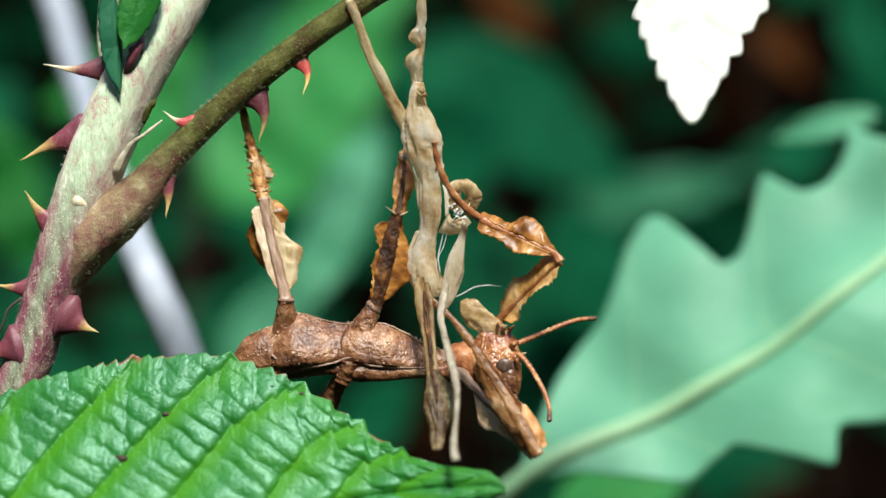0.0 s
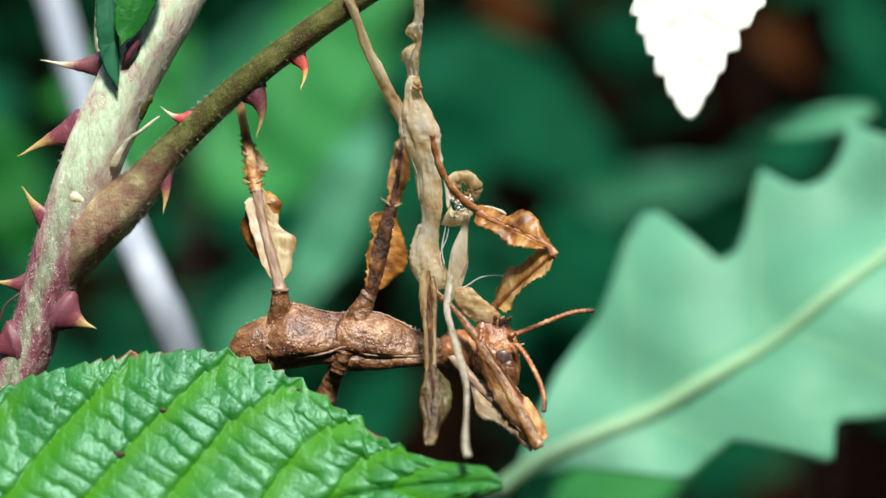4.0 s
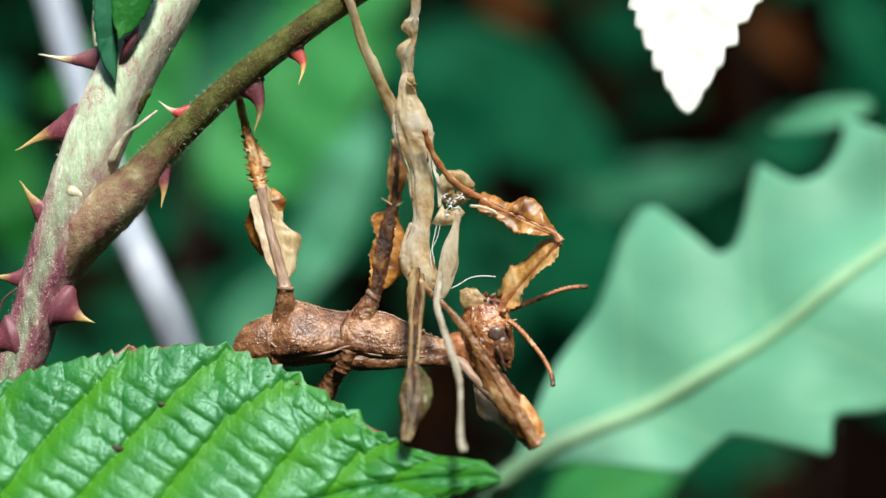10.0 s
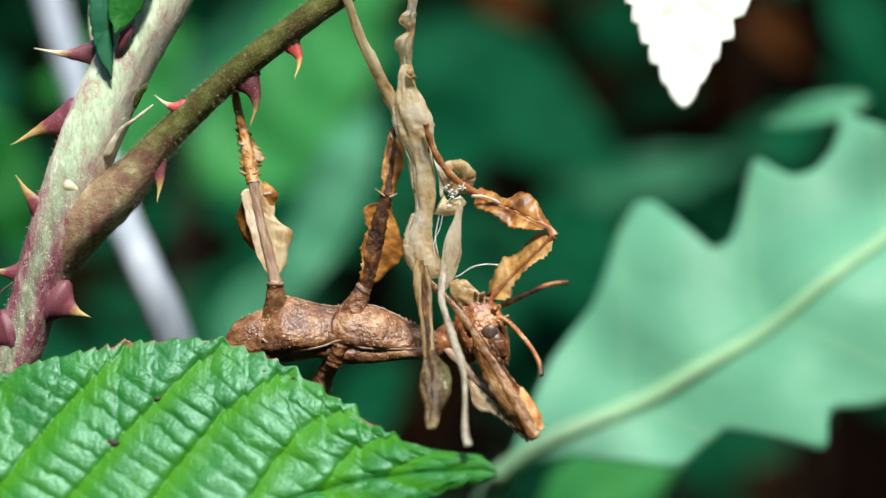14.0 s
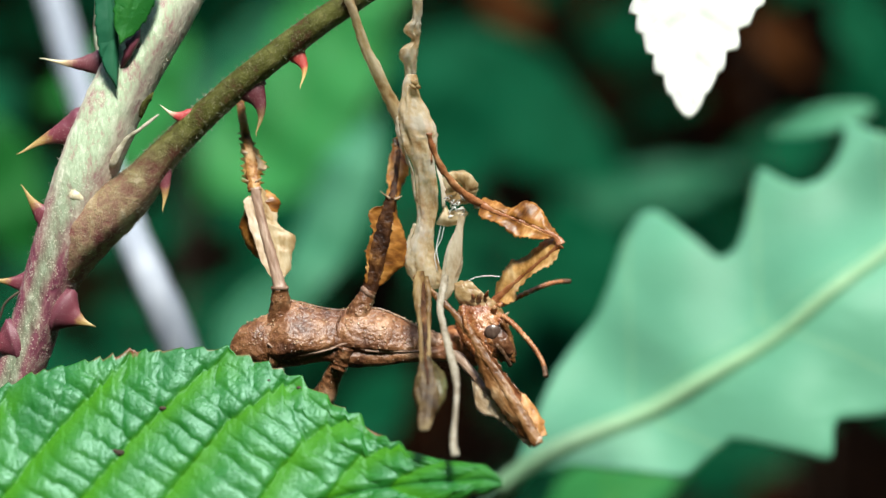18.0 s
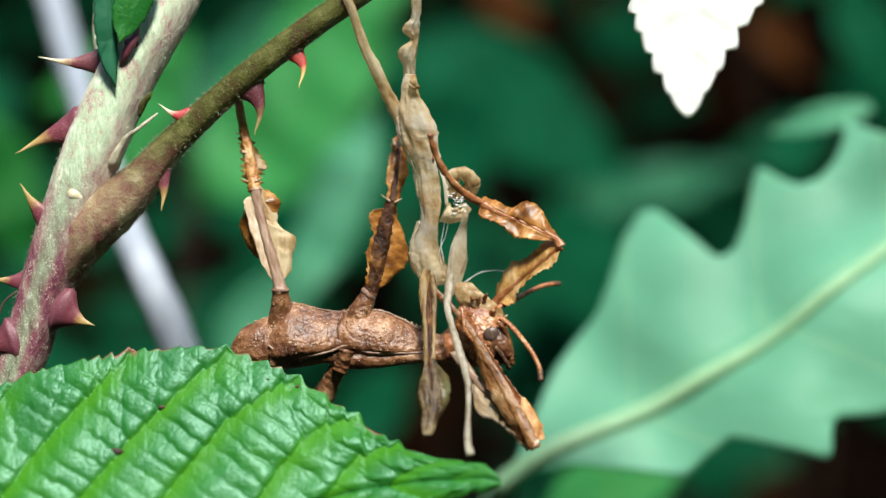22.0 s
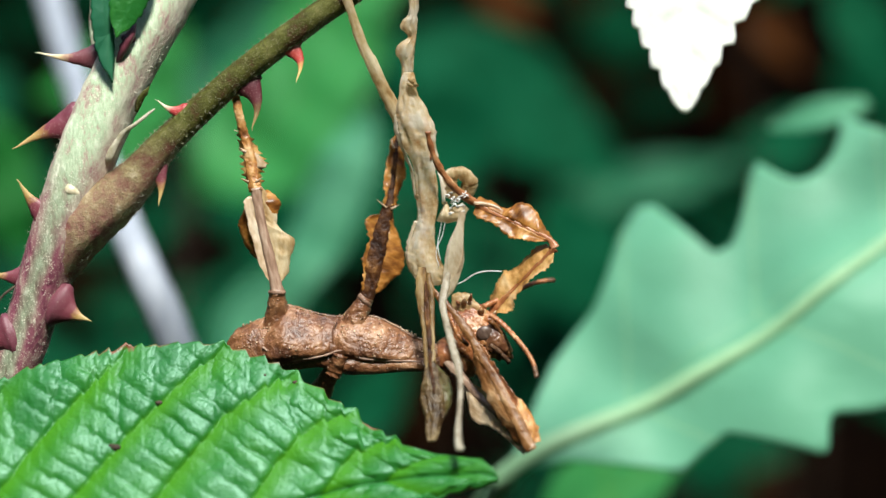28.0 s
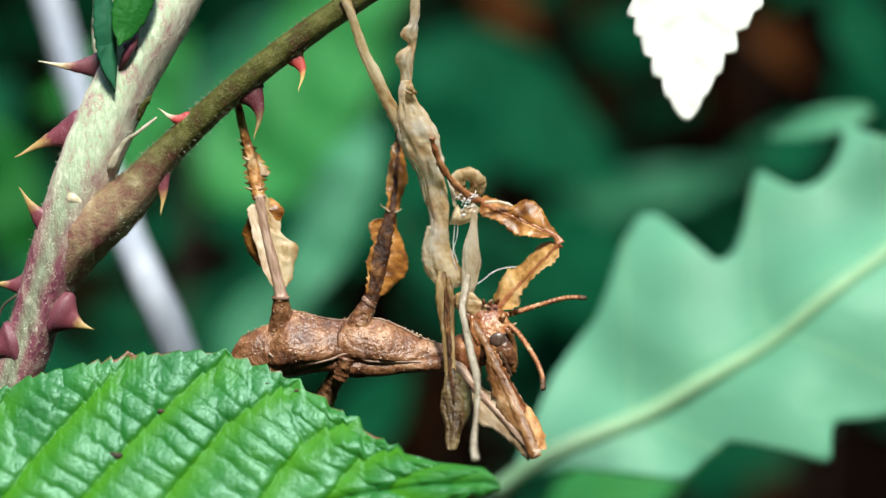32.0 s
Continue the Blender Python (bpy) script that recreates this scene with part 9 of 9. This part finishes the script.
    walk(skin_strand, [
        (0, pose(-.00839, .00102, -.00573, -6.5, -19.6, 8.4)), (0.5, pose(-.00837, .00102, -.00563, -6.7, -19.1, 9.3)),
        (1, pose(-.00875, .00092, -.00533, -4.2, -17.8, 4.1)), (1.5, pose(-.00849, .00097, -.00552, -6, -18.6, 8.5)),
        (2, pose(-.00854, .00104, -.00503, -5.9, -16.4, 9.7)), (2.5, pose(-.00861, .00083, -.00539, -5.4, -18.1, 8.2)),
        (3, pose(-.00872, .00081, -.00529, -4.8, -17.7, 6.7)), (3.5, pose(-.00844, .00106, -.00518, -6.4, -17.1, 10.4)),
        (5.5, pose(-.00841, .00098, -.00507, -6.7, -16.6, 12.3)), (6, pose(-.00836, .00121, -.00514, -6.7, -16.9, 10.4)),
        (6.5, pose(-.0085, .00074, -.00518, -6.3, -17, 12.4)), (7, pose(-.00845, .00068, -.00495, -6.6, -15.9, 14.8)),
        (7.5, pose(-.00833, .00135, -.00466, -6.4, -14.6, 11.4)), (8, pose(-.00837, .00116, -.00471, -6.4, -14.9, 12.5)),
        (8.5, pose(-.00852, .00079, -.0048, -6.1, -15.3, 13.5)), (9, pose(-.00851, .001, -.00458, -5.8, -14.2, 12.5)),
        (9.5, pose(-.00868, .00049, -.00495, -5.5, -15.9, 12.8)), (10, pose(-.00854, .00043, -.00491, -6.3, -15.7, 15.9)),
        (10.5, pose(-.00827, .00001, -.00557, -8.1, -18.6, 20.5)), (11, pose(-.00841, .00098, -.00507, -6.6, -16.4, 12.1)),
        (11.5, pose(-.00826, .00075, -.00526, -7.6, -17.3, 15.5)), (12, pose(-.0086, .00033, -.00512, -6.1, -16.7, 14.8)),
        (12.5, pose(-.00835, .00074, -.00542, -7.2, -18.1, 13.6)), (13, pose(-.00838, .0009, -.00524, -6.9, -17.3, 12.6)),
        (13.5, pose(-.00837, .00093, -.0053, -6.9, -17.5, 12.2)), (14, pose(-.00843, .00103, -.00502, -6.4, -16.3, 11.5)),
        (14.5, pose(-.00867, .00095, -.00487, -5.2, -15.7, 9.2)), (16.5, pose(-.00859, .00147, -.00474, -5.2, -15.1, 6.1)),
        (17, pose(-.00848, .0013, -.00472, -5.8, -14.8, 9.6)), (17.5, pose(-.00842, .00063, -.00551, -6.8, -18.4, 13.1)),
        (18, pose(-.00834, .0009, -.00511, -7, -16.7, 13.7)), (18.5, pose(-.00836, .0007, -.00523, -7.2, -17.2, 14.8)),
        (19, pose(-.0082, .00137, -.0056, -7.4, -18.9, 8.9)), (19.5, pose(-.0085, .00106, -.00499, -6, -16.2, 10.3)),
        (20, pose(-.00825, .00133, -.00548, -7.2, -18.4, 9.2)), (20.5, pose(-.00867, .00134, -.00477, -4.8, -15.2, 5.8)),
        (21, pose(-.00841, .00139, -.00503, -6.2, -16.4, 8.4)), (21.5, pose(-.00859, .00142, -.00511, -5.1, -16.8, 4.5)),
        (22, pose(-.00854, .00151, -.00483, -5.4, -15.5, 6.2)), (22.5, pose(-.00853, .00165, -.005, -5.3, -16.3, 3.9)),
        (23, pose(-.00864, .00167, -.00492, -4.5, -16, 1.8)), (23.5, pose(-.00846, .0013, -.00486, -6, -15.5, 9.3)),
        (24, pose(-.0081, .00097, -.00504, -8, -16.1, 16.5)), (24.5, pose(-.00834, .0005, -.00503, -7.2, -16.2, 17.7)),
        (25, pose(-.00849, .00123, -.00467, -5.9, -14.7, 10.4)), (25.5, pose(-.00843, .00111, -.0048, -6.3, -15.3, 11.9)),
        (27.5, pose(-.00862, .00102, -.00475, -5.4, -15.1, 10)), (28, pose(-.00881, .00124, -.00499, -3.7, -16.3, 1.8)),
        (28.5, pose(-.00856, .00155, -.00423, -5, -12.8, 7.9)), (29, pose(-.0087, .00159, -.00459, -4.4, -14.4, 3.6)),
        (29.5, pose(-.00851, .00181, -.00381, -4.6, -10.9, 7.5)), (30, pose(-.00874, .00158, -.0041, -4.1, -12.2, 5.3)),
        (30.5, pose(-.00845, .00159, -.00353, -4.5, -9.7, 11)), (31, pose(-.00871, .00175, -.00348, -3.5, -9.5, 6.1)),
        (31.5, pose(-.00853, .00191, -.00343, -3.9, -9.3, 7.1)), (32, pose(-.0091, .00163, -.00363, -2.1, -10.2, -1.5)),])
    walk(skin_leg_a, [
        (0, pose(.01927, -.00396, -.00137, .4, -.9, -34.3)), (1, pose(.01927, -.00396, -.00137, -.5, 1.2, -33.3)),
        (2, pose(.01927, -.00396, -.00137, -.7, 1.4, -36.2)), (3, pose(.01927, -.00396, -.00137, -2.7, 6.2, -32.6)),
        (6, pose(.01927, -.00396, -.00137, -2.4, 5.5, -35)), (7, pose(.01927, -.00396, -.00137, -2.8, 4.8, -38.1)),
        (8, pose(.01927, -.00396, -.00137, -1.5, 2.4, -42.4)), (9, pose(.01927, -.00396, -.00137, -5.1, 13.4, -31.1)),
        (10, pose(.01927, -.00396, -.00137, -4, 8.7, -31.2)), (11, pose(.01927, -.00396, -.00137, -5.2, 9.2, -39.7)),
        (12, pose(.01927, -.00396, -.00137, -3.9, 6.5, -36.5)), (13, pose(.01927, -.00396, -.00137, -2.7, 4.3, -41.8)),
        (14, pose(.01927, -.00396, -.00137, -1.6, 3.1, -37.9)), (17, pose(.01927, -.00396, -.00137, -5.3, 9.8, -40.5)),
        (18, pose(.01927, -.00396, -.00137, -2.7, 4, -44)), (19, pose(.01927, -.00396, -.00137, -.7, 1.3, -41.7)),
        (20, pose(.01927, -.00396, -.00137, -1.8, 3.1, -43.2)), (21, pose(.01927, -.00396, -.00137, -3.5, 6.3, -41.8)),
        (22, pose(.01927, -.00396, -.00137, -4.1, 7.2, -43)), (23, pose(.01927, -.00396, -.00137, -3.2, 8, -36.3)),
        (24, pose(.01927, -.00396, -.00137, -4.9, 7.4, -43.8)), (25, pose(.01927, -.00396, -.00137, -5.4, 9, -42.9)),
        (28, pose(.01927, -.00396, -.00137, -1.8, 4.4, -33.7)), (29, pose(.01927, -.00396, -.00137, -2.5, 6.3, -35.4)),
        (30, pose(.01927, -.00396, -.00137, -4.3, 11.1, -34.7)), (31, pose(.01927, -.00396, -.00137, -5, 12.5, -36.7)),
        (32, pose(.01927, -.00396, -.00137, -3.1, 11, -29)),])
    walk(skin_leg_b, [
        (0, pose(.01991, -.0046, .00109, -.4, .6, -44.9)), (0.5, pose(.01991, -.0046, .00109, .3, -.5, -44.7)),
        (1, pose(.01991, -.0046, .00109, -.2, .3, -43.5)), (1.5, pose(.01991, -.0046, .00109, -.4, .6, -43.4)),
        (2, pose(.01991, -.0046, .00109, .5, -.8, -41.5)), (2.5, pose(.01991, -.0046, .00109, -3.8, 5.8, -42.3)),
        (3, pose(.01991, -.0046, .00109, -3.9, 5.8, -42.6)), (3.5, pose(.01991, -.0046, .00109, -.8, 1.3, -41.8)),
        (5.5, pose(.01991, -.0046, .00109, -.9, 1.6, -40.2)), (6, pose(.01991, -.0046, .00109, -1.4, 2.4, -42.6)),
        (6.5, pose(.01991, -.0046, .00109, .4, -.5, -42.3)), (7, pose(.01991, -.0046, .00109, .8, -1.3, -40.3)),
        (7.5, pose(.01991, -.0046, .00109, 1.8, -3.6, -39.3)), (8, pose(.01991, -.0046, .00109, .7, -1.3, -40.1)),
        (8.5, pose(.01991, -.0046, .00109, 1, -1.6, -39)), (9, pose(.01991, -.0046, .00109, 1.9, -3.5, -39.3)),
        (9.5, pose(.01991, -.0046, .00109, .6, -.9, -41.2)), (10, pose(.01991, -.0046, .00109, 1.2, -1.9, -39.3)),
        (10.5, pose(.01991, -.0046, .00109, .1, -.1, -40)), (11, pose(.01991, -.0046, .00109, 1.7, -2.6, -43)),
        (11.5, pose(.01991, -.0046, .00109, .6, -1, -41)), (12, pose(.01991, -.0046, .00109, .1, -.2, -37.3)),
        (12.5, pose(.01991, -.0046, .00109, -.9, 1.3, -41.7)), (13, pose(.01991, -.0046, .00109, -.1, .1, -41.3)),
        (13.5, pose(.01991, -.0046, .00109, .2, -.4, -41.5)), (14, pose(.01991, -.0046, .00109, .3, -.5, -40.3)),
        (14.5, pose(.01991, -.0046, .00109, 1.2, -2.2, -38)), (16.5, pose(.01991, -.0046, .00109, -2.2, 3.8, -42.9)),
        (17, pose(.01991, -.0046, .00109, .8, -1.3, -43.5)), (17.5, pose(.01991, -.0046, .00109, -.6, .8, -44.1)),
        (18, pose(.01991, -.0046, .00109, -1.3, 2.2, -41.1)), (18.5, pose(.01991, -.0046, .00109, -2.2, 3.3, -41.5)),
        (19, pose(.01991, -.0046, .00109, -2.1, 3.1, -46.5)), (19.5, pose(.01991, -.0046, .00109, -1.2, 2, -42)),
        (20, pose(.01991, -.0046, .00109, -3.8, 5.8, -45.9)), (20.5, pose(.01991, -.0046, .00109, -.8, 1.4, -42)),
        (21, pose(.01991, -.0046, .00109, -1.9, 3.2, -43.5)), (21.5, pose(.01991, -.0046, .00109, -2.4, 3.9, -44.3)),
        (22, pose(.01991, -.0046, .00109, -.8, 1.5, -42.9)), (22.5, pose(.01991, -.0046, .00109, -3.8, 6.5, -44.3)),
        (23, pose(.01991, -.0046, .00109, -4.6, 7.8, -45.1)), (23.5, pose(.01991, -.0046, .00109, -1.2, 1.8, -44.9)),
        (24, pose(.01991, -.0046, .00109, -.6, .9, -43.5)), (24.5, pose(.01991, -.0046, .00109, -1.5, 2.1, -41.6)),
        (25, pose(.01991, -.0046, .00109, -2.2, 4.1, -40.2)), (25.5, pose(.01991, -.0046, .00109, -2.1, 3.7, -40.3)),
        (27.5, pose(.01991, -.0046, .00109, -1.2, 1.9, -41.9)), (28, pose(.01991, -.0046, .00109, -1.8, 2.7, -44.3)),
        (28.5, pose(.01991, -.0046, .00109, -1.9, 4.3, -37.6)), (29, pose(.01991, -.0046, .00109, -2.6, 4.7, -42.9)),
        (29.5, pose(.01991, -.0046, .00109, -4, 9.8, -37.5)), (30, pose(.01991, -.0046, .00109, -3.6, 6.7, -41.8)),
        (30.5, pose(.01991, -.0046, .00109, -3.2, 10.9, -30.6)), (31, pose(.01991, -.0046, .00109, -2.9, 7.7, -35.5)),
        (31.5, pose(.01991, -.0046, .00109, -2.9, 9.5, -32.8)), (32, pose(.01991, -.0046, .00109, -5.3, 10.4, -40.5)),])


motions()
